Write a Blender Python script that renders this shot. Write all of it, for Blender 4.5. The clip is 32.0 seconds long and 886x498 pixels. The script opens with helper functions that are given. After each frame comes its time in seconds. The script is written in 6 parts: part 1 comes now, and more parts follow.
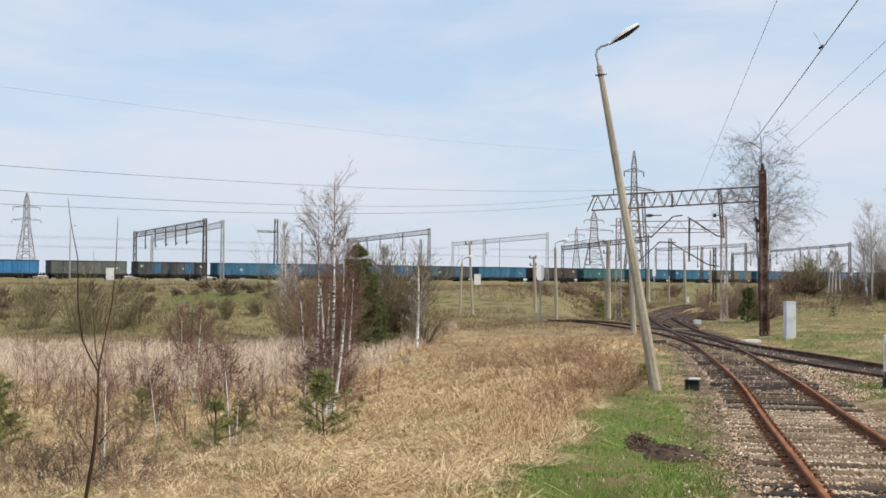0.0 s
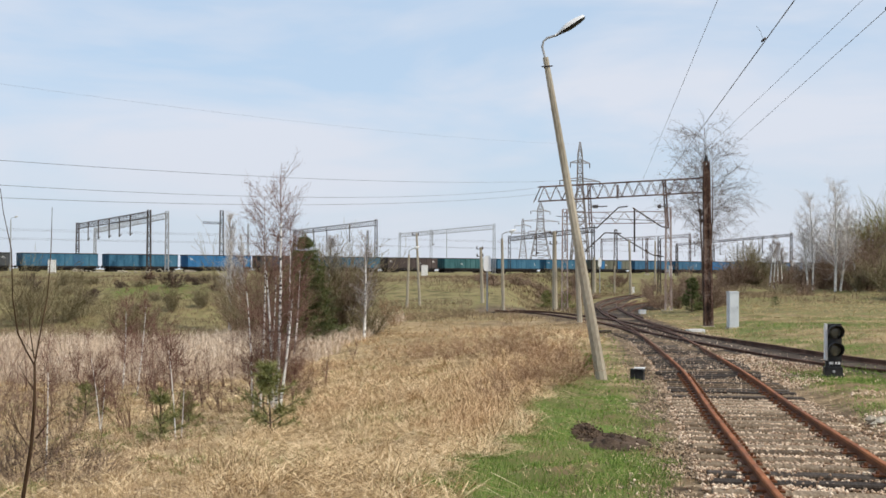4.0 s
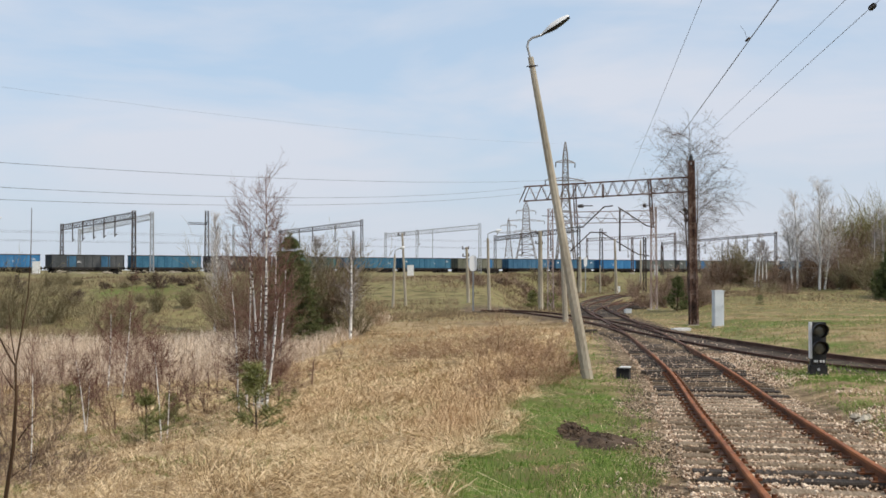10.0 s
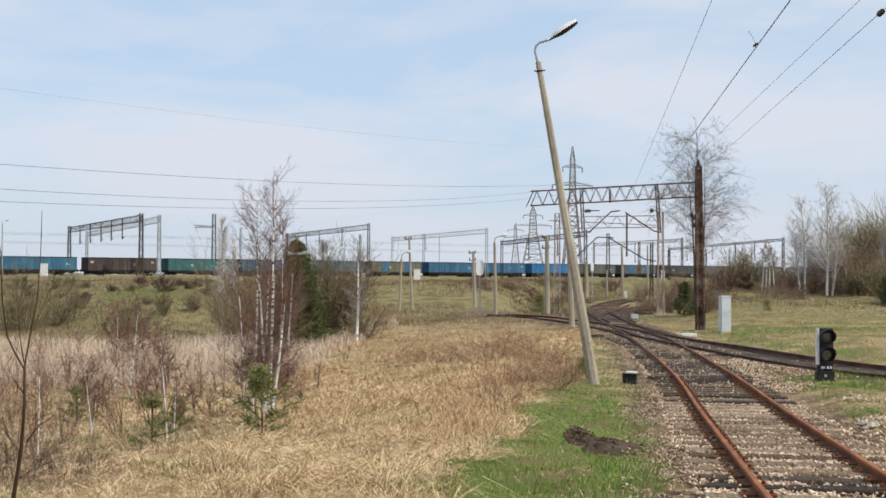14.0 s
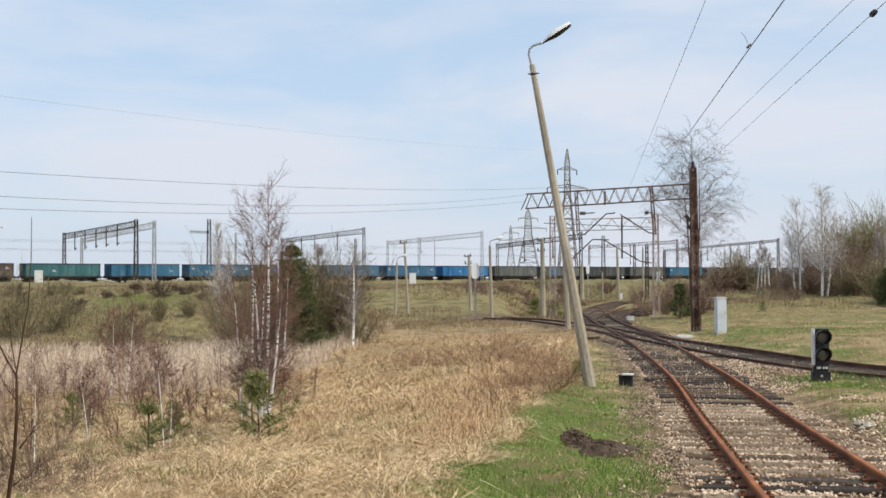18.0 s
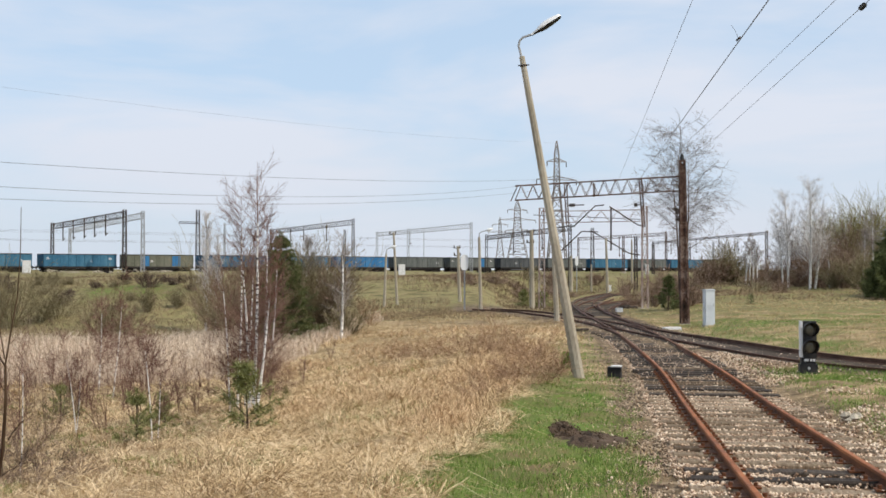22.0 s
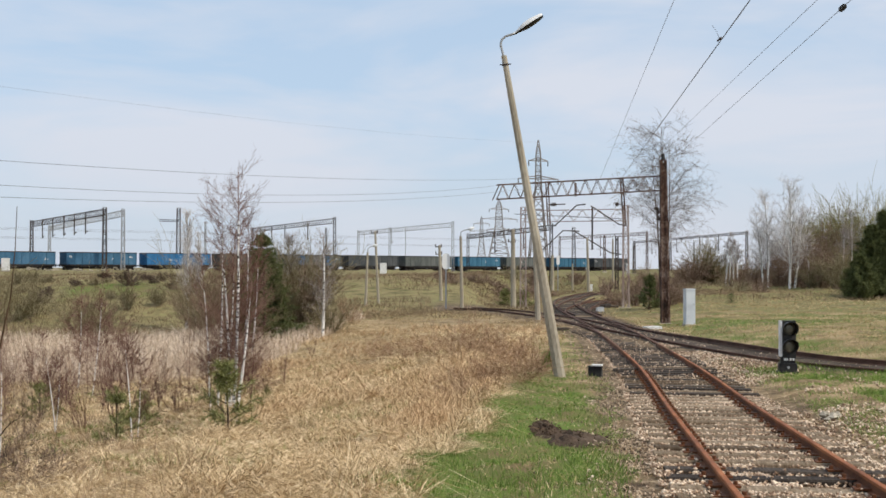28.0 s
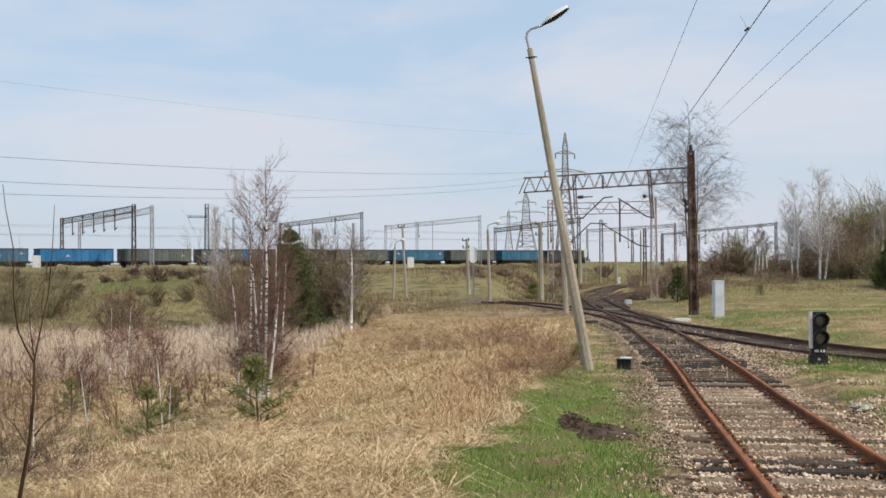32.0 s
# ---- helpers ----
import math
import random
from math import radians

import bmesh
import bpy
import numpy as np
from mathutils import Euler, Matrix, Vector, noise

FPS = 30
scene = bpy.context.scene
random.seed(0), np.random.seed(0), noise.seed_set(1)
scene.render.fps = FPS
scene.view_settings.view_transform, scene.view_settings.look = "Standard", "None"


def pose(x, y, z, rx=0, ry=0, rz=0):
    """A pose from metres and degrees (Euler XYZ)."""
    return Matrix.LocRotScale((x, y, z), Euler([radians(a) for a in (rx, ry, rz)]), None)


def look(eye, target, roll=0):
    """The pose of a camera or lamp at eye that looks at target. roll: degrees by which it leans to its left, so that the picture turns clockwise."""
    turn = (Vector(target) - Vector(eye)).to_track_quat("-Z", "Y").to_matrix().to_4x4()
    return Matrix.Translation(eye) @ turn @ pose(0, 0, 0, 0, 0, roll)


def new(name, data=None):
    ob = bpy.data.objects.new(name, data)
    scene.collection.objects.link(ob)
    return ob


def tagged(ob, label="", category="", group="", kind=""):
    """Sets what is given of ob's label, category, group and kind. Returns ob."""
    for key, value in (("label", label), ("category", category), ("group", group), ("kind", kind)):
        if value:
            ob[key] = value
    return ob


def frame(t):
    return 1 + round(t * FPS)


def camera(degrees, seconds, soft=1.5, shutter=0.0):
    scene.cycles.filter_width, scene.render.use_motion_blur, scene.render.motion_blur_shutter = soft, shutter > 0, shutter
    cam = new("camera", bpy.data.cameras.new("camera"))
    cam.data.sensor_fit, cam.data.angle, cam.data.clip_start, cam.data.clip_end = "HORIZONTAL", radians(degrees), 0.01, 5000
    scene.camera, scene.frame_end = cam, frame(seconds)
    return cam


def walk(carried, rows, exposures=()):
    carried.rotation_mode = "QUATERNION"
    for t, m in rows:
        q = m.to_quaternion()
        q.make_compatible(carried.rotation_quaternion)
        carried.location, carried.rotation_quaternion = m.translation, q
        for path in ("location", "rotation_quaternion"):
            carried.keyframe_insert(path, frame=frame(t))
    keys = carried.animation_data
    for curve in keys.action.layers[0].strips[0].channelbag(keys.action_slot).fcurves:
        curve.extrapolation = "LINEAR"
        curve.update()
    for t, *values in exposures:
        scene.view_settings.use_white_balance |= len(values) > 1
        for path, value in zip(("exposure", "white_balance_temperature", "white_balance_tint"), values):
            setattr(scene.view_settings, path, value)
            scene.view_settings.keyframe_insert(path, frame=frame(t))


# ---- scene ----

cam = camera(41.91, 32.0, soft=1.6)
# seconds, tilt, lean, turn of the hand-held camera, which stands on one spot
TURNS = [
    (0, 91.593, -0.350, 3.016), (0.5, 91.599, -0.252, 3.085), (1, 91.390, -0.152, 2.521),
    (1.5, 91.418, -0.439, 2.466), (2, 91.372, -0.149, 2.266), (2.5, 91.288, -0.209, 1.811),
    (3, 91.207, -0.150, 1.173), (3.5, 91.161, -0.153, 0.688), (5.5, 91.180, -0.227, 0.117),
    (6, 91.202, -0.262, 0.043), (6.5, 91.257, 0.047, 0.224), (7, 91.318, -0.180, 0.277),
    (7.5, 91.473, -0.184, -0.008), (8, 91.449, -0.183, -0.125), (8.5, 91.310, 0.208, -0.009),
    (9, 91.238, -0.051, -0.134), (9.5, 91.268, 0.058, -0.196), (10, 91.160, 0.042, -0.299),
    (10.5, 91.350, 0.167, -0.353), (11, 91.376, 0.037, -0.261), (11.5, 91.409, -0.053, -0.210),
    (12, 91.374, -0.008, -0.135), (12.5, 91.235, 0.060, -0.121), (13, 91.203, -0.000, -0.000),
    (13.5, 91.173, -0.071, 0.063), (14, 91.367, -0.234, 0.028), (14.5, 91.465, -0.009, -0.135),
    (16.5, 91.329, 0.150, 0.028), (17, 91.392, 0.273, 0.132), (17.5, 91.711, -0.077, 0.034),
    (18, 91.542, 0.231, -0.189), (18.5, 91.231, 0.372, -0.379), (19, 91.092, 0.119, -0.540),
    (19.5, 90.987, 0.145, -0.762), (20, 90.973, 0.269, -0.791), (20.5, 90.928, 0.276, -0.798),
    (21, 91.036, 0.212, -0.860), (21.5, 91.165, 0.193, -0.814), (22, 91.116, 0.053, -0.726),
    (22.5, 91.074, 0.134, -0.651), (23, 91.009, -0.001, -0.650), (23.5, 91.028, 0.008, -0.608),
    (24, 91.207, -0.082, -0.576), (24.5, 91.366, -0.040, -0.559), (25, 91.401, 0.124, -0.491),
    (25.5, 91.283, -0.262, -0.678), (27.5, 91.264, 0.257, -1.534), (28, 91.059, -0.092, -1.644),
    (28.5, 90.931, -0.066, -1.514), (29, 90.783, -0.075, -1.362), (29.5, 90.685, -0.088, -1.275),
    (30, 90.621, -0.001, -1.067), (30.5, 90.675, 0.334, -0.664), (31, 90.587, 0.241, -0.636),
    (31.5, 90.521, 0.469, -0.460), (32, 90.758, 0.362, -0.289),
]
EYE = (0.0, 0.0, 2.2)
walk(cam, [(t, pose(*EYE, a, b, c)) for t, a, b, c in TURNS],
     exposures=((0.0, 0.05), (1.0, 0.04), (7.0, 0.0), (9.0, -0.06), (13.0, 0.0), (19.0, 0.06), (22.0, 0.07), (25.0, 0.0), (29.0, -0.04), (31.0, -0.06), (32.0, -0.06)))

# ---- world and sun ----
SUN_UP, SUN_AZ = radians(48), radians(118)   # azimuth from +y towards +x
world = bpy.data.worlds.new("sky")
scene.world = world
world.use_nodes = True
wn, wl = world.node_tree.nodes, world.node_tree.links
wn.clear()
w_out, w_bg, w_sky = wn.new("ShaderNodeOutputWorld"), wn.new("ShaderNodeBackground"), wn.new("ShaderNodeTexSky")
w_sky.sky_type, w_sky.sun_disc = "NISHITA", False
w_sky.sun_elevation, w_sky.sun_rotation = SUN_UP, SUN_AZ
w_sky.air_density, w_sky.dust_density, w_sky.ozone_density = 1.0, 1.2, 1.0
w_bg.inputs["Strength"].default_value = 0.13
w_tc, w_map, w_n1, w_ramp, w_mix = (wn.new("ShaderNodeTexCoord"), wn.new("ShaderNodeMapping"), wn.new("ShaderNodeTexNoise"),
                                    wn.new("ShaderNodeValToRGB"), wn.new("ShaderNodeMixRGB"))
w_map.inputs["Scale"].default_value = (1.5, 1.5, 6.0)
w_map.inputs["Location"].default_value = (0.35, 0.1, 0.2)
w_n1.inputs["Scale"].default_value, w_n1.inputs["Detail"].default_value, w_n1.inputs["Roughness"].default_value = 1.9, 7.0, 0.52
w_n1.inputs["Distortion"].default_value = 0.35
w_ramp.color_ramp.elements[0].position, w_ramp.color_ramp.elements[0].color = 0.40, (0.05, 0.05, 0.05, 1)
w_ramp.color_ramp.elements[1].position, w_ramp.color_ramp.elements[1].color = 0.61, (0.92, 0.92, 0.92, 1)
w_mix.inputs["Color2"].default_value = (5.5, 5.8, 6.5, 1)      # thin high cloud
wl.new(w_tc.outputs["Generated"], w_map.inputs["Vector"])
wl.new(w_map.outputs["Vector"], w_n1.inputs["Vector"])
w_xyz, w_side = wn.new("ShaderNodeSeparateXYZ"), wn.new("ShaderNodeMath")      # the cloud thickens towards the east
w_side.operation = "MULTIPLY_ADD"
w_side.inputs[1].default_value = 0.06
wl.new(w_tc.outputs["Generated"], w_xyz.inputs["Vector"])
wl.new(w_xyz.outputs["X"], w_side.inputs[0])
wl.new(w_n1.outputs["Fac"], w_side.inputs[2])
wl.new(w_side.outputs[0], w_ramp.inputs["Fac"])
wl.new(w_ramp.outputs["Color"], w_mix.inputs["Fac"])
w_haze = wn.new("ShaderNodeMixRGB")
w_haze.inputs["Fac"].default_value, w_haze.inputs["Color2"].default_value = 0.72, (4.2, 5.45, 7.0, 1)      # spring haze
wl.new(w_sky.outputs["Color"], w_haze.inputs["Color1"])
wl.new(w_haze.outputs["Color"], w_mix.inputs["Color1"])
w_low, w_far = wn.new("ShaderNodeMapRange"), wn.new("ShaderNodeMixRGB")      # pale haze along the horizon
w_low.inputs["From Min"].default_value, w_low.inputs["From Max"].default_value = 0.0, 0.13
w_low.inputs["To Min"].default_value, w_low.inputs["To Max"].default_value = 0.7, 0.0
w_far.inputs["Color2"].default_value = (5.15, 5.45, 6.0, 1)
wl.new(w_xyz.outputs["Z"], w_low.inputs["Value"])
wl.new(w_low.outputs["Result"], w_far.inputs["Fac"])
wl.new(w_mix.outputs["Color"], w_far.inputs["Color1"])
wl.new(w_far.outputs["Color"], w_bg.inputs["Color"])
wl.new(w_bg.outputs["Background"], w_out.inputs["Surface"])

sun = new("sun", bpy.data.lights.new("sun", "SUN"))
sun.data.energy, sun.data.angle, sun.data.color = 3.3, radians(2.0), (1.0, 0.91, 0.78)
SUN_DIR = Vector((math.sin(SUN_AZ) * math.cos(SUN_UP), math.cos(SUN_AZ) * math.cos(SUN_UP), math.sin(SUN_UP)))
sun.matrix_world = look(SUN_DIR * 400, (0, 0, 0))


# ---- materials ----
def material(name, colors, rough=0.8, metal=0.0, scale=4.0, fine=40.0, bump=0.2, spec=0.3, stretch=(1, 1, 1), island=0.0, each=0.0,
             stops=(0.3, 0.7), generated=False):
    """A surface of two or three colours mixed by a coarse and a fine noise, with relief. island, each: how far loose pieces or objects differ."""
    m = bpy.data.materials.new(name)
    m.use_nodes = True
    n, l = m.node_tree.nodes, m.node_tree.links
    b = n["Principled BSDF"]
    b.inputs["Roughness"].default_value, b.inputs["Metallic"].default_value = rough, metal
    b.inputs["Specular IOR Level"].default_value = spec
    tc, mp = n.new("ShaderNodeTexCoord"), n.new("ShaderNodeMapping")
    mp.inputs["Scale"].default_value = stretch
    l.new(tc.outputs["Object"], mp.inputs["Vector"])
    coarse, small = n.new("ShaderNodeTexNoise"), n.new("ShaderNodeTexNoise")
    for node, size, detail in ((coarse, scale, 5.0), (small, fine, 4.0)):
        node.inputs["Scale"].default_value, node.inputs["Detail"].default_value = size, detail
        l.new(mp.outputs["Vector"], node.inputs["Vector"])
    mix = n.new("ShaderNodeMath")
    mix.operation = "MULTIPLY_ADD"
    l.new(small.outputs["Fac"], mix.inputs[0])
    mix.inputs[1].default_value = 0.45
    add = n.new("ShaderNodeMath")
    add.operation = "MULTIPLY_ADD"
    add.inputs[1].default_value, add.inputs[2].default_value = 0.75, -0.10
    l.new(coarse.outputs["Fac"], add.inputs[0])
    l.new(add.outputs[0], mix.inputs[2])
    fac = mix.outputs[0]
    for amount, source in ((island, "Random Per Island"), (each, "Random")):
        if amount:
            node = n.new("ShaderNodeNewGeometry") if source == "Random Per Island" else n.new("ShaderNodeObjectInfo")
            more = n.new("ShaderNodeMath")
            more.operation = "MULTIPLY_ADD"
            l.new(node.outputs[source], more.inputs[0])
            more.inputs[1].default_value = amount
            down = n.new("ShaderNodeMath")
            down.operation = "SUBTRACT"
            l.new(fac, down.inputs[0])
            down.inputs[1].default_value = amount / 2
            l.new(down.outputs[0], more.inputs[2])
            fac = more.outputs[0]
    ramp = n.new("ShaderNodeValToRGB")
    el = ramp.color_ramp.elements
    while len(el) < len(colors):
        el.new(0.5)
    for i, c in enumerate(colors):
        el[i].position = stops[0] + (stops[1] - stops[0]) * i / max(1, len(colors) - 1)
        el[i].color = (*c, 1)
    l.new(fac, ramp.inputs["Fac"])
    l.new(ramp.outputs["Color"], b.inputs["Base Color"])
    if bump:
        bp = n.new("ShaderNodeBump")
        bp.inputs["Strength"].default_value, bp.inputs["Distance"].default_value = bump, 0.02
        l.new(small.outputs["Fac"], bp.inputs["Height"])
        l.new(bp.outputs["Normal"], b.inputs["Normal"])
    return m


rust = material("rusty rail steel", [(0.10, 0.034, 0.013), (0.29, 0.094, 0.028), (0.44, 0.165, 0.055)], 0.65, 0.1, 1.5, 60, 0.3)
dark_rust = material("old dark rail steel", [(0.045, 0.025, 0.017), (0.105, 0.053, 0.034), (0.18, 0.098, 0.066)], 0.75, 0.2, 1.5, 60, 0.3)
mid_rust = material("browned rail steel", [(0.06, 0.028, 0.015), (0.165, 0.068, 0.031), (0.27, 0.12, 0.058)], 0.7, 0.1, 1.5, 60, 0.3)
# rail web and foot: the flank's shade is put into this darker brown
rail_web = material("oily shaded rail flank", [(0.05, 0.021, 0.011), (0.15, 0.056, 0.022), (0.26, 0.10, 0.04)], 0.75, 0.05, 1.5, 60, 0.3)
old_wood = material("weathered sleeper wood", [(0.08, 0.057, 0.038), (0.20, 0.15, 0.10), (0.35, 0.275, 0.195)], 0.9, 0, 2.0, 12, 0.6, 0.1, (12, 1, 1), each=0.35)
oil_wood = material("oily sleeper wood", [(0.024, 0.018, 0.014), (0.056, 0.043, 0.033), (0.11, 0.088, 0.068)], 0.8, 0, 2.0, 12, 0.6, 0.2, (12, 1, 1), each=0.3)
stone = material("ballast stone", [(0.20, 0.125, 0.08), (0.54, 0.39, 0.27), (0.84, 0.69, 0.53)], 0.9, 0, 1.0, 25, 0.3, 0.2, island=0.75, stops=(0.2, 0.8))
dark_gravel = material("blackish gravel", [(0.03, 0.024, 0.019), (0.075, 0.058, 0.045), (0.17, 0.135, 0.105)], 0.9, 0, 0.8, 22, 0.9, 0.1)
gravel = material("gravel bed", [(0.17, 0.112, 0.07), (0.36, 0.255, 0.165), (0.56, 0.43, 0.30)], 0.95, 0, 1.2, 22, 0.5, 0.1)
concrete = material("weathered concrete", [(0.22, 0.19, 0.14), (0.38, 0.335, 0.26), (0.52, 0.47, 0.38)], 0.9, 0, 1.2, 30, 0.3, 0.2, (1, 1, 0.25))
dark_steel = material("dark rusty lattice steel", [(0.025, 0.021, 0.02), (0.055, 0.042, 0.036), (0.11, 0.075, 0.055)], 0.7, 0.3, 1.0, 20, 0.2)
rust_paint = material("rusty mast steel", [(0.022, 0.015, 0.012), (0.10, 0.052, 0.036), (0.27, 0.20, 0.165)], 0.8, 0.2, 2.2, 14, 0.3, stretch=(1, 1, 0.6), stops=(0.34, 0.64))
grey_steel = material("faded grey steel", [(0.24, 0.245, 0.25), (0.36, 0.37, 0.38), (0.46, 0.47, 0.48)], 0.6, 0.2, 0.8, 20, 0.1)
pale_rust = material("faded red and white steel", [(0.2, 0.1, 0.08), (0.36, 0.28, 0.25), (0.55, 0.5, 0.47)], 0.8, 0.1, 0.9, 14, 0.2)
pylon_steel = material("weathered galvanised steel", [(0.16, 0.135, 0.12), (0.25, 0.22, 0.20), (0.34, 0.31, 0.29)], 0.7, 0.2, 0.3, 10, 0.1)
wire = material("overhead wire", [(0.10, 0.10, 0.105), (0.17, 0.17, 0.175)], 0.5, 0.6, 2, 20, 0)
black_paint = material("flaking black paint", [(0.010, 0.010, 0.011), (0.022, 0.022, 0.023), (0.05, 0.045, 0.04)], 0.55, 0, 6, 60, 0.2)
white_paint = material("dirty white paint", [(0.55, 0.54, 0.51), (0.74, 0.74, 0.73), (0.84, 0.84, 0.84)], 0.6, 0, 3, 50, 0.1)
cabinet_grey = material("pale grey cabinet paint", [(0.46, 0.49, 0.53), (0.60, 0.63, 0.67), (0.68, 0.71, 0.74)], 0.55, 0, 1.5, 40, 0.1)
lens_glass = material("dull signal lens", [(0.10, 0.095, 0.075), (0.20, 0.19, 0.15)], 0.15, 0, 8, 60, 0, 0.8)
lamp_bowl = material("dark lamp bowl", [(0.012, 0.012, 0.013), (0.035, 0.035, 0.033)], 0.35, 0, 8, 40, 0.05)
birch_bark = material("birch bark", [(0.05, 0.042, 0.038), (0.74, 0.71, 0.67), (0.86, 0.84, 0.80)], 0.75, 0, 2.2, 5, 0.3, 0.2, (1.2, 1.2, 7.0), stops=(0.41, 0.52))
birch_twig = material("birch twigs", [(0.10, 0.048, 0.036), (0.19, 0.103, 0.078), (0.30, 0.19, 0.15)], 0.85, 0, 1.0, 10, 0.1, 0.1, island=0.6)
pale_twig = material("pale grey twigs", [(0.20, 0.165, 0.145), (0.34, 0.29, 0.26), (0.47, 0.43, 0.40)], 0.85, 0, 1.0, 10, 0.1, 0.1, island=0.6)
white_twig = material("whitish birch twigs", [(0.40, 0.36, 0.34), (0.60, 0.56, 0.53), (0.76, 0.73, 0.70)], 0.85, 0, 1.0, 10, 0.1, 0.1, island=0.6)
heath = material("brown heath scrub", [(0.15, 0.11, 0.07), (0.25, 0.185, 0.115), (0.35, 0.265, 0.17)], 0.85, 0, 0.2, 3, 0, 0.1, island=0.3)
brown_twig = material("brown shrub twigs", [(0.13, 0.085, 0.062), (0.24, 0.165, 0.12), (0.36, 0.265, 0.20)], 0.85, 0, 1.0, 10, 0.1, 0.1, island=0.6)
olive_twig = material("budding shrub twigs", [(0.145, 0.12, 0.065), (0.24, 0.20, 0.115), (0.34, 0.295, 0.185)], 0.85, 0, 1.0, 10, 0.1, 0.1, island=0.6)
red_bark = material("reddish sapling bark", [(0.055, 0.026, 0.020), (0.12, 0.06, 0.045), (0.20, 0.115, 0.09)], 0.85, 0, 3.0, 25, 0.3, 0.15, (1, 1, 0.3))
tan_grass = material("dull tan grass", [(0.30, 0.22, 0.115), (0.46, 0.35, 0.19), (0.61, 0.48, 0.28)], 0.8, 0, 0.25, 3, 0, 0.1, island=0.35)
fir_needle = material("mid-green pine needles", [(0.058, 0.07, 0.026), (0.12, 0.138, 0.05), (0.20, 0.215, 0.088)], 0.75, 0, 1.0, 10, 0, 0.2, island=0.6)
bark = material("dark bark", [(0.045, 0.032, 0.026), (0.10, 0.07, 0.055), (0.17, 0.125, 0.10)], 0.9, 0, 3.0, 25, 0.5, 0.1, (1, 1, 0.3))
pine_needle = material("pine needles", [(0.115, 0.125, 0.038), (0.21, 0.22, 0.075), (0.33, 0.325, 0.135)], 0.7, 0, 1.5, 10, 0, 0.2, island=0.7)
spruce_needle = material("dark spruce needles", [(0.05, 0.064, 0.022), (0.115, 0.138, 0.05), (0.20, 0.215, 0.09)], 0.75, 0, 1.0, 10, 0, 0.2, island=0.6)
straw = material("dry straw grass", [(0.33, 0.22, 0.11), (0.62, 0.452, 0.25), (0.84, 0.67, 0.43)], 0.75, 0, 0.25, 3, 0, 0.2, island=0.6)
reed = material("dry pale reeds", [(0.50, 0.385, 0.28), (0.68, 0.55, 0.42), (0.80, 0.675, 0.535)], 0.75, 0, 0.15, 3, 0, 0.2, island=0.5)
weed = material("dry brown weeds", [(0.24, 0.155, 0.09), (0.40, 0.275, 0.165), (0.56, 0.42, 0.27)], 0.8, 0, 0.3, 3, 0, 0.1, island=0.6)
grass = material("young green grass", [(0.07, 0.13, 0.02), (0.14, 0.235, 0.038), (0.26, 0.345, 0.085)], 0.7, 0, 0.3, 4, 0, 0.2, island=0.6)
soil = material("dark dug soil", [(0.035, 0.023, 0.015), (0.075, 0.051, 0.035), (0.14, 0.10, 0.07)], 0.95, 0, 4, 25, 0.9, 0.1)
gravel_bits = material("dirty small stones", [(0.06, 0.043, 0.03), (0.22, 0.16, 0.105), (0.58, 0.46, 0.33)], 0.9, 0, 1.0, 25, 0.3, 0.2, island=0.8, stops=(0.2, 0.8))
willow_twig = material("dark willow twigs", [(0.07, 0.05, 0.038), (0.14, 0.105, 0.08), (0.24, 0.19, 0.15)], 0.85, 0, 1.0, 10, 0.1, 0.1, island=0.6)
bud_twig = material("yellow-green budding twigs", [(0.15, 0.135, 0.055), (0.26, 0.235, 0.10), (0.37, 0.335, 0.165)], 0.85, 0, 1.0, 10, 0.1, 0.1, island=0.6)
turf = material("lush spring turf", [(0.085, 0.135, 0.026), (0.155, 0.25, 0.045), (0.29, 0.385, 0.105)], 0.7, 0, 0.5, 4, 0, 0.2, island=0.55)
rusty_weed = material("rust-brown dead weeds", [(0.33, 0.20, 0.10), (0.56, 0.375, 0.21), (0.72, 0.53, 0.33)], 0.85, 0, 0.4, 3, 0, 0.1, island=0.6)
bramble = material("dead bramble stems", [(0.20, 0.12, 0.07), (0.36, 0.225, 0.135), (0.50, 0.35, 0.23)], 0.85, 0, 1.0, 10, 0.1, 0.1, island=0.6)
sapling_bark = material("dark sapling bark", [(0.022, 0.012, 0.008), (0.055, 0.031, 0.018), (0.11, 0.066, 0.038)], 0.85, 0, 4.0, 30, 0.3, 0.15, (1, 1, 0.3))
insulator = material("brown glazed insulator", [(0.03, 0.018, 0.012), (0.06, 0.035, 0.024)], 0.3, 0, 6, 40, 0, 0.5)


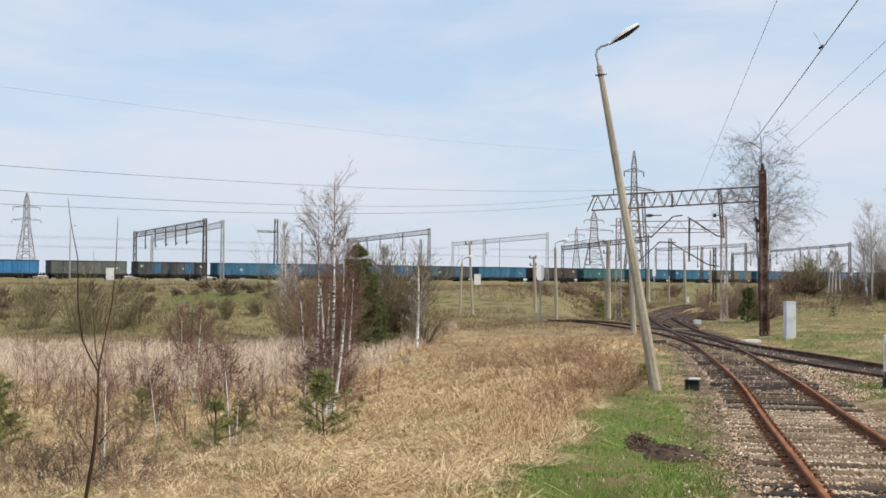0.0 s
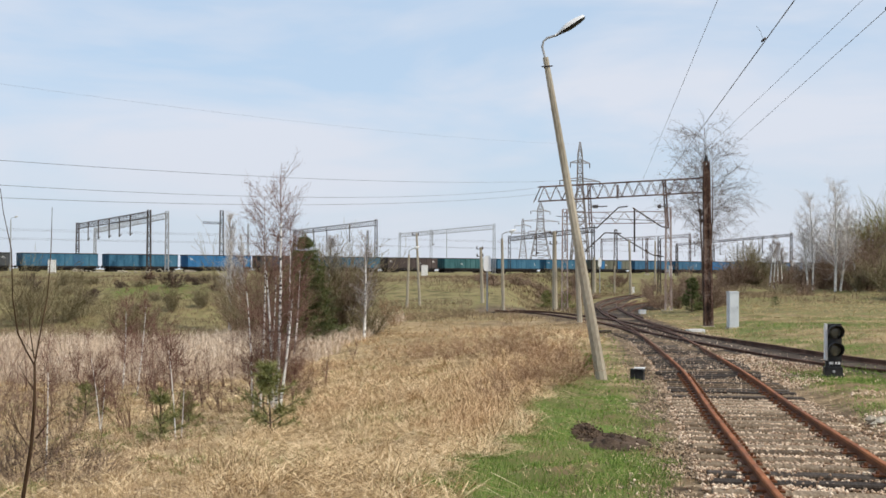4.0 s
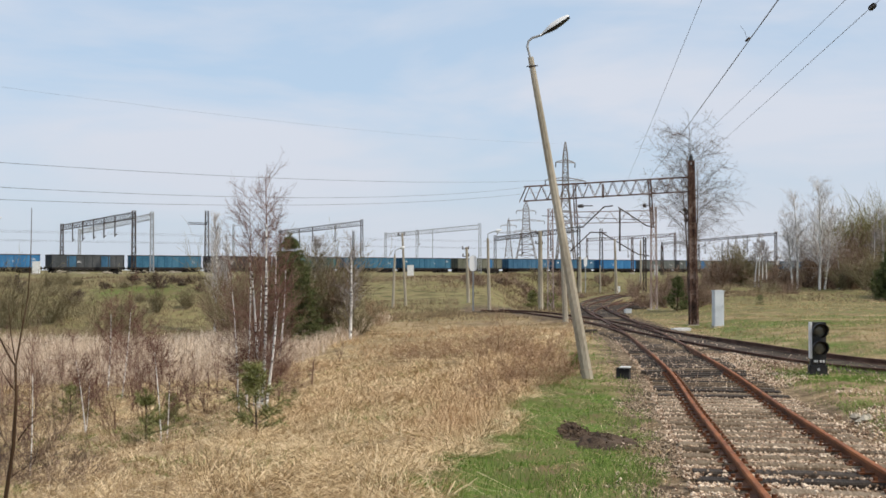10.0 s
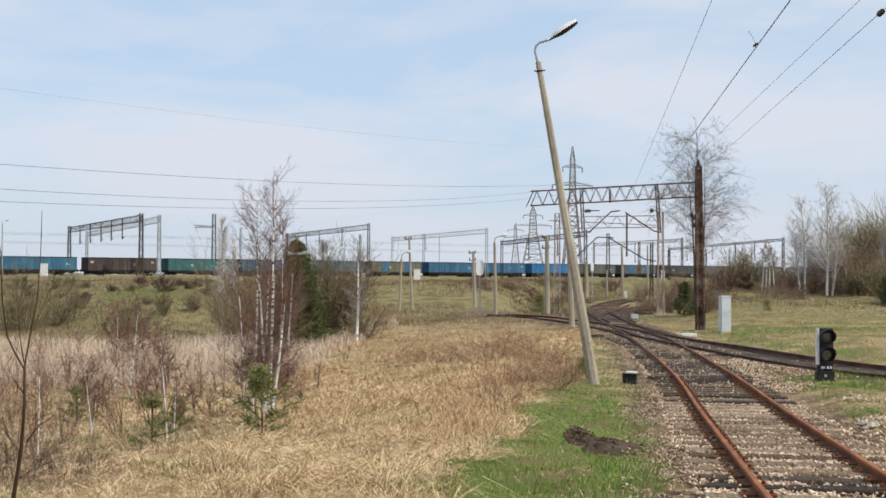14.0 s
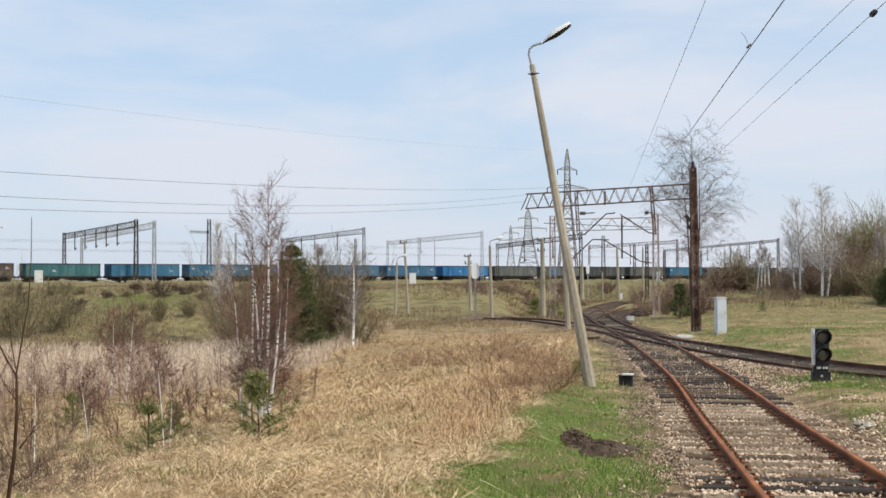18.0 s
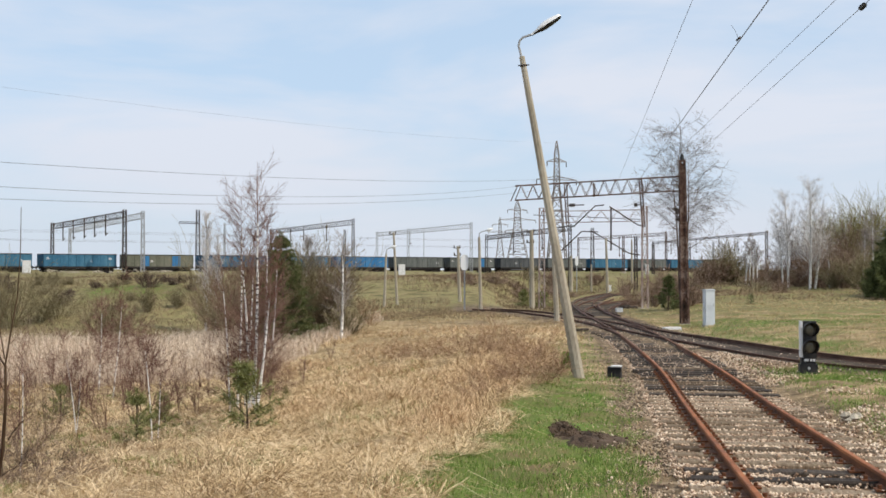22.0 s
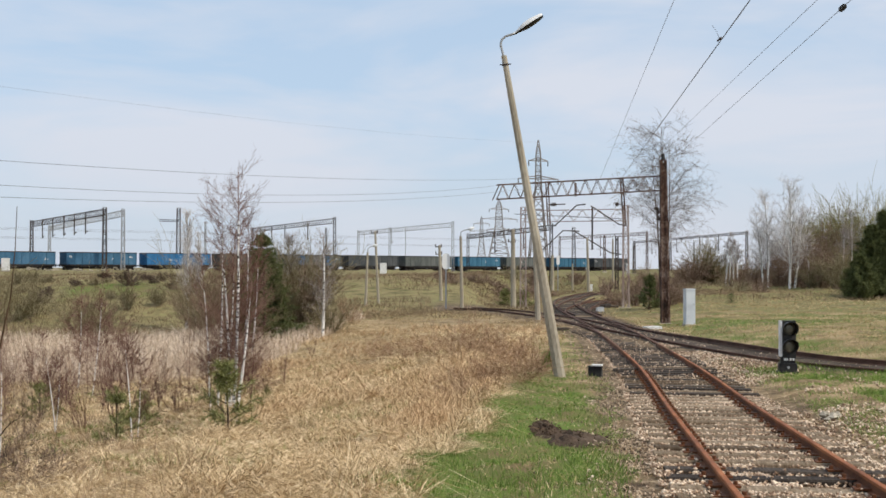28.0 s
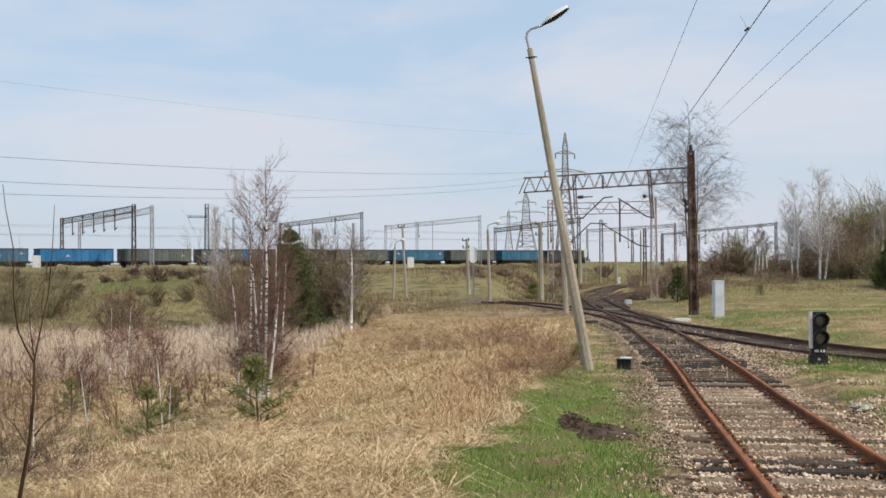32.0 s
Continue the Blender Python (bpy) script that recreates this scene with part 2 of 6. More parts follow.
# ---- mesh building ----
class Mesh:
    """Collects rings, boxes and tubes of one part."""

    def __init__(self):
        self.v, self.f, self.s = [], [], []

    def add(self, verts, faces, slot=0):
        k = len(self.v)
        self.v.extend(tuple(p) for p in verts)
        self.f.extend(tuple(k + i for i in f) for f in faces)
        self.s.extend([slot] * len(faces))

    def box(self, x0, y0, z0, x1, y1, z1, m=None, slot=0):
        p = [Vector((x, y, z)) for z in (z0, z1) for x, y in ((x0, y0), (x1, y0), (x1, y1), (x0, y1))]
        if m is not None:
            p = [m @ q for q in p]
        self.add(p, [(3, 2, 1, 0), (4, 5, 6, 7), (0, 1, 5, 4), (1, 2, 6, 5), (2, 3, 7, 6), (3, 0, 4, 7)], slot)

    def bar(self, a, b, w, d=None, slot=0):
        """A square bar between two points."""
        self.tube([a, b], [w / 2 * 1.414, (d or w) / 2 * 1.414], 4, slot, True)

    def tube(self, pts, radii, sides=6, slot=0, caps=True):
        pts = [Vector(p) for p in pts]
        if not hasattr(radii, "__len__"):
            radii = [radii] * len(pts)
        n = len(pts)
        way = (pts[-1] - pts[0]).normalized()
        ref = Vector((0, 0, 1)) if abs(way.z) < 0.9 else Vector((1, 0, 0))
        vs = []
        for i, p in enumerate(pts):
            t = (pts[min(i + 1, n - 1)] - pts[max(i - 1, 0)]).normalized()
            u = t.cross(ref).normalized()
            w = t.cross(u)
            for k in range(sides):
                a = 2 * math.pi * (k + 0.5) / sides
                vs.append(p + (u * math.cos(a) + w * math.sin(a)) * radii[i])
        fs = [(i * sides + k, i * sides + (k + 1) % sides, (i + 1) * sides + (k + 1) % sides, (i + 1) * sides + k)
              for i in range(n - 1) for k in range(sides)]
        if caps:
            fs += [tuple(range(sides - 1, -1, -1)), tuple((n - 1) * sides + k for k in range(sides))]
        self.add(vs, fs, slot)

    def data(self, name, mats, smooth=False):
        me = bpy.data.meshes.new(name)
        me.from_pydata(self.v, [], self.f)
        for m in (mats if isinstance(mats, (list, tuple)) else [mats]):
            me.materials.append(m)
        if any(self.s):
            me.polygons.foreach_set("material_index", self.s)
        if smooth:
            me.polygons.foreach_set("use_smooth", [True] * len(me.polygons))
        me.update()
        return me


def part(name, mesh, mats, parent=None, label="", m=None, smooth=False):
    ob = new(name, mesh if isinstance(mesh, bpy.types.Mesh) else mesh.data(name, mats, smooth))
    if parent is not None:
        ob.parent = parent
    if m is not None:
        ob.matrix_basis = m
    if label:
        ob["label"] = label
    return ob


def thing(name, m, label, category, group="", kind=""):
    ob = new(name)
    ob.matrix_basis = m
    ob.empty_display_size = 0.3
    return tagged(ob, label, category, group, kind)


def smooth(a, b, x):
    t = min(1.0, max(0.0, (x - a) / (b - a)))
    return t * t * (3 - 2 * t)


# ---- the lie of the land ----
def rail_z(y):
    """Height of the near railheads: falling gently, then level."""
    if y < 20:
        return 0.1 - 0.022 * (y - 10)
    u = min(y - 20, 16.0)
    return -0.12 - 0.022 * (u - u * u / 32)


TRAIN_Y, TRAIN_M, TRAIN_Z = 236.0, 0.8, 1.88      # the far main line: y = TRAIN_Y + TRAIN_M * x, and its railhead


def land(x, y):
    """Height of the ground without its small bumps."""
    z = rail_z(y) - 0.19
    edge = -0.26 + (min(max(y, 0.0), 60.0) - 12.3) * 0.16          # the shoulder of the near track
    s = edge - x
    dip = 1.45 * smooth(0.3, 15, s) * (1 - 0.8 * smooth(42, 66, y) * smooth(-17, -5, x))
    q = x / max(y, 20.0)
    toe = 80 + 52 * smooth(0.04, 0.12, q) - 40 * smooth(0.19, 0.27, q)
    length = 34 + 40 * smooth(0.2, 0.28, q)
    rise = smooth(0, 1, (y - toe) / length) if y > toe else 0.0
    before = (TRAIN_Y + TRAIN_M * x - y) / 1.28                                  # distance on this side of the main line
    far = TRAIN_Z - 0.32 + 0.60 * smooth(5, 11, before) * smooth(34, 18, before) + 0.95 * smooth(-8, -26, before)
    z += 0.09 * smooth(2.6, 1.4, abs(x - branch_x(y))) * smooth(22, 27, y) * smooth(95, 85, y)
    z += 0.34 * smooth(1.8, 6.0, x - max(branch_x(y), track_x(y) + 2.0 * smooth(52, 60, y))) * smooth(24, 34, y)          # grassy rise beyond the branch
    return (z - dip * (1 - rise)) * (1 - rise) + far * rise


def bumps(x, y):
    d = math.hypot(x, y)
    a = 0.05 + 0.13 * smooth(25, 90, d) + 0.10 * smooth(84, 95, d) * smooth(150, 110, d)
    p = Vector((x * 0.35, y * 0.35, 0))
    q = Vector((x * 0.06, y * 0.06, 3))
    near_line = abs(y - TRAIN_Y - TRAIN_M * x) / 1.28
    hold = smooth(1.5, 4.0, min(abs(x - track_x(y)), abs(x - branch_x(y)))) * smooth(6, 16, near_line)
    rough = 0.0
    if 5 < y < 48 and abs(x) < 26:
        close = smooth(5, 9, y) * smooth(48, 30, y)
        edge = -0.26 + (y - 12.3) * 0.16
        off = x - track_x(y)
        if off < 0:          # hummocky turf on the shoulder, tussocky meadow below it
            turfy = smooth(-0.8, 0.3, x - edge) * smooth(-1.5, -2.3, off)
            lumps = noise.noise(Vector((x * 0.85, y * 0.6, 61))), noise.noise(Vector((x * 2.1, y * 1.5, 67)))
            rough = close * (turfy * (0.13 * lumps[0] + 0.055 * lumps[1] + 0.03) + smooth(0.3, -0.8, x - edge) * (0.09 * lumps[0] + 0.09 * lumps[1]))
        else:                # the dirt bank right of the track
            rough = 0.17 * smooth(1.6, 2.4, off) * smooth(16, 19, y) * smooth(29.2, 26, y) * (0.8 + 0.6 * noise.noise(Vector((x * 1.6, y * 1.6, 71))))
    return (a * noise.noise(p) + 2.2 * a * noise.noise(q) * smooth(20, 60, d)) * hold + rough


def along(points, y):
    for (x0, y0), (x1, y1) in zip(points, points[1:]):
        if y0 <= y <= y1:
            t = (y - y0) / (y1 - y0)
            return x0 + (x1 - x0) * t
    return points[0][0] if y < points[0][1] else points[-1][0]


MAIN = [(1.4, -6.0), (2.75, 3.0), (3.98, 11.6), (5.08, 19.0), (6.8, 30.5), (8.2, 44.0), (8.95, 53.0), (10.4, 74.0), (12.2, 91.0), (15.8, 111.0),
        (19.8, 128.0), (26.0, 146.0)]
BRANCH = [(24.0, 19.0), (16.0, 25.2), (12.0, 29.9), (10.6, 35.0), (9.7, 43.0), (8.9, 53.0), (7.9, 64.0), (6.0, 73.5), (3.6, 78.0)]
SPUR = [(10.0, 68.0), (10.9, 75.0), (12.6, 83.0), (15.5, 94.0), (21.0, 108.0)]


def track_x(y):
    return along(MAIN, y)


def branch_x(y):
    return along(BRANCH, y)


def ground_z(x, y):
    return land(x, y) + bumps(x, y)


def curve(points, step):
    """An even smooth line through the control points: list of (x, y, dx, dy)."""
    p = [Vector((x, y)) for x, y in points]
    p = [2 * p[0] - p[1]] + p + [2 * p[-1] - p[-2]]
    fine = []
    for i in range(1, len(p) - 2):
        for k in range(40):
            t = k / 40
            a, b, c, d = p[i - 1], p[i], p[i + 1], p[i + 2]
            fine.append(0.5 * (2 * b + (c - a) * t + (2 * a - 5 * b + 4 * c - d) * t * t + (3 * b - a - 3 * c + d) * t ** 3))
    fine.append(p[-2])
    out, gone = [], 0.0
    for a, b in zip(fine, fine[1:]):
        l = (b - a).length
        while gone <= l:
            q = a + (b - a) * (gone / l)
            w = (b - a) / l
            out.append((q.x, q.y, w.x, w.y))
            gone += step
        gone -= l
    return out


# ---- ground ----
def build_ground():
    angles = [radians(a) for a in list(np.arange(-180, -34, 8)) + list(np.arange(-34, 34, 0.3)) + list(np.arange(34, 180, 8))]
    rings = [1.0]
    while rings[-1] < 4000:
        rings.append(rings[-1] * (1.016 if 9 < rings[-1] < 34 else 1.035 if rings[-1] < 400 else 1.25))
    xs = np.array([[r * math.sin(a) for a in angles] for r in rings])
    ys = np.array([[r * math.cos(a) for a in angles] for r in rings])
    n, k = len(rings), len(angles)
    verts = [(0, 0, ground_z(0, 0))]
    cover = [(0.5, 0.0, 0.0, 1.0)]
    for i in range(n):
        for j in range(k):
            x, y = xs[i, j], ys[i, j]
            verts.append((x, y, ground_z(x, y)))
            cover.append(covering(x, y))
    faces = [(0, 1 + j, 1 + (j + 1) % k)[::-1] for j in range(k)]
    faces += [(1 + i * k + j, 1 + i * k + (j + 1) % k, 1 + (i + 1) * k + (j + 1) % k, 1 + (i + 1) * k + j) for i in range(n - 1) for j in range(k)]
    me = bpy.data.meshes.new("ground")
    me.from_pydata(verts, [], faces)
    at = me.color_attributes.new("cover", "FLOAT_COLOR", "POINT")
    at.data.foreach_set("color", np.array(cover, dtype=np.float32).ravel())
    me.polygons.foreach_set("use_smooth", [True] * len(me.polygons))
    m = bpy.data.materials.new("ground cover")
    m.use_nodes = True
    nt, l = m.node_tree.nodes, m.node_tree.links
    b = nt["Principled BSDF"]
    b.inputs["Roughness"].default_value, b.inputs["Specular IOR Level"].default_value = 0.95, 0.1
    tc, att, sep = nt.new("ShaderNodeTexCoord"), nt.new("ShaderNodeAttribute"), nt.new("ShaderNodeSeparateColor")
    att.attribute_name = "cover"
    l.new(att.outputs["Color"], sep.inputs["Color"])

    def noisy(scale, colors, detail=6.0, stops=(0.35, 0.68)):
        nz, rp = nt.new("ShaderNodeTexNoise"), nt.new("ShaderNodeValToRGB")
        nz.inputs["Scale"].default_value, nz.inputs["Detail"].default_value, nz.inputs["Roughness"].default_value = scale, detail, 0.65
        l.new(tc.outputs["Object"], nz.inputs["Vector"])
        l.new(nz.outputs["Fac"], rp.inputs["Fac"])
        el = rp.color_ramp.elements
        while len(el) < len(colors):
            el.new(0.5)
        for i, c in enumerate(colors):
            el[i].position, el[i].color = stops[0] + (stops[1] - stops[0]) * i / (len(colors) - 1), (*c, 1)
        return rp.outputs["Color"], nz.outputs["Fac"]

    straw_c, fine = noisy(0.9, [(0.15, 0.105, 0.055), (0.30, 0.22, 0.122), (0.45, 0.345, 0.205)])
    green_c, _ = noisy(1.1, [(0.17, 0.125, 0.065), (0.125, 0.145, 0.042), (0.10, 0.175, 0.03)])
    bank_c, _ = noisy(0.7, [(0.11, 0.10, 0.045), (0.225, 0.185, 0.09), (0.40, 0.31, 0.175)], 8.0, (0.38, 0.64))
    earth_c, _ = noisy(3.6, [(0.06, 0.042, 0.026), (0.15, 0.107, 0.066), (0.31, 0.235, 0.155)], 9.0, (0.40, 0.62))
    last = straw_c
    edge_n = nt.new("ShaderNodeTexNoise")
    edge_n.inputs["Scale"].default_value, edge_n.inputs["Detail"].default_value = 0.7, 5.0
    l.new(tc.outputs["Object"], edge_n.inputs["Vector"])
    for channel, color in (("Green", bank_c), ("Red", green_c), ("Blue", earth_c)):
        mx, ad, cl = nt.new("ShaderNodeMixRGB"), nt.new("ShaderNodeMath"), nt.new("ShaderNodeMapRange")
        ad.operation = "ADD"
        l.new(sep.outputs[channel], ad.inputs[0])
        l.new(edge_n.outputs["Fac"], ad.inputs[1])
        l.new(ad.outputs[0], cl.inputs["Value"])
        cl.inputs["From Min"].default_value, cl.inputs["From Max"].default_value = 0.85, 1.15
        l.new(cl.outputs["Result"], mx.inputs["Fac"])
        l.new(last, mx.inputs["Color1"])
        l.new(color, mx.inputs["Color2"])
        last = mx.outputs["Color"]
    l.new(last, b.inputs["Base Color"])
    bp = nt.new("ShaderNodeBump")
    bp.inputs["Strength"].default_value, bp.inputs["Distance"].default_value = 0.6, 0.1
    l.new(fine, bp.inputs["Height"])
    l.new(bp.outputs["Normal"], b.inputs["Normal"])
    me.materials.append(m)
    tagged(new("ground", me), "dry straw meadow with green grass beside railway tracks", "ground", kind="structure")


def covering(x, y):
    """How much of green grass, of bank turf and of bare dark earth covers a spot."""
    d = math.hypot(x, y)
    edge = -0.26 + (min(max(y, 0.0), 60.0) - 12.3) * 0.16
    green = smooth(-0.7, 0.9, x - edge) * (1 - 0.55 * smooth(18, 30, y)) * smooth(1.0, 2.6, abs(x - track_x(y)))
    right = smooth(1.6, 3.5, x - branch_x(y)) * smooth(26, 40, y)
    green = max(green, right * (1 - smooth(56, 82, y) * 0.7) * (0.62 + 0.5 * noise.noise(Vector((x * 0.22, y * 0.16, 23)))))
    far_bank = max(smooth(62, 72, y), 0.3 * smooth(34, 60, y) * smooth(1, -2, x - edge))
    green = max(green, 0.38 * smooth(62, 74, y))
    green = max(green, 0.62 * smooth(6.5, 2.5, math.hypot((x + 24.5) / 1.3, y - 98)))          # a green hollow in the bank
    off = min(abs(x - track_x(y)), abs(x - branch_x(y)) if y > 22 else 9)
    earth = max(0.66 * smooth(3.0, 1.6, off), 0.8 * smooth(2.4, 1.4, off) * smooth(28, 34, y)) * smooth(95, 80, y)
    if track_x(y) < x < branch_x(y) and y > 12:
        earth = max(earth, 0.42)
        green = 0.3
    if x < -2.5 and y < 30:
        earth = max(earth, 0.62 * smooth(-2.5, -5.5, x) * smooth(30, 20, y))
    line = abs(y - TRAIN_Y - TRAIN_M * x) / 1.28
    earth = max(earth, 0.62 * smooth(14, 8, line))
    return (green, far_bank, earth, 1.0)


build_ground()


# ---- railway tracks ----
RAIL = [(-0.0625, 0), (0.0625, 0), (0.0625, 0.012), (0.012, 0.028), (0.012, 0.10), (0.033, 0.113), (0.033, 0.142), (0.024, 0.149), (-0.024, 0.149), (-0.033, 0.142), (-0.033, 0.113),
        (-0.012, 0.10), (-0.012, 0.028), (-0.0625, 0.012)]


def sweep_rail(line, offset, height):
    m = Mesh()
    k = len(RAIL)
    vs, fs = [], []
    for x, y, dx, dy in line:
        for a, b in RAIL:
            o = offset + a
            vs.append((x + dy * o, y - dx * o, height(y, offset) - 0.149 + b))
    for i in range(len(line) - 1):
        for j in range(k):
            fs.append((i * k + j, (i + 1) * k + j, (i + 1) * k + (j + 1) % k, i * k + (j + 1) % k))
    m.add(vs, fs)
    # slot 0 is the railhead, slot 1 the web and foot, coloured as shaded
    m.s = [0 if i % k in (5, 6, 7, 8, 9) else 1 for i in range(len(fs))]
    return m


def sleeper_mesh(length, seed):
    r = random.Random(seed)
    m = Mesh()
    n = 6
    vs = []
    for i in range(n + 1):
        x = -length / 2 + length * i / n
        w, h = 0.125 + r.uniform(-0.012, 0.008), r.uniform(-0.012, 0.004)
        vs += [(x, -w, -0.16), (x, w, -0.16), (x, w, h - 0.02), (x, w - 0.02, h), (x, -w + 0.02, h + r.uniform(-0.006, 0.004)), (x, -w, h - 0.02)]
    fs = [(i * 6 + k, (i + 1) * 6 + k, (i + 1) * 6 + (k + 1) % 6, i * 6 + (k + 1) % 6)[::-1] for i in range(n) for k in range(6)]
    fs += [(0, 1, 2, 3, 4, 5), tuple(n * 6 + k for k in (5, 4, 3, 2, 1, 0))]
    m.add(vs, fs)
    return m


def bed(name, line, width, height, mat, parent, seed):
    """A ballast bed with a crowned, uneven top."""
    r = random.Random(seed)
    m = Mesh()
    prof = [(-1.0, -0.34), (-0.80, -0.225), (-0.5, -0.205), (-0.2, -0.215), (0.2, -0.215), (0.5, -0.205), (0.80, -0.225), (1.0, -0.34)]
    vs = []
    for x, y, dx, dy in line:
        for a, b in prof:
            o = a * width / 2 * (1 + r.uniform(-0.04, 0.04))
            vs.append((x + dy * o, y - dx * o, height(y, 0) + 0.032 + b + r.uniform(-0.012, 0.012)))
    k = len(prof)
    m.add(vs, [(i * k + j, i * k + j + 1, (i + 1) * k + j + 1, (i + 1) * k + j) for i in range(len(line) - 1) for j in range(k - 1)])
    return part(name, m, mat, parent)


def build_track(points, name, label, height, dark_from, spacing=0.65, gauge=1.505, first=0.0, width=3.5, steel=rust, stones=gravel):
    t = thing(name, pose(0, 0, 0), label, "railway track", "yard tracks", "structure")
    line = curve(points, 0.5)
    if width:
        bed("ballast_bed", line, width, height, [stones], t, 3)
    for o in (-gauge / 2, gauge / 2):
        if steel is rust:          # brightest rust near the yard's end, darker towards the points
            for y0, y1, mats, words in ((-9, 36, [rust, rail_web], "rusty running rail"), (36, 48, [mid_rust, mid_rust], "browned running rail"), (48, 999, [dark_rust, dark_rust], "dark rusty running rail")):
                part("rail", sweep_rail([p for p in line if y0 - 0.55 < p[1] < y1], o, height), mats, t, words)
        else:
            part("rail", sweep_rail(line, o, height), [steel, dark_rust], t, "dark rusty running rail")
    kinds = [sleeper_mesh(2.6, i).data("sleeper", m) for i in range(3) for m in (old_wood, oil_wood)]
    r = random.Random(8)
    for x, y, dx, dy in curve(points, spacing):
        if y < first:
            continue
        dark = r.random() < (0.12 if y < dark_from else 0.85)
        me = kinds[2 * r.randrange(3) + (1 if dark else 0)]
        part("sleeper", me, None, t, m=Matrix.Translation((x + r.uniform(-0.05, 0.05), y, height(y, 0) - 0.116 + r.uniform(-0.012, 0.008)))
             @ Matrix.Rotation(math.atan2(-dx, dy) + r.uniform(-0.02, 0.02), 4, "Z"))
    return t


def main_h(y, o):
    return rail_z(y)


def branch_h(y, o):
    cant = 0.09 * smooth(50, 38, y)
    return rail_z(max(y, 30)) + 0.015 * smooth(50, 36, y) + (cant if o > 0 else 0.0)


build_track(MAIN, "main_track", "rusty railway track on weathered wooden sleepers and gravel", main_h, 27, first=-6.0)
build_track(BRANCH[::-1], "branch_track", "dark rusty branch track crossing grassy ground", lambda y, o: branch_h(y, -o) + 0.003, 0, spacing=0.7, steel=dark_rust, width=0)
bed("ballast_bed", [p for p in curve(BRANCH[::-1], 0.5) if 29 < p[1] < 62], 2.5, lambda y, o: branch_h(y, o) + 0.092, [dark_gravel], bpy.data.objects["branch_track"], 9)
build_track(SPUR, "spur_track", "rusty siding track beyond the points", lambda y, o: rail_z(y) + 0.005, 0, spacing=0.7, steel=dark_rust, stones=gravel)


def build_links():
    """Closure rails of the slip where the two tracks cross."""
    t = thing("slip_crossing", pose(0, 0, 0), "rusty closure rails where two tracks cross", "railway points", "", "structure")
    for pts in ([(7.75, 39.0), (8.45, 47.0), (8.55, 55.0), (7.9, 63.0), (6.4, 72.0)], [(9.95, 40.5), (9.35, 48.0), (9.35, 56.0), (9.95, 67.0), (10.6, 76.0)],
                [(10.2, 66.0), (10.9, 78.0), (12.6, 90.0), (16.6, 108.0)]):
        line = curve(pts, 0.8)
        for o in (-0.7525, 0.7525):
            part("closure_rail", sweep_rail(line, o, lambda y, oo: rail_z(y) - 0.004), [dark_rust, dark_rust], t)
    me = sleeper_mesh(3.9, 4).data("long_timber", oil_wood)
    for i in range(22):
        y = 42.0 + 0.95 * i
        part("long_timber", me, None, t, m=Matrix.Translation(((track_x(y) + branch_x(y)) / 2, y, rail_z(y) - 0.112)) @ Matrix.Rotation(0.08, 4, "Z"))
    m = Mesh()
    m.box(-0.18, -0.075, 0.0, 0.18, 0.075, 0.022)
    for a in (-0.13, 0.13):
        m.tube([(a, 0, 0.02), (a, 0, 0.06)], 0.024, 6)
    plate = m.data("baseplate", rail_web)
    main = bpy.data.objects["main_track"]
    for x, y, dx, dy in curve(MAIN, 0.65):
        if 9 < y < 30:
            for o in (-0.7525, 0.7525):
                part("baseplate", plate, None, main, m=Matrix.Translation((x + dy * o, y - dx * o, rail_z(y) - 0.122)) @ Matrix.Rotation(math.atan2(-dx, dy), 4, "Z"))


build_links()


def rail_pair(points, name, label, z):
    t = thing(name, pose(0, 0, 0), label, "railway track", "main line tracks", "structure")
    line = curve(points, 4.0)
    bed("ballast_bed", line, 4.4, lambda y, o: z, [gravel], t, 5)
    for o in (-0.7525, 0.7525):
        part("rail", sweep_rail(line, o, lambda y, oo: z), rust, t)
    m = Mesh()
    for x, y, dx, dy in curve(points, 0.65):
        if -110 < x < 150:
            w = Matrix.Translation((x, y, z - 0.147)) @ Matrix.Rotation(math.atan2(-dx, dy), 4, "Z")
            m.box(-1.3, -0.13, -0.15, 1.3, 0.13, 0.0, w)
    tagged(part("sleepers", m, concrete, t), kind="stuff")
    return t


def line_point(s, off=0.0):
    c, n = 1 / math.hypot(1, TRAIN_M), TRAIN_M / math.hypot(1, TRAIN_M)
    return (s * c - off * n, TRAIN_Y + s * n + off * c)


for off in (0.0, 5.0, 10.0):
    rail_pair([line_point(-190, off), line_point(-60, off), line_point(80, off), line_point(320, off)], "main_line", "far main line track on a gravel embankment", TRAIN_Z)

# ---- the freight train ----
BLUE, TEAL, STEEL, GREEN, GREY, DARK, BROWN, OLIVE = range(8)
PAINTS = [
    [(0.014, 0.075, 0.17), (0.026, 0.15, 0.335), (0.06, 0.215, 0.41)],
    [(0.018, 0.072, 0.125), (0.032, 0.128, 0.215), (0.075, 0.19, 0.27)],
    [(0.022, 0.068, 0.12), (0.038, 0.122, 0.215), (0.08, 0.18, 0.28)],
    [(0.022, 0.07, 0.078), (0.036, 0.122, 0.132), (0.08, 0.185, 0.19)],
    [(0.056, 0.066, 0.064), (0.098, 0.11, 0.104), (0.16, 0.168, 0.155)],
    [(0.030, 0.036, 0.040), (0.056, 0.063, 0.067), (0.10, 0.105, 0.108)],
    [(0.034, 0.026, 0.024), (0.064, 0.048, 0.044), (0.10, 0.079, 0.070)],
    [(0.070, 0.074, 0.052), (0.122, 0.127, 0.092), (0.18, 0.18, 0.14)],
]
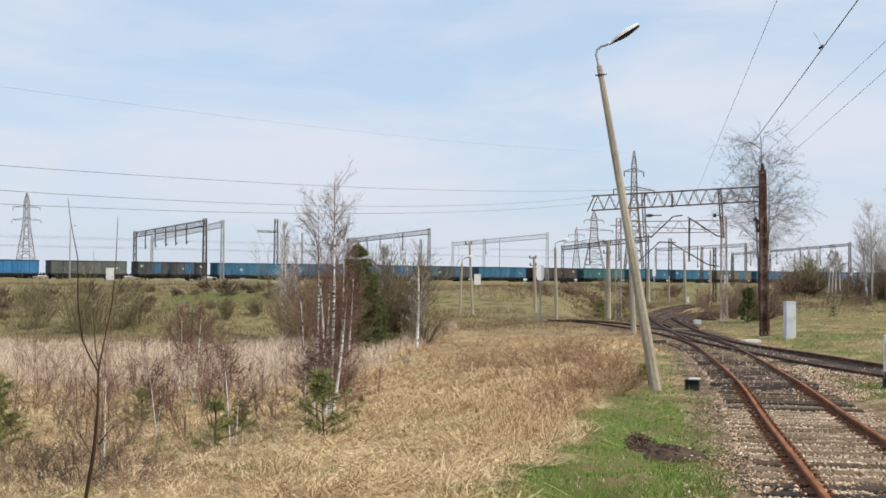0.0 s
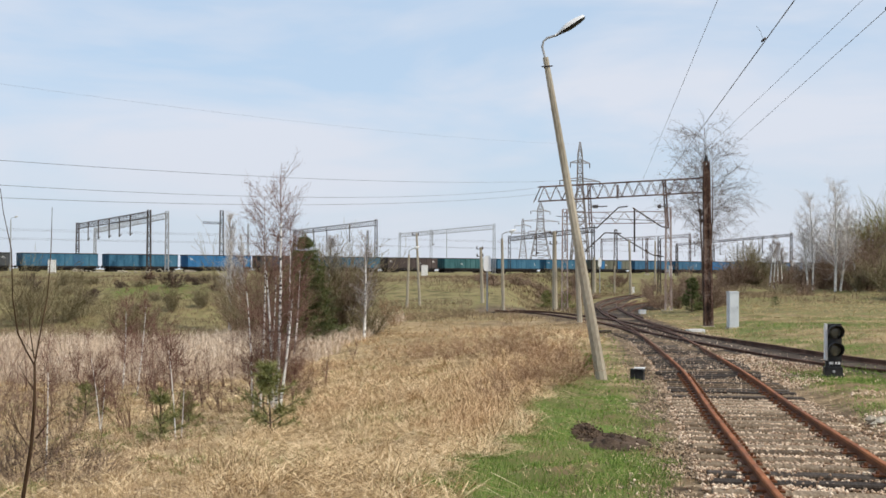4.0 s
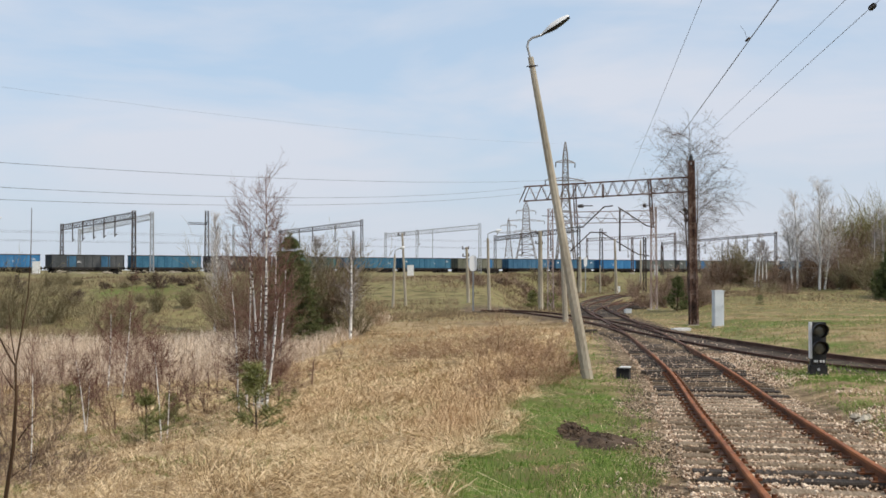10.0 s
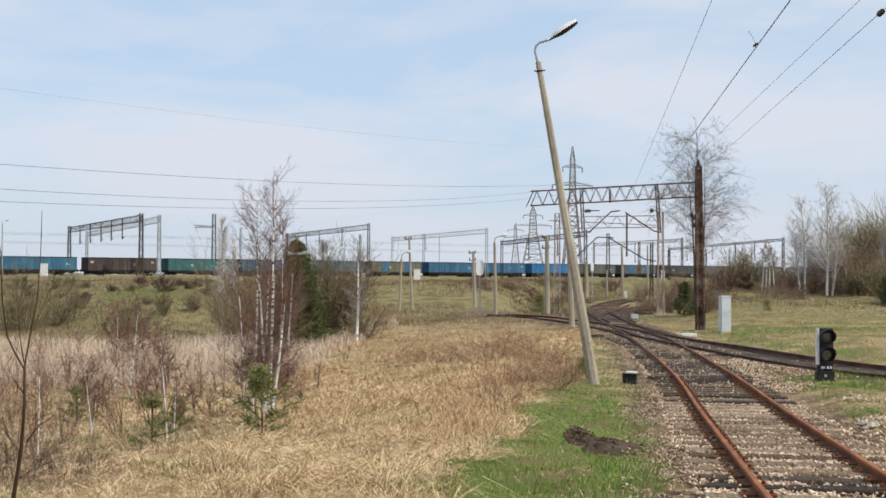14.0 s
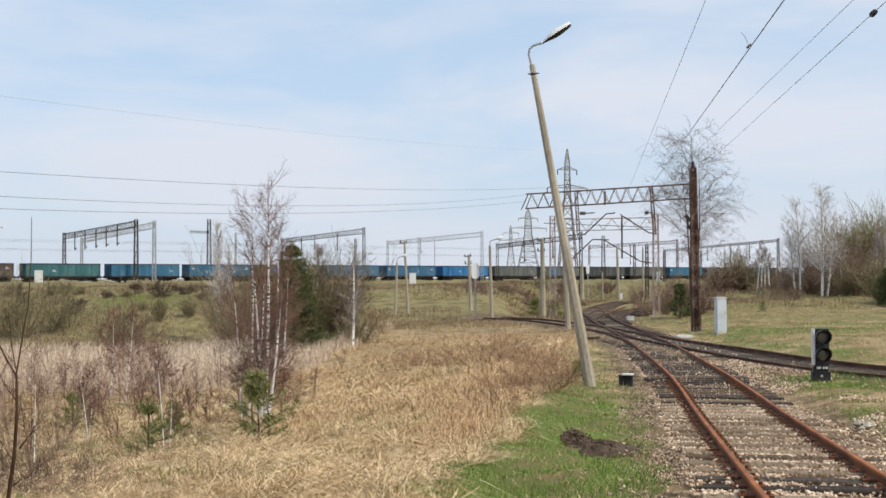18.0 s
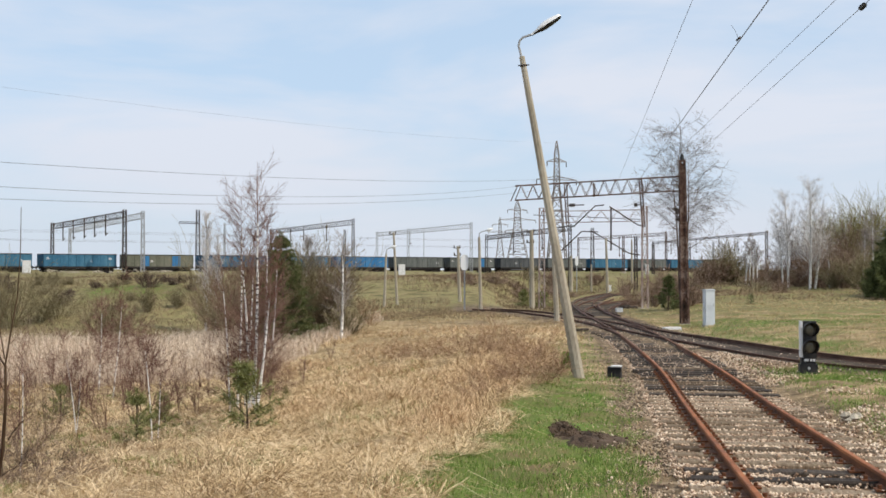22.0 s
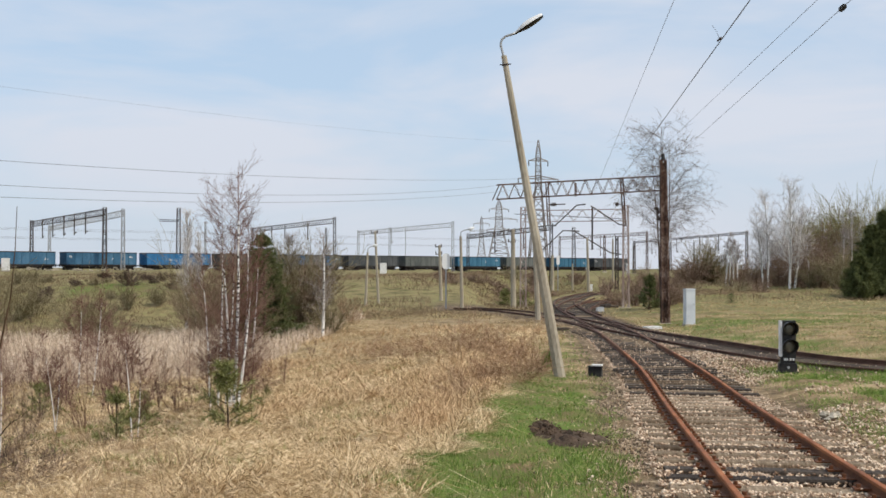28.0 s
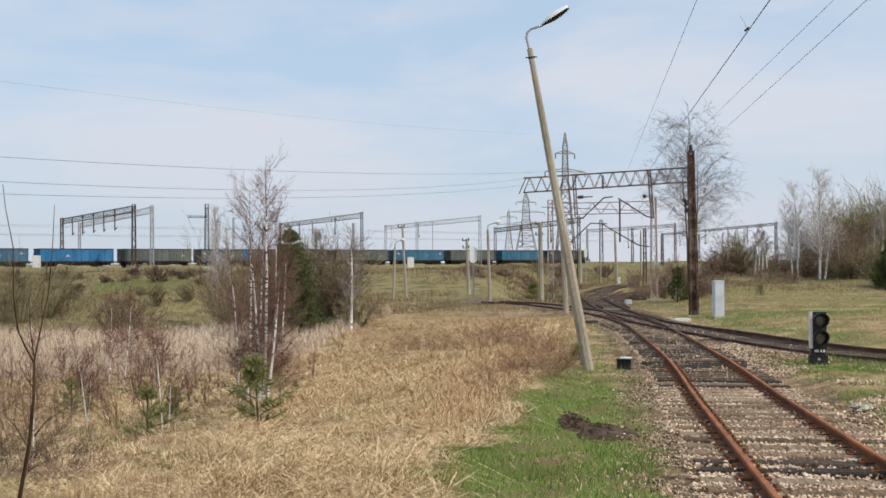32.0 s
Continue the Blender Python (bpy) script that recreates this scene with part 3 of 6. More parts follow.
paint = [material("worn wagon paint", c, 0.65, 0.0, 0.55, 7, 0.15, 0.3, (1, 1, 0.45), stops=(0.32, 0.66)) for c in PAINTS]
underframe = material("dirty wagon underframe", [(0.012, 0.011, 0.011), (0.028, 0.025, 0.023), (0.055, 0.047, 0.04)], 0.85, 0, 1.5, 12, 0.2)
wagon_grime = material("coal dust", [(0.015, 0.014, 0.013), (0.03, 0.028, 0.026)], 0.95, 0, 1.5, 12, 0.3)


def wagon_meshes(p):
    """The meshes of a four-axle open coal wagon, x along it, rail level at z = 0."""
    out = {}
    L, W, Z0, Z1 = 6.08, 1.40, 1.20, 3.24
    for side in (-1, 1):
        m = Mesh()
        m.box(-L, side * W - 0.03, Z0, L, side * W + 0.03, Z1 - 0.12)
        out["side_wall", side] = m.data("side_wall", paint[p])
    m = Mesh()
    m.box(-0.03, -W + 0.04, Z0, 0.03, W - 0.04, Z1 - 0.12)
    for y in (-0.75, 0.0, 0.75):
        m.box(-0.10, y - 0.07, Z0, 0.10, y + 0.07, Z1 - 0.13)
    m.box(-0.09, -W, Z0 + 1.0, 0.09, W, Z0 + 1.12)
    out["end_wall"] = m.data("end_wall", paint[p])
    m = Mesh()
    m.box(-0.055, -0.06, Z0 - 0.05, 0.055, 0.06, Z1 - 0.13)
    m.box(-0.09, -0.02, Z0, 0.09, 0.02, Z1 - 0.2)
    out["rib"] = m.data("rib", paint[p])
    m = Mesh()
    for a in (-1, 1):
        m.box(-L - 0.05, a * W - 0.08, Z1 - 0.14, L + 0.05, a * W + 0.08, Z1)
        m.box(a * L - 0.07, -W - 0.05, Z1 - 0.14, a * L + 0.07, W + 0.05, Z1 - 0.003)
    out["top_rim"] = m.data("top_rim", underframe)
    m = Mesh()
    m.box(-L, -W - 0.05, 0.98, L, W + 0.05, 1.215)
    out["underframe"] = m.data("underframe", underframe)
    for name, box in (("centre_sill", (-L - 0.2, -0.3, 0.75, L + 0.2, 0.3, 0.976)), ("brake_gear", (-3.0, -0.85, 0.50, 3.0, 0.85, 0.745)), ("air_tank", (1.2, -1.2, 0.55, 2.6, -0.87, 0.976)), ("side_sill", (-3.8, -0.06, 0.82, 3.8, 0.06, 0.976))):
        m = Mesh()
        m.box(*box)
        out[name] = m.data(name, underframe)
    m = Mesh()
    m.box(-L + 0.1, -W + 0.05, 1.7, L - 0.1, W - 0.05, 1.8)
    out["coal_floor"] = m.data("coal_floor", wagon_grime)
    m = Mesh()
    for a in (-1, 1):
        m.box(-1.35, a * 1.0 - 0.06, 0.42, 1.35, a * 1.0 + 0.06, 0.66)
        m.box(-0.35, a * 1.0 - 0.09, 0.3, 0.35, a * 1.0 + 0.09, 0.78)
        for b in (-0.9, 0.9):
            m.box(b - 0.18, a * 1.0 - 0.12, 0.33, b + 0.18, a * 1.0 + 0.12, 0.62)
    m.box(-0.25, -1.0, 0.5, 0.25, 1.0, 0.85)
    out["bogie"] = m.data("bogie", underframe)
    m = Mesh()
    for a in (-0.75, 0.75):
        m.tube([(0, a - 0.07, 0.46), (0, a + 0.07, 0.46)], 0.46, 14)
    m.tube([(0, -0.9, 0.46), (0, 0.9, 0.46)], 0.08, 8)
    out["wheelset"] = m.data("wheelset", underframe)
    m = Mesh()
    m.tube([(0, 0, 1.05), (0.42, 0, 1.05)], 0.09, 8)
    m.tube([(0.42, 0, 1.05), (0.47, 0, 1.05)], 0.24, 10)
    out["buffer"] = m.data("buffer", underframe)
    m = Mesh()
    m.box(-0.8, -0.025, Z0 + 0.08, 0.8, 0.025, Z1 - 0.25)
    m.box(-0.72, -0.05, Z0 + 0.5, 0.72, 0.05, Z0 + 0.58)
    m.box(-0.04, -0.06, Z0 + 0.1, 0.04, 0.06, Z1 - 0.3)
    out["door"] = m
    m = Mesh()
    m.box(-0.30, -0.006, 0, 0.30, 0.006, 0.06)
    m.box(-0.22, -0.006, 0.12, 0.26, 0.006, 0.18)
    m.box(-0.28, -0.006, 0.24, 0.10, 0.006, 0.30)
    out["lettering"] = m.data("lettering", white_paint)
    return out


WAGON_WORDS = {BLUE: "bright blue", TEAL: "faded teal", STEEL: "steel-blue", GREEN: "faded blue-green", GREY: "dirty grey", DARK: "coal-blackened dark grey", BROWN: "dark brown", OLIVE: "olive-grey"}


def wagon(p, doors, meshes, marks):
    w = thing("coal_wagon", pose(0, 0, 0), f"{WAGON_WORDS[p]} open steel coal wagon rolling on the main line", "freight wagon", "wagons of the coal train")
    for side in (-1, 1):
        part("side_wall", meshes["side_wall", side], None, w)
        for i in range(10):
            part("rib", meshes["rib"], None, w, m=pose(-6.0 + 12.0 * i / 9, side * 1.44, 0))
        for i, x in enumerate((-2.8, 2.8)):
            part("door", meshes["doors"][doors], None, w, m=pose(x, side * 1.425, 0))
        part("lettering", meshes["lettering"], None, w, "white stencilled marks", pose(marks, side * 1.442, 1.95))
        part("lettering", meshes["lettering"], None, w, "white stencilled marks", pose(marks - 7.4, side * 1.442, 2.35))
    for a in (-1, 1):
        part("end_wall", meshes["end_wall"], None, w, m=pose(a * 6.08, 0, 0))
        b = part("bogie", meshes["bogie"], None, w, m=pose(a * 4.5, 0, 0))
        for c in (-0.9, 0.9):
            part("wheelset", meshes["wheelset"], None, b, m=pose(c, 0, 0))
        for y in (-0.875, 0.875):
            part("buffer", meshes["buffer"], None, w, m=pose(a * 6.5, y, 0, 0, 0, 0 if a > 0 else 180))
    part("top_rim", meshes["top_rim"], None, w)
    frame_ = part("underframe", meshes["underframe"], None, w)
    for name in ("centre_sill", "brake_gear", "air_tank"):
        part(name, meshes[name], None, frame_)
    for side in (-1, 1):
        part("side_sill", meshes["side_sill"], None, frame_, m=pose(0, side * 1.34, 0))
    part("coal_floor", meshes["coal_floor"], None, w)
    return w


TRAIN = [BLUE, BLUE, GREY, DARK, TEAL, TEAL, BLUE, DARK, TEAL, BROWN, GREEN, TEAL, TEAL, OLIVE, STEEL, STEEL, BLUE, GREY, GREY, DARK, GREY, TEAL, GREY, TEAL, DARK]
DOORS = {2: GREY, 3: STEEL, 4: STEEL, 13: BLUE, 7: STEEL, 18: BLUE}
WAGONS = []
kinds = {}
for i, p in enumerate(TRAIN):
    if p not in kinds:
        kinds[p] = wagon_meshes(p)
        door = kinds[p]["door"]
        kinds[p]["doors"] = {c: door.data("door", paint[c]) for c in {p, *DOORS.values()}}
    WAGONS.append(wagon(p, DOORS.get(i, p), kinds[p], (2.0, -1.6, 4.6)[i % 3]))
TAIL, SPEED, LENGTH = 230.2, 5.83, 14.04


def motions():
    """The coal train rolls along the main line at an even speed."""
    heading = math.degrees(math.atan(TRAIN_M))
    times = [0.0, 0.1, 0.3, 1.0] + [float(t) for t in range(2, 31, 2)] + [31.0, 31.7, 31.9, 32.0]
    for i, w in enumerate(WAGONS):
        rows = []
        for t in times:
            x, y = line_point(TAIL - SPEED * t - LENGTH * (len(WAGONS) - i - 0.5))
            rows.append((t, pose(x, y, TRAIN_Z, 0, 0, heading)))
        walk(w, rows)
    sway = [(0, 0.34), (1, 0.27), (2, 0.2), (3, -0.1), (6, -0.55), (7, -0.44), (8, -0.47), (9, -0.58), (10, -0.77), (11, -0.77), (12.5, 0.12), (13, 0.01), (14, -0.55), (17, -0.95), (18, -0.99), (19, -0.99), (20, -0.92), (21, -0.88), (22, -0.84), (23, -0.92), (24, -0.99), (25, -0.77), (29, 1.12), (30, 1.37), (31, 1.33), (32, 1.33)]      # seconds, degrees of lean
    walk(SAPLING, [(t, SAPLING_AT @ pose(0, 0, 0, 0, a, 0)) for t, a in sway])

# ---- masts, portals and wires ----
def lattice(m, a, b, w0, w1, n, bar, slot=0):
    """A square lattice column from a to b."""
    a, b = Vector(a), Vector(b)
    way = (b - a).normalized()
    u = way.cross(Vector((0, 1, 0)) if abs(way.y) < 0.9 else Vector((0, 0, 1))).normalized()
    v = way.cross(u)
    rings = []
    for i in range(n + 1):
        t = i / n
        c, w = a.lerp(b, t), (w0 + (w1 - w0) * t) / 2
        rings.append([c + u * w * s + v * w * q for s, q in ((-1, -1), (1, -1), (1, 1), (-1, 1))])
    for k in range(4):
        m.bar(rings[0][k], rings[-1][k], bar * 1.3, slot=slot)
    for i in range(n):
        for k in range(4):
            p, q = (k, (k + 1) % 4) if i % 2 else ((k + 1) % 4, k)
            m.bar(rings[i][p], rings[i + 1][q], bar * 0.8, slot=slot)
            m.bar(rings[i + 1][k], rings[i + 1][(k + 1) % 4], bar * 0.7, slot=slot)


def truss(m, a, b, depth, width, bay, bar):
    """A box truss beam; a and b are the ends of its lower face's middle."""
    a, b = Vector(a), Vector(b)
    way = (b - a).normalized()
    side = way.cross(Vector((0, 0, 1))).normalized() * (width / 2)
    up = Vector((0, 0, depth))
    n = max(2, round((b - a).length / bay))
    for s in (-1, 1):
        for h in (0, 1):
            m.bar(a + side * s + up * h, b + side * s + up * h, bar * 1.3)
        for i in range(n):
            p, q = a.lerp(b, i / n) + side * s, a.lerp(b, (i + 1) / n) + side * s
            mid = p.lerp(q, 0.5)
            m.bar(p, mid + up, bar * 0.7)
            m.bar(mid + up, q, bar * 0.7)
    for i in range(n + 1):
        p = a.lerp(b, i / n)
        for h in (0, 1):
            m.bar(p - side + up * h, p + side + up * h, bar * 0.6)


def portal(name, label, a, b, top, depth, mat, legs, hangers=(), leg_w=0.5, bar=0.09, width=0.55, hang_mat=None):
    """A portal over tracks from plan point a to b. legs, hangers: shares of the span (and the hanger's length)."""
    t = thing(name, pose(*a, 0), label, "catenary portal", "overhead line portals")
    o = Vector((*a, 0))
    A, B = Vector((*a, top - depth)) - o, Vector((*b, top - depth)) - o
    m = Mesh()
    truss(m, A, B, depth, width, depth * 1.5, bar * 0.72)
    part("beam", m, mat, t)
    for k in legs:
        p = A.lerp(B, k)
        z = ground_z(p.x + o.x, p.y + o.y) - 0.1
        m = Mesh()
        lattice(m, (p.x, p.y, z), (p.x, p.y, top + 0.25), leg_w, leg_w * 0.75, max(6, round((top - z) / 0.8)), bar)
        leg = part("leg", m, mat, t)
        m = Mesh()
        m.box(p.x - leg_w, p.y - leg_w, z - 0.4, p.x + leg_w, p.y + leg_w, z + 0.14)
        part("footing", m, concrete, leg, "concrete footing")
    for k, length in hangers:
        p = A.lerp(B, k)
        m = Mesh()
        m.bar(p + Vector((0, 0, depth)), p - Vector((0, 0, length)), bar * 2.2)
        h = part("hanger", m, hang_mat or mat, t)
        m = Mesh()
        q = p - Vector((0, 0, length - 0.2))
        m.tube([q, q + Vector((0.35, 0.1, 0.3))], 0.09, 6)
        part("insulator", m, insulator, h, "brown ribbed insulator")
    return t


def mast(x, y, top, mat, w=0.35, label="dark steel lattice catenary mast beside the line", arm=0.0, arm_z=0.0):
    z = ground_z(x, y) - 0.1
    t = thing("catenary_mast", pose(x, y, z), label, "catenary mast", "overhead line masts")
    m = Mesh()
    lattice(m, (0, 0, 0), (0, 0, top - z), w, w * 0.7, max(8, round((top - z) / 0.7)), 0.07)
    part("column", m, mat, t)
    if arm:
        m = Mesh()
        truss(m, (0, 0, arm_z - z), (arm, 0, arm_z - z + 0.1), 0.35, 0.3, 0.7, 0.06)
        part("arm", m, mat, t)
    m = Mesh()
    m.box(-w, -w, -0.3, w, w, 0.4)
    part("footing", m, concrete, t, "concrete footing")
    return t


def cable(name, label, pts, r, sag=0.0, mat=wire, group="overhead wires"):
    a, b = Vector(pts[0]), Vector(pts[-1])
    n = 24
    line = [a.lerp(b, i / n) - Vector((0, 0, 4 * sag * (i / n) * (1 - i / n))) for i in range(n + 1)]
    m = Mesh()
    m.tube([p - a for p in line], r, 5, caps=False)
    ob = part(name, m, mat)
    ob.matrix_basis = Matrix.Translation(a)
    return tagged(ob, label, "wire", group)


# dark and pale portals over the main line
portal("catenary_portal", "dark lattice portal spanning the main line with hanging supports", (-48.69, 186), (-76.41, 236), 11.9, 1.0, dark_steel, (0, 1),
       [(k, 2.6) for k in (0.22, 0.36, 0.5, 0.66, 0.82)], 0.62, 0.075)
portal("catenary_portal", "pale grey lattice portal spanning the main line", (-46.76, 190), (-80.86, 262), 11.9, 0.95, grey_steel, (0, 1), [], 0.55, 0.065)
portal("catenary_portal", "dark lattice portal behind the coal train", (-15.98, 246), (-41.54, 306), 13.2, 1.0, dark_steel, (0, 1), [(0.28, 3.2), (0.55, 2.6), (0.72, 2.6), (0.88, 2.6)], 0.62, 0.08)
portal("catenary_portal", "light grey lattice portal over the main line", (8.54, 230), (-12.62, 284), 11.7, 0.85, grey_steel, (0, 0.62, 1), [(0.45, 7.0), (0.6, 2.6)], 0.55, 0.065)
portal("catenary_portal", "dark portal over the yard throat", (17.9, 146), (9.46, 188), 7.95, 0.6, dark_steel, (0, 1), [(0.28, 2.3), (0.62, 2.6)], 0.42, 0.055)
portal("catenary_portal", "brown portal behind the yard", (60.18, 292), (43.52, 335), 12.0, 0.8, rust_paint, (0, 1), [(0.5, 5)], 0.5, 0.075)
portal("catenary_portal", "distant dark portal behind bare shrubs", (86.87, 296), (77.55, 398), 12.3, 0.6, dark_steel, (0, 1), [(0.2, 4), (0.35, 4), (0.55, 4), (0.8, 4)], 0.6, 0.065)
mast(-43.73, 220, 13.9, dark_steel, 0.8, "dark lattice mast with a short side arm", -3.6, 11.3)
mast(-18.07, 250, 11.2, dark_steel, 0.5)
mast(36.66, 258, 11.9, dark_steel, 0.8)
mast(-45.71, 260, 13.0, grey_steel, 0.4, "slim grey catenary mast behind birches")
mast(37.02, 190, 6.7, dark_steel, 0.4)
mast(38.86, 230, 9.2, rust_paint, 0.45)
mast(67.98, 300, 9.5, dark_steel, 0.5)
mast(76.6, 310, 10.0, grey_steel, 0.4, "slim grey catenary mast behind shrubs")
mast(104.1, 330, 11.2, dark_steel, 0.5)

# the pale cross-span portal past the points
yd = portal("catenary_portal", "pale rusty lattice portal over the points", (14.91, 79.5), (8.05, 82), 6.45, 0.8, pale_rust, (0, 1), [], 0.42, 0.04, 0.35)
for pts in ([(10.09, 80, 5.33), (11.58, 80, 6.74), (12.2, 80, 6.81)], [(12.56, 80, 6.7), (14.55, 80, 5.41), (15.01, 80, 5.37)]):
    m = Mesh()
    for p, q in zip(pts, pts[1:]):
        m.tube([Vector(p) - yd.location, Vector(q) - yd.location], 0.042, 6)
    part("registration_arm", m, dark_steel, yd, "dark tubular registration arm")
m = Mesh()
m.bar(Vector((12.67, 80, 6.58)) - yd.location, Vector((12.66, 80, 3.65)) - yd.location, 0.10)
part("drop_post", m, dark_steel, yd, "dark hanging post")
m = Mesh()
m.bar(Vector((10.17, 80, 5.33)) - yd.location, Vector((9.62, 80, 5.33)) - yd.location, 0.1)
m.bar(Vector((7.27, 80, 6.11)) - yd.location, Vector((14.9, 80, 5.8)) - yd.location, 0.04)
part("cross_wire", m, wire, yd)
far_arm = thing("cantilever_mast", pose(25.16, 140, ground_z(25.16, 140)), "dark mast with a long slanting cantilever arm", "catenary mast", "overhead line masts")
m = Mesh()
lattice(m, (0, 0, 0), (0, 0, 6.6), 0.35, 0.28, 10, 0.06)
part("column", m, dark_steel, far_arm)
for pts in ([(19.98, 140, 6.99), (24.35, 140, 4.39), (25.71, 140, 4.18)], [(16.14, 140, 4.73), (18.61, 140, 7.06), (20.59, 140, 6.99)]):
    m = Mesh()
    for p, q in zip(pts, pts[1:]):
        m.tube([Vector(p) - far_arm.location, Vector(q) - far_arm.location], 0.07, 6)
    part("cantilever_arm", m, dark_steel, far_arm)

# the big gantry beside the points
MX, MY = 13.49, 61
gantry = thing("gantry", pose(MX, MY, ground_z(MX, MY) - 0.05), "rusty lattice gantry hung from a tall dark-brown mast", "catenary gantry")
go = gantry.location.copy()
m = Mesh()
top_z = 8.06 - go.z
lattice(m, (0.05, 0, 0), (-0.05, 0, top_z), 0.36, 0.22, 16, 0.08)
m.box(-0.15, -0.13, 0, 0.13, 0.13, top_z * 0.98)
part("mast", m, rust_paint, gantry, "rust-brown lattice mast with flaking paint")
m = Mesh()
m.tube([(-0.05, 0, top_z), (-0.05, 0, top_z + 0.35)], [0.13, 0.07], 8)
part("mast_cap", m, black_paint, gantry, "black mast cap")
m = Mesh()
m.box(-0.32, -0.32, -0.3, 0.32, 0.32, 0.09)
part("footing", m, concrete, gantry, "concrete footing")
m = Mesh()
truss(m, Vector((4.59, 61, 5.96)) - go, Vector((13.36, 61, 6.47)) - go, 0.76, 0.45, 0.62, 0.036)
m.bar(Vector((4.35, 61, 5.9)) - go, Vector((4.71, 61, 6.7)) - go, 0.05)
part("beam", m, rust_paint, gantry, "rusty box-truss beam")
for a, b, w in (((7.25, 61, 6.94), (7.36, 61, 4.64), 0.2), ((11.22, 61, 7.09), (11.39, 61, 4.55), 0.2), ((8.77, 61, 6.85), (8.77, 61, 6.14), 0.1)):
    m = Mesh()
    lattice(m, Vector(a) - go, Vector(b) - go, w * 0.7, w * 0.7, 7, 0.024)
    part("hanger", m, rust_paint, gantry)
for a, b in (((7.37, 61, 5.69), (8.23, 61, 5.72)), ((10.86, 61, 5.72), (11.27, 61, 5.72)), ((12.94, 61, 5.54), (13.48, 61, 5.42)), ((13.06, 61, 4.88), (13.54, 61, 5.15)), ((13.15, 61, 5.48), (13.18, 61, 4.88))):
    m = Mesh()
    a, b = Vector(a) - go, Vector(b) - go
    m.tube([a, b], 0.03, 5)
    for k in range(5):
        c = a.lerp(b, 0.12 + 0.07 * k)
        m.tube([c - (b - a).normalized() * 0.02, c + (b - a).normalized() * 0.02], 0.10, 8)
    part("insulator", m, insulator, gantry, "dark ribbed insulator")

# wires that run overhead from the gantry past the camera
def back(p, q, k):
    p, q = Vector(p), Vector(q)
    return q + (q - p) * k


for a, b, r in (((9.69, 61, 6.14), (4.15, 18, 6.47), 0.0045), ((11.16, 61, 7.03), (5.21, 17.5, 6.36), 0.010), ((11.73, 61, 7.15), (6.06, 17, 6.24), 0.0042), ((13.49, 61, 7.69), (6.11, 16, 5.94), 0.005)):
    cable("overhead_wire", "thin dark overhead wire strung from the gantry", [a, back(a, b, 0.75)], r, 0.0)
fit_ = thing("wire_clamp", pose(*(5.78, 21.4, 6.53)), "dark clamp with a loose wire end", "wire clamp")
m = Mesh()
m.tube([(-0.02, 0.05, -0.02), (0.02, -0.05, 0.02)], 0.022, 6)
part("clamp", m, dark_steel, fit_)
m = Mesh()
m.tube([(0, 0, 0), (-0.06, 0, 0.16), (-0.14, 0, 0.26)], 0.004, 4)
part("wire_end", m, wire, fit_)
fit_ = thing("strain_insulator", pose(*(6.29, 16.6, 6.03)), "black rod insulator in an overhead wire", "insulator")
m = Mesh()
d_ = (back((13.49, 61, 7.69), (6.11, 16, 5.94), 0.2) - Vector((13.49, 61, 7.69))).normalized()
m.tube([d_ * -0.14, d_ * 0.14], 0.022, 8)
for k in (-0.09, -0.03, 0.03, 0.09):
    m.tube([d_ * (k - 0.01), d_ * (k + 0.01)], 0.042, 10)
part("rod", m, black_paint, fit_)

# the long power line and its towers
def pylon(x, y, top, w, arms, label):
    z = ground_z(x, y)
    t = thing("power_pylon", pose(x, y, z), label, "power pylon", "high-voltage towers")
    h = top - z
    m = Mesh()
    waist = h * 0.62
    lattice(m, (0, 0, 0), (0, 0, waist), w, w * 0.3, 8, 0.2)
    part("lower_body", m, pylon_steel, t)
    m = Mesh()
    lattice(m, (0, 0, waist), (0, 0, h * 0.9), w * 0.3, w * 0.22, 6, 0.15)
    lattice(m, (0, 0, h * 0.9), (0, 0, h), w * 0.22, 0.2, 3, 0.15)
    part("upper_body", m, pylon_steel, t)
    for k, reach in arms:
        for s in (-1, 1):
            m = Mesh()
            tip = Vector((s * reach, s * reach * 0.35, h * k))
            for b in (-0.4, 0.4):
                m.bar((0, b, h * k + 0.9), tip, 0.18)
                m.bar((0, b, h * k), tip, 0.18)
            arm = part("crossarm", m, pylon_steel, t)
            m = Mesh()
            m.tube([tip, tip - Vector((0, 0, 1.3))], 0.13, 6)
            part("insulator_string", m, insulator, arm, "brown insulator string")


pylon(33.4, 300, 36.11, 5.2, ((0.84, 2.6), (0.70, 5.4)), "brown-grey high-voltage lattice tower behind the gantry")
pylon(40.12, 520, 34.23, 11.0, ((0.86, 4.5), (0.72, 8.5), (0.57, 5.5)), "distant broad high-voltage lattice tower")
pylon(40.31, 650, 32.7, 6.0, ((0.86, 4.5), (0.72, 6.5)), "distant slim high-voltage lattice tower")
pylon(-198.08, 470, 37.82, 7.5, ((0.83, 5.0), (0.68, 5.4)), "distant high-voltage lattice tower beyond the train")
PT = (33.47, 300, 29.2)
for z0, z1, dx, sag in ((13.9, 26.6, 4.6, 1.9), (11.4, 25.0, -5.2, 2.7), (9.9, 24.8, 5.2, 2.9), (22.2, 35.6, 0, 1.5)):
    cable("power_line", "thin sagging high-voltage conductor across the sky", [(-58.3, 110.0, z0), (PT[0] + dx, PT[1], z1)], 0.026 if dx else 0.009, sag, wire, "power lines")
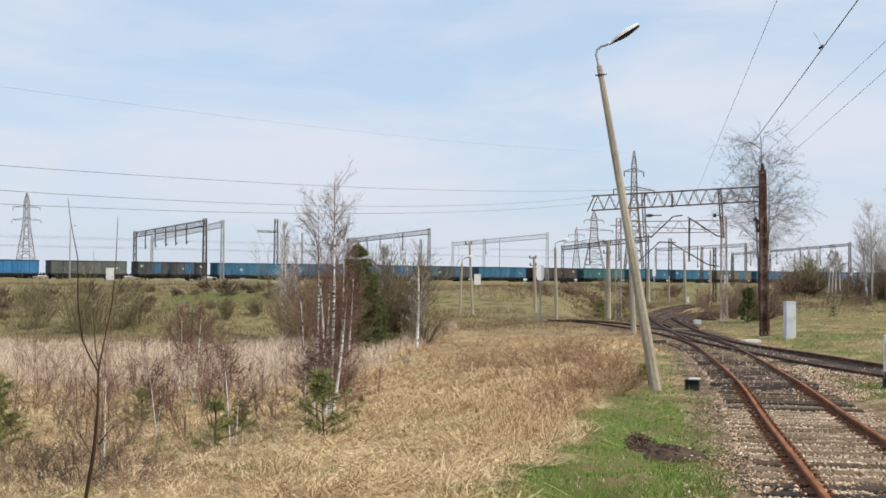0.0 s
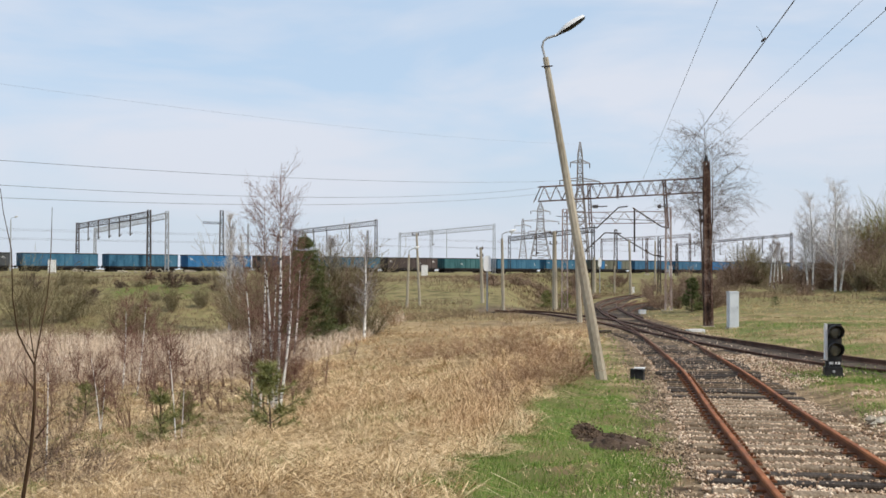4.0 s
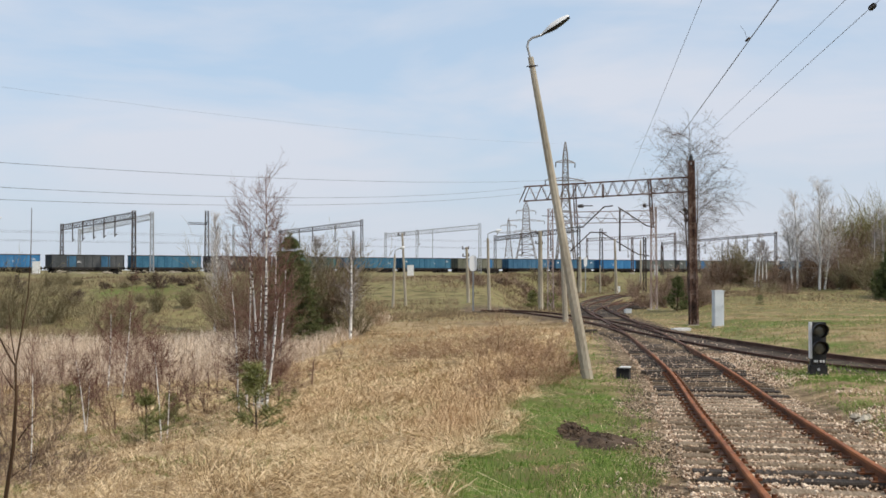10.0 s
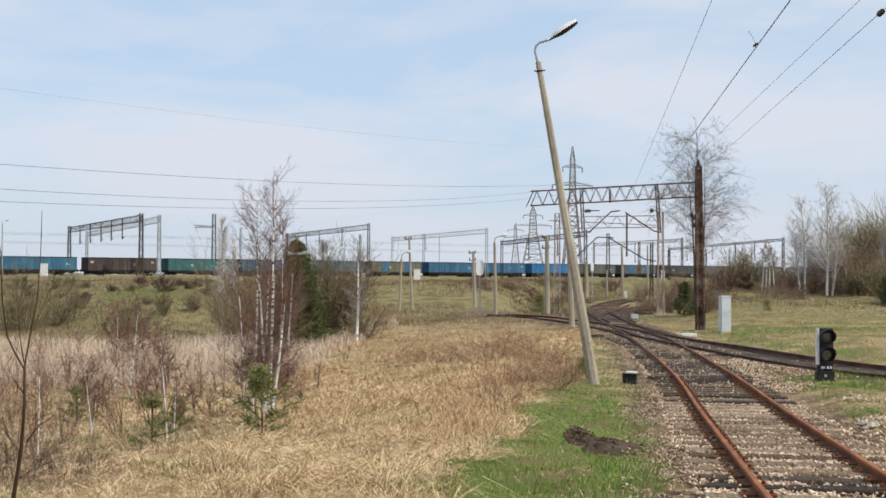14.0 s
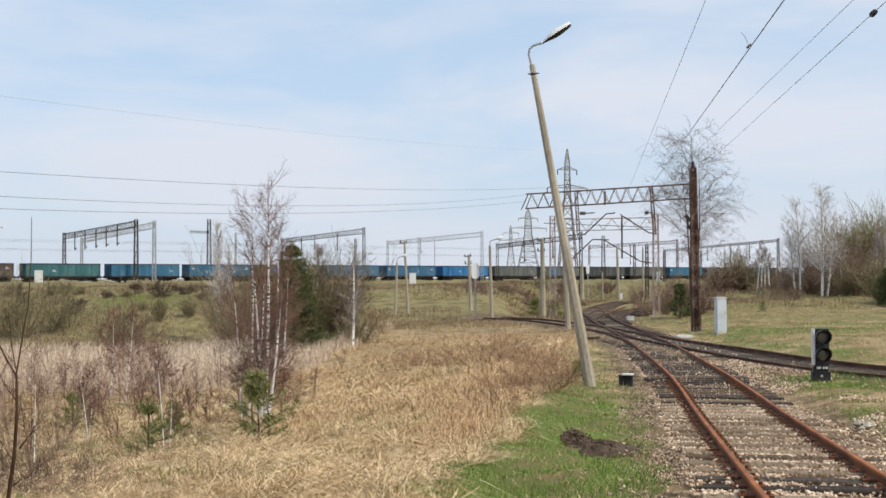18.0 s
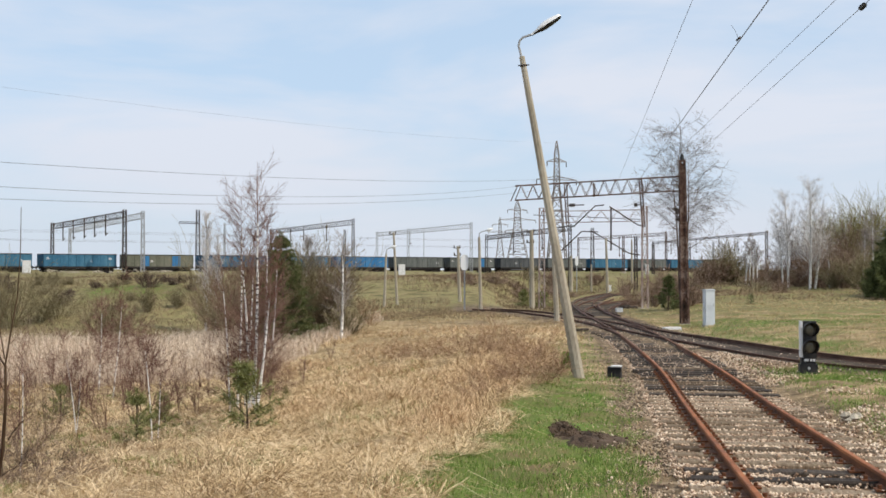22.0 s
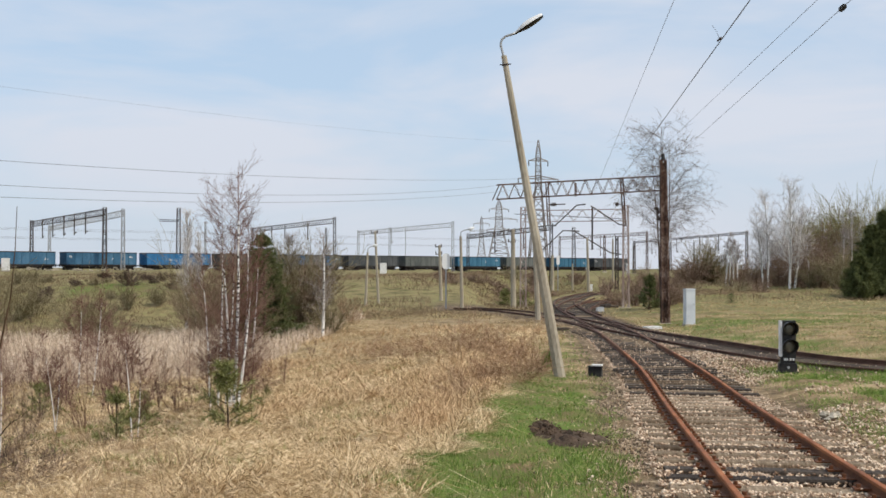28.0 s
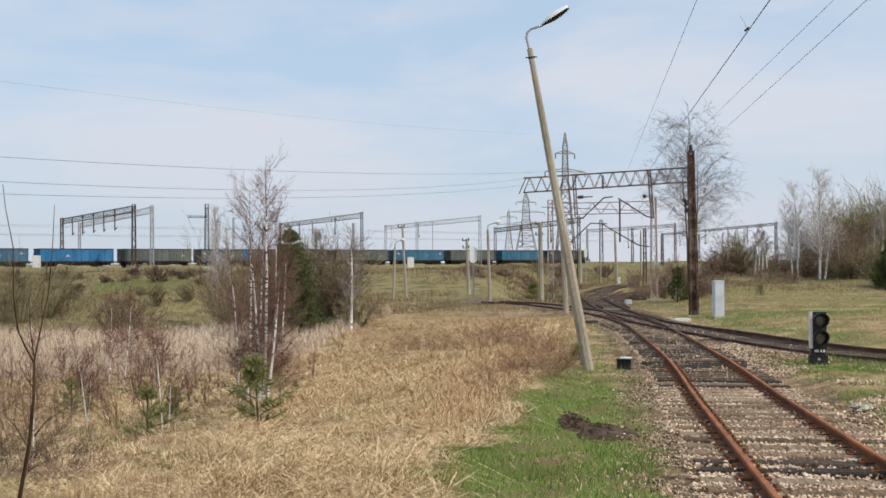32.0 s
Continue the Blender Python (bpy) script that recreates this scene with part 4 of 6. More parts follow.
# trolley wires along the main line
for off, s0, s1 in ((0.0, -170, 300), (5.0, -170, 300), (10.0, -170, 300)):
    x0, y0 = line_point(s0, off)
    x1, y1 = line_point(s1, off)
    for z, r in ((7.45, 0.011), (8.9, 0.011)):
        cable("trolley_wire", "overhead trolley wire along the main line", [(x0, y0, z), (x1, y1, z)], r, 0.0, wire, "trolley wires")


# ---- lamps, poles, signals, boxes ----
def taper_post(m, a, b, w0, w1, bevel=0.2):
    """A square concrete post with bevelled corners."""
    m.tube([a, Vector(a).lerp(Vector(b), 0.5), b], [w0 / 2 * 1.2, (w0 + w1) / 4 * 1.2, w1 / 2 * 1.2], 8)


def leaning_lamp():
    x, y = 3.75, 28.63
    z = ground_z(x, y)
    t = thing("street_lamp", pose(x, y, z - 0.15), "leaning weathered concrete lamp post with a cobra-head lamp", "street lamp")
    o = Vector((x, y, z - 0.15))
    m = Mesh()
    top = Vector(((2.31, 28.4, 7.5))) - o
    taper_post(m, (0, 0, 0), top, 0.245, 0.118)
    post = part("post", m, concrete, t)
    way = top.normalized()
    m = Mesh()
    m.tube([top * 0.972 - way * 0.02, top * 0.972 + way * 0.02], 0.085, 10)
    m.bar(top * 0.972 + Vector((-0.14, 0, 0.0)), top * 0.972 + Vector((0.14, 0, 0.02)), 0.025)
    part("clamp_band", m, dark_steel, post, "dark steel clamp band")
    m = Mesh()
    pts = [top - way * 0.2, Vector((2.28, 28.4, 7.57)) - o, Vector((2.23, 28.4, 7.77)) - o, Vector((2.26, 28.4, 7.9)) - o, Vector((2.35, 28.4, 7.98)) - o, Vector((2.6, 28.4, 8.06)) - o]
    m.tube(pts, 0.030, 8)
    part("bracket", m, grey_steel, t, "bent grey tube bracket")
    a, b = Vector((2.55, 28.4, 8.03)) - o, Vector((3.26, 28.4, 8.5)) - o
    u = (b - a).normalized()
    v = Vector((0, 1, 0))
    w = u.cross(v).normalized()
    if w.z < 0:
        w = -w
    L = (b - a).length
    for name, sign, mat, lab in (("housing", 1, white_paint, "pale metal lamp housing"), ("bowl", -1, lamp_bowl, "near-black lamp bowl")):
        m = Mesh()
        vs, n, k = [], 12, 9
        for i in range(n + 1):
            s = i / n
            wide = 0.15 * (math.sin(math.pi * min(1, 0.12 + 0.74 * s)) ** 0.8) * (0.55 + 0.45 * smooth(0.0, 0.35, s))
            high = (0.12 if sign > 0 else 0.085) * math.sin(math.pi * min(1, 0.10 + 0.75 * s)) ** 0.7 * (0.6 + 0.4 * smooth(0.1, 0.5, s))
            for j in range(k):
                q = math.pi * j / (k - 1)
                vs.append(a + u * L * s + v * wide * math.cos(q) + w * sign * high * math.sin(q))
        m.add(vs, [(i * k + j, i * k + j + 1, (i + 1) * k + j + 1, (i + 1) * k + j) for i in range(n) for j in range(k - 1)] + [tuple(range(k)), tuple(n * k + j for j in range(k))])
        part(name, m, mat, t, lab, smooth=True)
    return t


leaning_lamp()


def pole(x, y, top, lean=(0, 0), w=0.26, mat=concrete, label="weathered concrete pole", arms=0, lamp=0.0, name="utility_pole"):
    z = ground_z(x, y)
    t = thing(name, pose(x, y, z - 0.1), label, "street lamp" if lamp else "utility pole", "yard lamps" if lamp else "yard poles")
    h = top - z
    m = Mesh()
    b = Vector((lean[0], lean[1], h))
    taper_post(m, (0, 0, 0), b, w, w * 0.65)
    part("post", m, mat, t)
    for k in range(arms):
        m = Mesh()
        c = b * (0.97 - 0.13 * k)
        m.bar(c + Vector((-0.34, 0, 0)), c + Vector((0.18, 0, 0)), 0.06)
        for s in (-0.3, 0.14):
            m.tube([c + Vector((s, 0, 0)), c + Vector((s, 0, 0.22))], [0.05, 0.035], 6)
        part("crossarm", m, dark_steel, t, "dark crossarm with insulators")
    if lamp:
        m = Mesh()
        m.tube([b - Vector((0, 0, 0.4)), b + Vector((0.02, 0, 0.3)), b + Vector((lamp * 0.3, 0, 0.42)), b + Vector((lamp * 0.6, 0, 0.48))], 0.035, 6)
        part("bracket", m, grey_steel, t)
        m = Mesh()
        m.tube([b + Vector((lamp * 0.5, 0, 0.46)), b + Vector((lamp * 0.7, 0, 0.5)), b + Vector((lamp, 0, 0.60))], [0.05, 0.14, 0.05], 8)
        part("lamp_head", m, white_paint, t, "pale lamp head", smooth=True)
    return t


pole(6.79, 61, 5.3, (-0.25, 0), 0.26, concrete, "tall weathered concrete pole beside the points", 0)
pole(7.32, 81.5, 5.23, (-0.05, 0), 0.34, concrete, "stout concrete pole beside small spruces", 2)
pole(3.61, 79.5, 4.65, (-0.12, 0), 0.22, concrete, "slim concrete lamp post with a pale lamp head", 0, 0.95, "street_lamp")
pole(2.43, 89, 4.24, (-0.15, 0), 0.26, concrete, "weathered wooden-looking concrete pole with a crossarm", 2)
pole(-2.36, 88, 5.3, (-0.28, 0), 0.20, concrete, "leaning brown-grey pole with a thin top", 1)
pole(-3.31, 87, 3.64, (0.14, 0), 0.2, concrete, "slim concrete lamp post leaning over the meadow", 0, 0.75, "street_lamp")
pole(21.12, 136, 6.19, (-0.2, 0), 0.3, concrete, "pale concrete pole beyond the points")
pole(17.17, 139, 4.17, (0, 0), 0.42, concrete, "stout concrete footing pole under a dark mast")
pole(19.62, 139, 3.15, (0, 0), 0.2, concrete, "short pale pole beyond the points")
pole(-67.98, 178, 10.2, (0, 0), 0.2, grey_steel, "grey lamp post beside the main line", 0, 1.1, "street_lamp")
pole(26.44, 150, 6.45, (0, 0), 0.25, concrete, "pale concrete pole behind shrubs")
pole(39.26, 150, 5.42, (0, 0), 0.16, concrete, "thin pale pole behind shrubs")


def dwarf_signal():
    x, y = 9.76, 29.67
    z = ground_z(x, y)
    H = 1.37
    t = thing("dwarf_signal", pose(x, y, z, 0, 0, -8), "black dwarf shunting signal with two hooded lamps", "railway signal")
    s = H / 1.30
    m = Mesh()
    m.box(-0.24 * s, -0.16, -0.1, 0.24 * s, 0.2, 0.06 * s)
    m.box(-0.21 * s, -0.14, 0.06 * s, 0.21 * s, 0.16, 0.26 * s)
    part("base", m, black_paint, t, "black cast base")
    m = Mesh()
    m.box(-0.17 * s, -0.08, 0.26 * s, 0.17 * s, 0.12, 0.40 * s)
    m.box(-0.15 * s, -0.09, 0.40 * s, 0.19 * s, 0.14, 1.30 * s)
    part("case", m, black_paint, t, "black signal case")
    m = Mesh()
    m.box(-0.19 * s, -0.10, 0.42 * s, -0.14 * s, 0.14, 1.30 * s)
    part("side_panel", m, white_paint, t, "pale grey side panel")
    for zc in (0.68 * s, 1.10 * s):
        m = Mesh()
        n, k = 14, 1
        vs, fs = [], []
        for i in range(n + 1):
            a = math.pi * (-0.38 + 1.76 * i / n)
            c, q = math.cos(a), math.sin(a)
            reach = 0.12 + 0.12 * (q + 1)
            for rr, yy in ((0.175 * s, -0.09), (0.19 * s, -0.09 - reach), (0.175 * s, -0.09 - reach), (0.160 * s, -0.09)):
                vs.append((0.03 * s + rr * c, yy, zc + rr * q))
        for i in range(n):
            for j in range(4):
                fs.append((i * 4 + j, i * 4 + (j + 1) % 4, (i + 1) * 4 + (j + 1) % 4, (i + 1) * 4 + j))
        m.add(vs, fs)
        hood = part("hood", m, black_paint, t, "black lamp hood")
        m = Mesh()
        m.tube([(0.03 * s, -0.085, zc), (0.03 * s, -0.115, zc), (0.03 * s, -0.125, zc)], [0.155 * s, 0.15 * s, 0.07 * s], 16)
        part("lens", m, lens_glass, hood, "dull unlit lens", smooth=True)
    m = Mesh()
    m.box(-0.12 * s, -0.095, 0.30 * s, 0.17 * s, -0.083, 0.40 * s)
    plate = part("number_plate", m, black_paint, t)
    for i, w in enumerate((0.07, 0.03, 0.05, 0.05)):
        m = Mesh()
        m.box((-0.10 + 0.068 * i) * s, -0.099, 0.325 * s, (-0.10 + 0.068 * i + w * 0.9) * s, -0.0955, 0.385 * s)
        part("lettering", m, white_paint, plate, "white bar of worn lettering")
    m = Mesh()
    m.tube([(0, -0.145, 0.16 * s), (0, -0.152, 0.16 * s)], 0.035 * s, 10)
    part("lock_cover", m, grey_steel, t)


dwarf_signal()


def cabinet(x, y, w, d, h, label, turn=0.0, mat=cabinet_grey):
    z = ground_z(x, y)
    t = thing("relay_cabinet", pose(x, y, z, 0, 0, turn), label, "cabinet", "trackside cabinets")
    m = Mesh()
    m.box(-w / 2, -d / 2, 0.08, w / 2, d / 2, h - 0.06)
    part("body", m, mat, t)
    m = Mesh()
    m.box(-w / 2 - 0.03, -d / 2 - 0.03, h - 0.06, w / 2 + 0.03, d / 2 + 0.03, h - 0.02)
    m.box(-w / 2 + 0.03, -d / 2 + 0.03, h - 0.02, w / 2 - 0.03, d / 2 - 0.03, h)
    part("lid", m, mat, t)
    m = Mesh()
    m.box(-w / 2 + 0.025, -d / 2 - 0.018, 0.16, w / 2 - 0.025, -d / 2 - 0.002, h - 0.11)
    door = part("door", m, mat, t)
    m = Mesh()
    m.box(w / 2 - 0.09, -d / 2 - 0.035, h * 0.55, w / 2 - 0.065, -d / 2 - 0.02, h * 0.55 + 0.12)
    part("handle", m, grey_steel, door, "small metal handle")
    m = Mesh()
    m.box(-w / 2 - 0.04, -d / 2 - 0.04, -0.2, w / 2 + 0.04, d / 2 + 0.04, 0.08)
    part("plinth", m, concrete, t, "concrete plinth")


cabinet(13.93, 57.34, 0.50, 0.34, 1.85, "tall pale grey metal relay cabinet on grass", 9)
cabinet(-55.32, 160, 1.0, 0.6, 1.75, "white relay cabinet at the top of the embankment", 8, white_paint)
cabinet(-3.9, 170, 0.95, 0.6, 1.65, "white relay cabinet on the far embankment", 5, white_paint)
cabinet(33.16, 175, 0.45, 0.4, 1.6, "pale narrow cabinet on the far embankment", 5, white_paint)


enamel = material("white enamel", [(0.82, 0.82, 0.81), (0.90, 0.90, 0.90)], 0.4, 0, 3, 40, 0.02)


def sign_post(x, y, z0, z1, w, label):
    z = ground_z(x, y)
    t = thing("signal_sign", pose(x, y, z), label, "railway sign", "trackside signs")
    m = Mesh()
    m.tube([(0, 0, -0.1), (0, 0, z1 - z)], 0.06, 8)
    part("post", m, grey_steel, t)
    m = Mesh()
    n = 12
    c, hh = (z0 + z1) / 2 - z, (z1 - z0) / 2
    vs = [(w / 2 * math.copysign(abs(math.cos(a)) ** 0.6, math.cos(a)), yy, c + hh * math.copysign(abs(math.sin(a)) ** 0.6, math.sin(a)))
          for yy in (-0.11, -0.07) for a in [2 * math.pi * (i + 0.5) / n for i in range(n)]]
    m.add(vs, [tuple(range(n)), tuple(range(2 * n - 1, n - 1, -1))] + [(i, (i + 1) % n, n + (i + 1) % n, n + i)[::-1] for i in range(n)])
    part("plate", m, enamel, t, "white sign plate")


sign_post(2.5, 80, 2.28, 3.37, 0.56, "rounded white sign plate on a grey post")
sign_post(17.85, 139, 2.88, 4.03, 0.4, "small white sign plate beyond the points")
sign_post(58.99, 200, 3.37, 4.15, 0.55, "small white plate below a dark mast")


def small_box(name, x, y, w, d, h, mat, lid, label, category, turn=0, legs=False):
    z = ground_z(x, y)
    t = thing(name, pose(x, y, z, 0, 0, turn), label, category)
    m = Mesh()
    if legs:
        m.box(-w / 2, -d / 2, -0.05, -w / 2 + 0.10, d / 2, h * 0.8)
        m.box(-w * 0.12, -d / 2, -0.05, w / 2, d / 2, h * 0.9)
        m.box(-w / 2, -d / 2, h * 0.5, w / 2, d / 2, h * 0.9)
    else:
        m.box(-w / 2, -d / 2, -0.05, w / 2, d / 2, h * 0.9)
    part("body", m, mat, t)
    m = Mesh()
    m.box(-w * 0.25, -d / 2 - 0.01, h * 0.9, w / 2 + 0.01, d / 2 + 0.01, h)
    part("lid", m, lid, t, "white-painted top")


small_box("switch_box", 4.59, 28.51, 0.32, 0.25, 0.30, black_paint, white_paint, "small black trackside box with a white top", "track box", -18, True)
small_box("switch_lantern", 21.88, 139.66, 0.45, 0.4, 0.75, white_paint, white_paint, "small white points lantern", "points lantern")
small_box("points_motor", 12.46, 75.52, 0.42, 0.3, 0.3, white_paint, cabinet_grey, "pale points motor box beside the rails", "points motor", 12)
small_box("concrete_slab", 11.2, 53.15, 0.75, 0.5, 0.13, white_paint, white_paint, "broken pale concrete slab on grass", "slab", 8)


def plank(x, y, l, w, h, turn, mat, label):
    t = thing("plank", pose(x, y, ground_z(x, y) + 0.02, 2, 0, turn), label, "plank", "loose planks")
    m = Mesh()
    m.box(-l / 2, -w / 2, 0, l / 2, w / 2, h)
    part("board", m, mat, t)


plank(5.73, 30.27, 0.75, 0.2, 0.08, 8, oil_wood, "dark oily plank beside the rail")
plank(14.22, 81.15, 0.9, 0.3, 0.14, 5, oil_wood, "dark timber stack beside the points")
plank(14, 82.45, 0.8, 0.3, 0.22, -8, oil_wood, "dark timber stack beside the points")
plank(6.78, 51.27, 0.6, 0.25, 0.12, 15, oil_wood, "dark timber offcut in the grass")


def spoil(x, y, rx, ry, h, seed, label):
    """A flat heap of dug soil with clods."""
    r = random.Random(seed)
    t = thing("soil_heap", pose(x, y, ground_z(x, y)), label, "soil heap")
    m = Mesh()
    n, k = 7, 26
    vs = [(0, 0, h)]
    for i in range(1, n + 1):
        for j in range(k):
            a = 2 * math.pi * j / k
            s = i / n * (1 + 0.22 * noise.noise(Vector((math.cos(a) * 2, math.sin(a) * 2, seed))))
            px, py = rx * s * math.cos(a), ry * s * math.sin(a)
            vs.append((px, py, ground_z(x + px, y + py) - ground_z(x, y) + h * (1 - (i / n) ** 1.6) + (r.uniform(-0.03, 0.035) if i < n else -0.02)))
    fs = [(0, 1 + j, 1 + (j + 1) % k) for j in range(k)]
    fs += [(1 + i * k + j, 1 + (i + 1) * k + j, 1 + (i + 1) * k + (j + 1) % k, 1 + i * k + (j + 1) % k) for i in range(n - 1) for j in range(k)]
    m.add(vs, fs)
    part("mound", m, soil, t)
    for _ in range(60):
        a, s = r.uniform(0, 6.28), math.sqrt(r.random()) * 1.1
        px, py = rx * s * math.cos(a), ry * s * math.sin(a)
        c = Vector((px, py, ground_z(x + px, y + py) - ground_z(x, y) + h * max(0, 1 - s ** 1.6) + 0.03))
        q = r.uniform(0.01, 0.036)
        m = Mesh()
        m.add([Vector((q * r.uniform(.6, 1.2) * dx, q * r.uniform(.6, 1.2) * dy, q * 0.7 * dz)) for dx, dy, dz in ((1, 0, 0), (0, 1, 0), (-1, 0, 0), (0, -1, 0), (0, 0, 1), (0, 0, -1))],
              [(0, 1, 4), (1, 2, 4), (2, 3, 4), (3, 0, 4), (1, 0, 5), (2, 1, 5), (3, 2, 5), (0, 3, 5)])
        part("clod", m, soil, t, m=Matrix.Translation(c))


spoil(2.33, 16.6, 0.58, 1.35, 0.05, 3, "fresh dark molehill soil on green grass")
spoil(2.1, 17.75, 0.28, 0.6, 0.05, 5, "small dark soil patch on green grass")


def pale_heap(x, y, w, h, seed, label="low heap of pale rubble beside the main line", small=1.0):
    r = random.Random(seed)
    t = thing("rubble_heap", pose(x, y, ground_z(x, y) - 0.05), label, "rubble", "pale rubble heaps")
    m = Mesh()
    for _ in range(36):
        k = r.gauss(0, 0.4)
        c = Vector((w * k * 0.78, w * k * 0.62 + r.uniform(-0.4, 0.4) * small, h * r.random() * max(0.2, 1 - abs(k))))
        q = r.uniform(0.08, 0.28) * small
        m.add([c + Vector((q * r.uniform(.5, 1.2) * dx, q * r.uniform(.5, 1.2) * dy, q * 0.6 * dz)) for dx, dy, dz in ((1, 0, 0), (0, 1, 0), (-1, 0, 0), (0, -1, 0), (0, 0, 1), (0, 0, -1))],
              [(0, 1, 4), (1, 2, 4), (2, 3, 4), (3, 0, 4), (1, 0, 5), (2, 1, 5), (3, 2, 5), (0, 3, 5)])
    tagged(part("rubble", m, concrete, t), kind="stuff")


for i, (X, Y, w, h) in enumerate([(-55.94, 172, 4.0, 0.45), (-45.11, 178, 5.5, 0.5), (-49.91, 175, 1.5, 0.4), (-64.77, 160, 3.0, 0.5), (-40.33, 178, 1.6, 0.4), (-52.41, 172, 1.4, 0.3)]):
    pale_heap(X, Y, w, h, 30 + i)

pale_heap(7.0, 19.0, 0.5, 0.14, 50, "pale broken stones on the dirt bank beside the track", 0.5)

# ---- vegetation ----
def raw_mesh(name, verts, loops, sizes, mats, slots=None):
    """A mesh from arrays: verts (n, 3), flat corner indices, and the corner count of each face."""
    me = bpy.data.meshes.new(name)
    sizes = np.asarray(sizes, dtype=np.int32)
    me.vertices.add(len(verts))
    me.vertices.foreach_set("co", np.asarray(verts, dtype=np.float32).ravel())
    me.loops.add(len(loops))
    me.loops.foreach_set("vertex_index", np.asarray(loops, dtype=np.int32))
    me.polygons.add(len(sizes))
    me.polygons.foreach_set("loop_start", np.concatenate(([0], np.cumsum(sizes)[:-1])).astype(np.int32))
    for m in (mats if isinstance(mats, (list, tuple)) else [mats]):
        me.materials.append(m)
    if slots is not None:
        me.polygons.foreach_set("material_index", np.asarray(slots, dtype=np.int32))
    me.update(calc_edges=True)
    return me


def sticks(name, segs, mat):
    """Three-sided tapering sticks from rows (a, b, ra, rb)."""
    s = np.array([[*a, *b, ra, rb] for a, b, ra, rb in segs])
    a, b = s[:, 0:3], s[:, 3:6]
    d = b - a
    d /= np.linalg.norm(d, axis=1, keepdims=True) + 1e-9
    ref = np.where(np.abs(d[:, 2:3]) < 0.9, np.array([[0, 0, 1.0]]), np.array([[1.0, 0, 0]]))
    u = np.cross(d, ref)
    u /= np.linalg.norm(u, axis=1, keepdims=True) + 1e-9
    w = np.cross(d, u)
    n = len(s)
    v = np.zeros((n, 6, 3))
    for k in range(3):
        o = u * math.cos(2.0944 * k) + w * math.sin(2.0944 * k)
        v[:, k] = a + o * s[:, 6:7]
        v[:, 3 + k] = b + o * s[:, 7:8]
    quad = np.array([[k, (k + 1) % 3, 3 + (k + 1) % 3, 3 + k] for k in range(3)]).ravel()
    loops = (np.arange(n)[:, None] * 6 + quad[None]).ravel()
    return raw_mesh(name, v.reshape(-1, 3), loops, np.full(n * 3, 4), mat)


def bend(r, d, amount):
    return (d + Vector((r.gauss(0, amount), r.gauss(0, amount), r.gauss(0, amount)))).normalized()


def limb(r, segs, p, d, length, radius, depth, split, droop, wild, spread=0.75, n=4, twigs=None):
    """One limb with its side twigs; droop pulls the outer part down (or up, if negative)."""
    step = length / n
    for i in range(n):
        d = bend(r, d, wild)
        d = (d + Vector((0, 0, -droop * (i + 1) / n))).normalized()
        q = p + d * step
        r0, r1 = radius * (1 - 0.8 * i / n), radius * (1 - 0.8 * (i + 1) / n)
        segs.append((p, q, r0, r1))
        if depth > 0:
            for _ in range(split):
                if r.random() < 0.85:
                    side = bend(r, d, spread)
                    limb(r, segs if twigs is None else twigs, p.lerp(q, r.random()), side, length * r.uniform(0.35, 0.6), max(r1 * 0.6, radius * 0.22), depth - 1, split, droop * 1.3, wild, spread, 3)
        p = q


def stem_line(r, h, lean, waves, n=10):
    pts, x, y = [], 0.0, 0.0
    for i in range(n + 1):
        t = i / n
        pts.append(Vector((lean[0] * t + waves * math.sin(3.1 * t + r.uniform(-0.2, 0.2)), lean[1] * t + waves * 0.6 * math.sin(4.3 * t + 1), h * t)))
    return pts


def bare_tree(name, x, y, h, stems, label, trunk_mat, twig_mat, seed, r0=0.05, crown=(0.3, 1.0), reach=0.28, count=26, depth=2, split=2, droop=0.05, up=0.8, wild=0.12,
              spread=0.6, category="tree", group="", twig=0.010, sink=0.05):
    """A leafless tree: stems are (dx, lean x, share of the height); each has limbs with twigs."""
    r = random.Random(seed)
    t = thing(name, pose(x, y, ground_z(x, y) - sink), label, category, group)
    segs = []
    for dx, lean, share in stems:
        hh = h * share
        base = Vector((dx, r.uniform(-0.3, 0.3) * (1 if dx else 0), 0))
        pts = [base + p for p in stem_line(r, hh, (lean, r.uniform(-0.1, 0.1) * hh * 0.2), hh * 0.012)]
        m = Mesh()
        rr = r0 * (0.6 + 0.4 * share)
        n = len(pts)
        cut = int(n * 0.8) + 1
        m.tube(pts[:cut], [rr * (1 - 0.85 * i / (n - 1)) for i in range(cut)], 7, caps=False)
        part("trunk", m, trunk_mat, t, smooth=True)
        for i in range(cut - 1, n - 1):
            segs.append((pts[i], pts[i + 1], rr * (1 - 0.85 * i / (n - 1)), rr * (1 - 0.85 * (i + 1) / (n - 1))))
        for _ in range(int(count * share)):
            f = crown[0] + (crown[1] - crown[0]) * r.random() ** 0.9
            k = min(n - 2, int(f * (n - 1)))
            p = pts[k].lerp(pts[k + 1], f * (n - 1) - k)
            a = r.uniform(0, 2 * math.pi)
            d = Vector((math.cos(a), math.sin(a), up * r.uniform(0.6, 1.5))).normalized()
            top = 1 - (f - crown[0]) / max(0.01, 1.02 - crown[0])
            limb(r, segs, p, d, hh * reach * (0.35 + 0.65 * top) * r.uniform(0.7, 1.2), max(twig, rr * 0.3 * (1 - 0.6 * f)), depth, split, droop, wild, spread)
    segs = [(a, b, max(p, twig * 0.45), max(q, twig * 0.35)) for a, b, p, q in segs]
    part("crown", sticks("crown", segs, twig_mat), None, t, "leafless twigs")
    return t


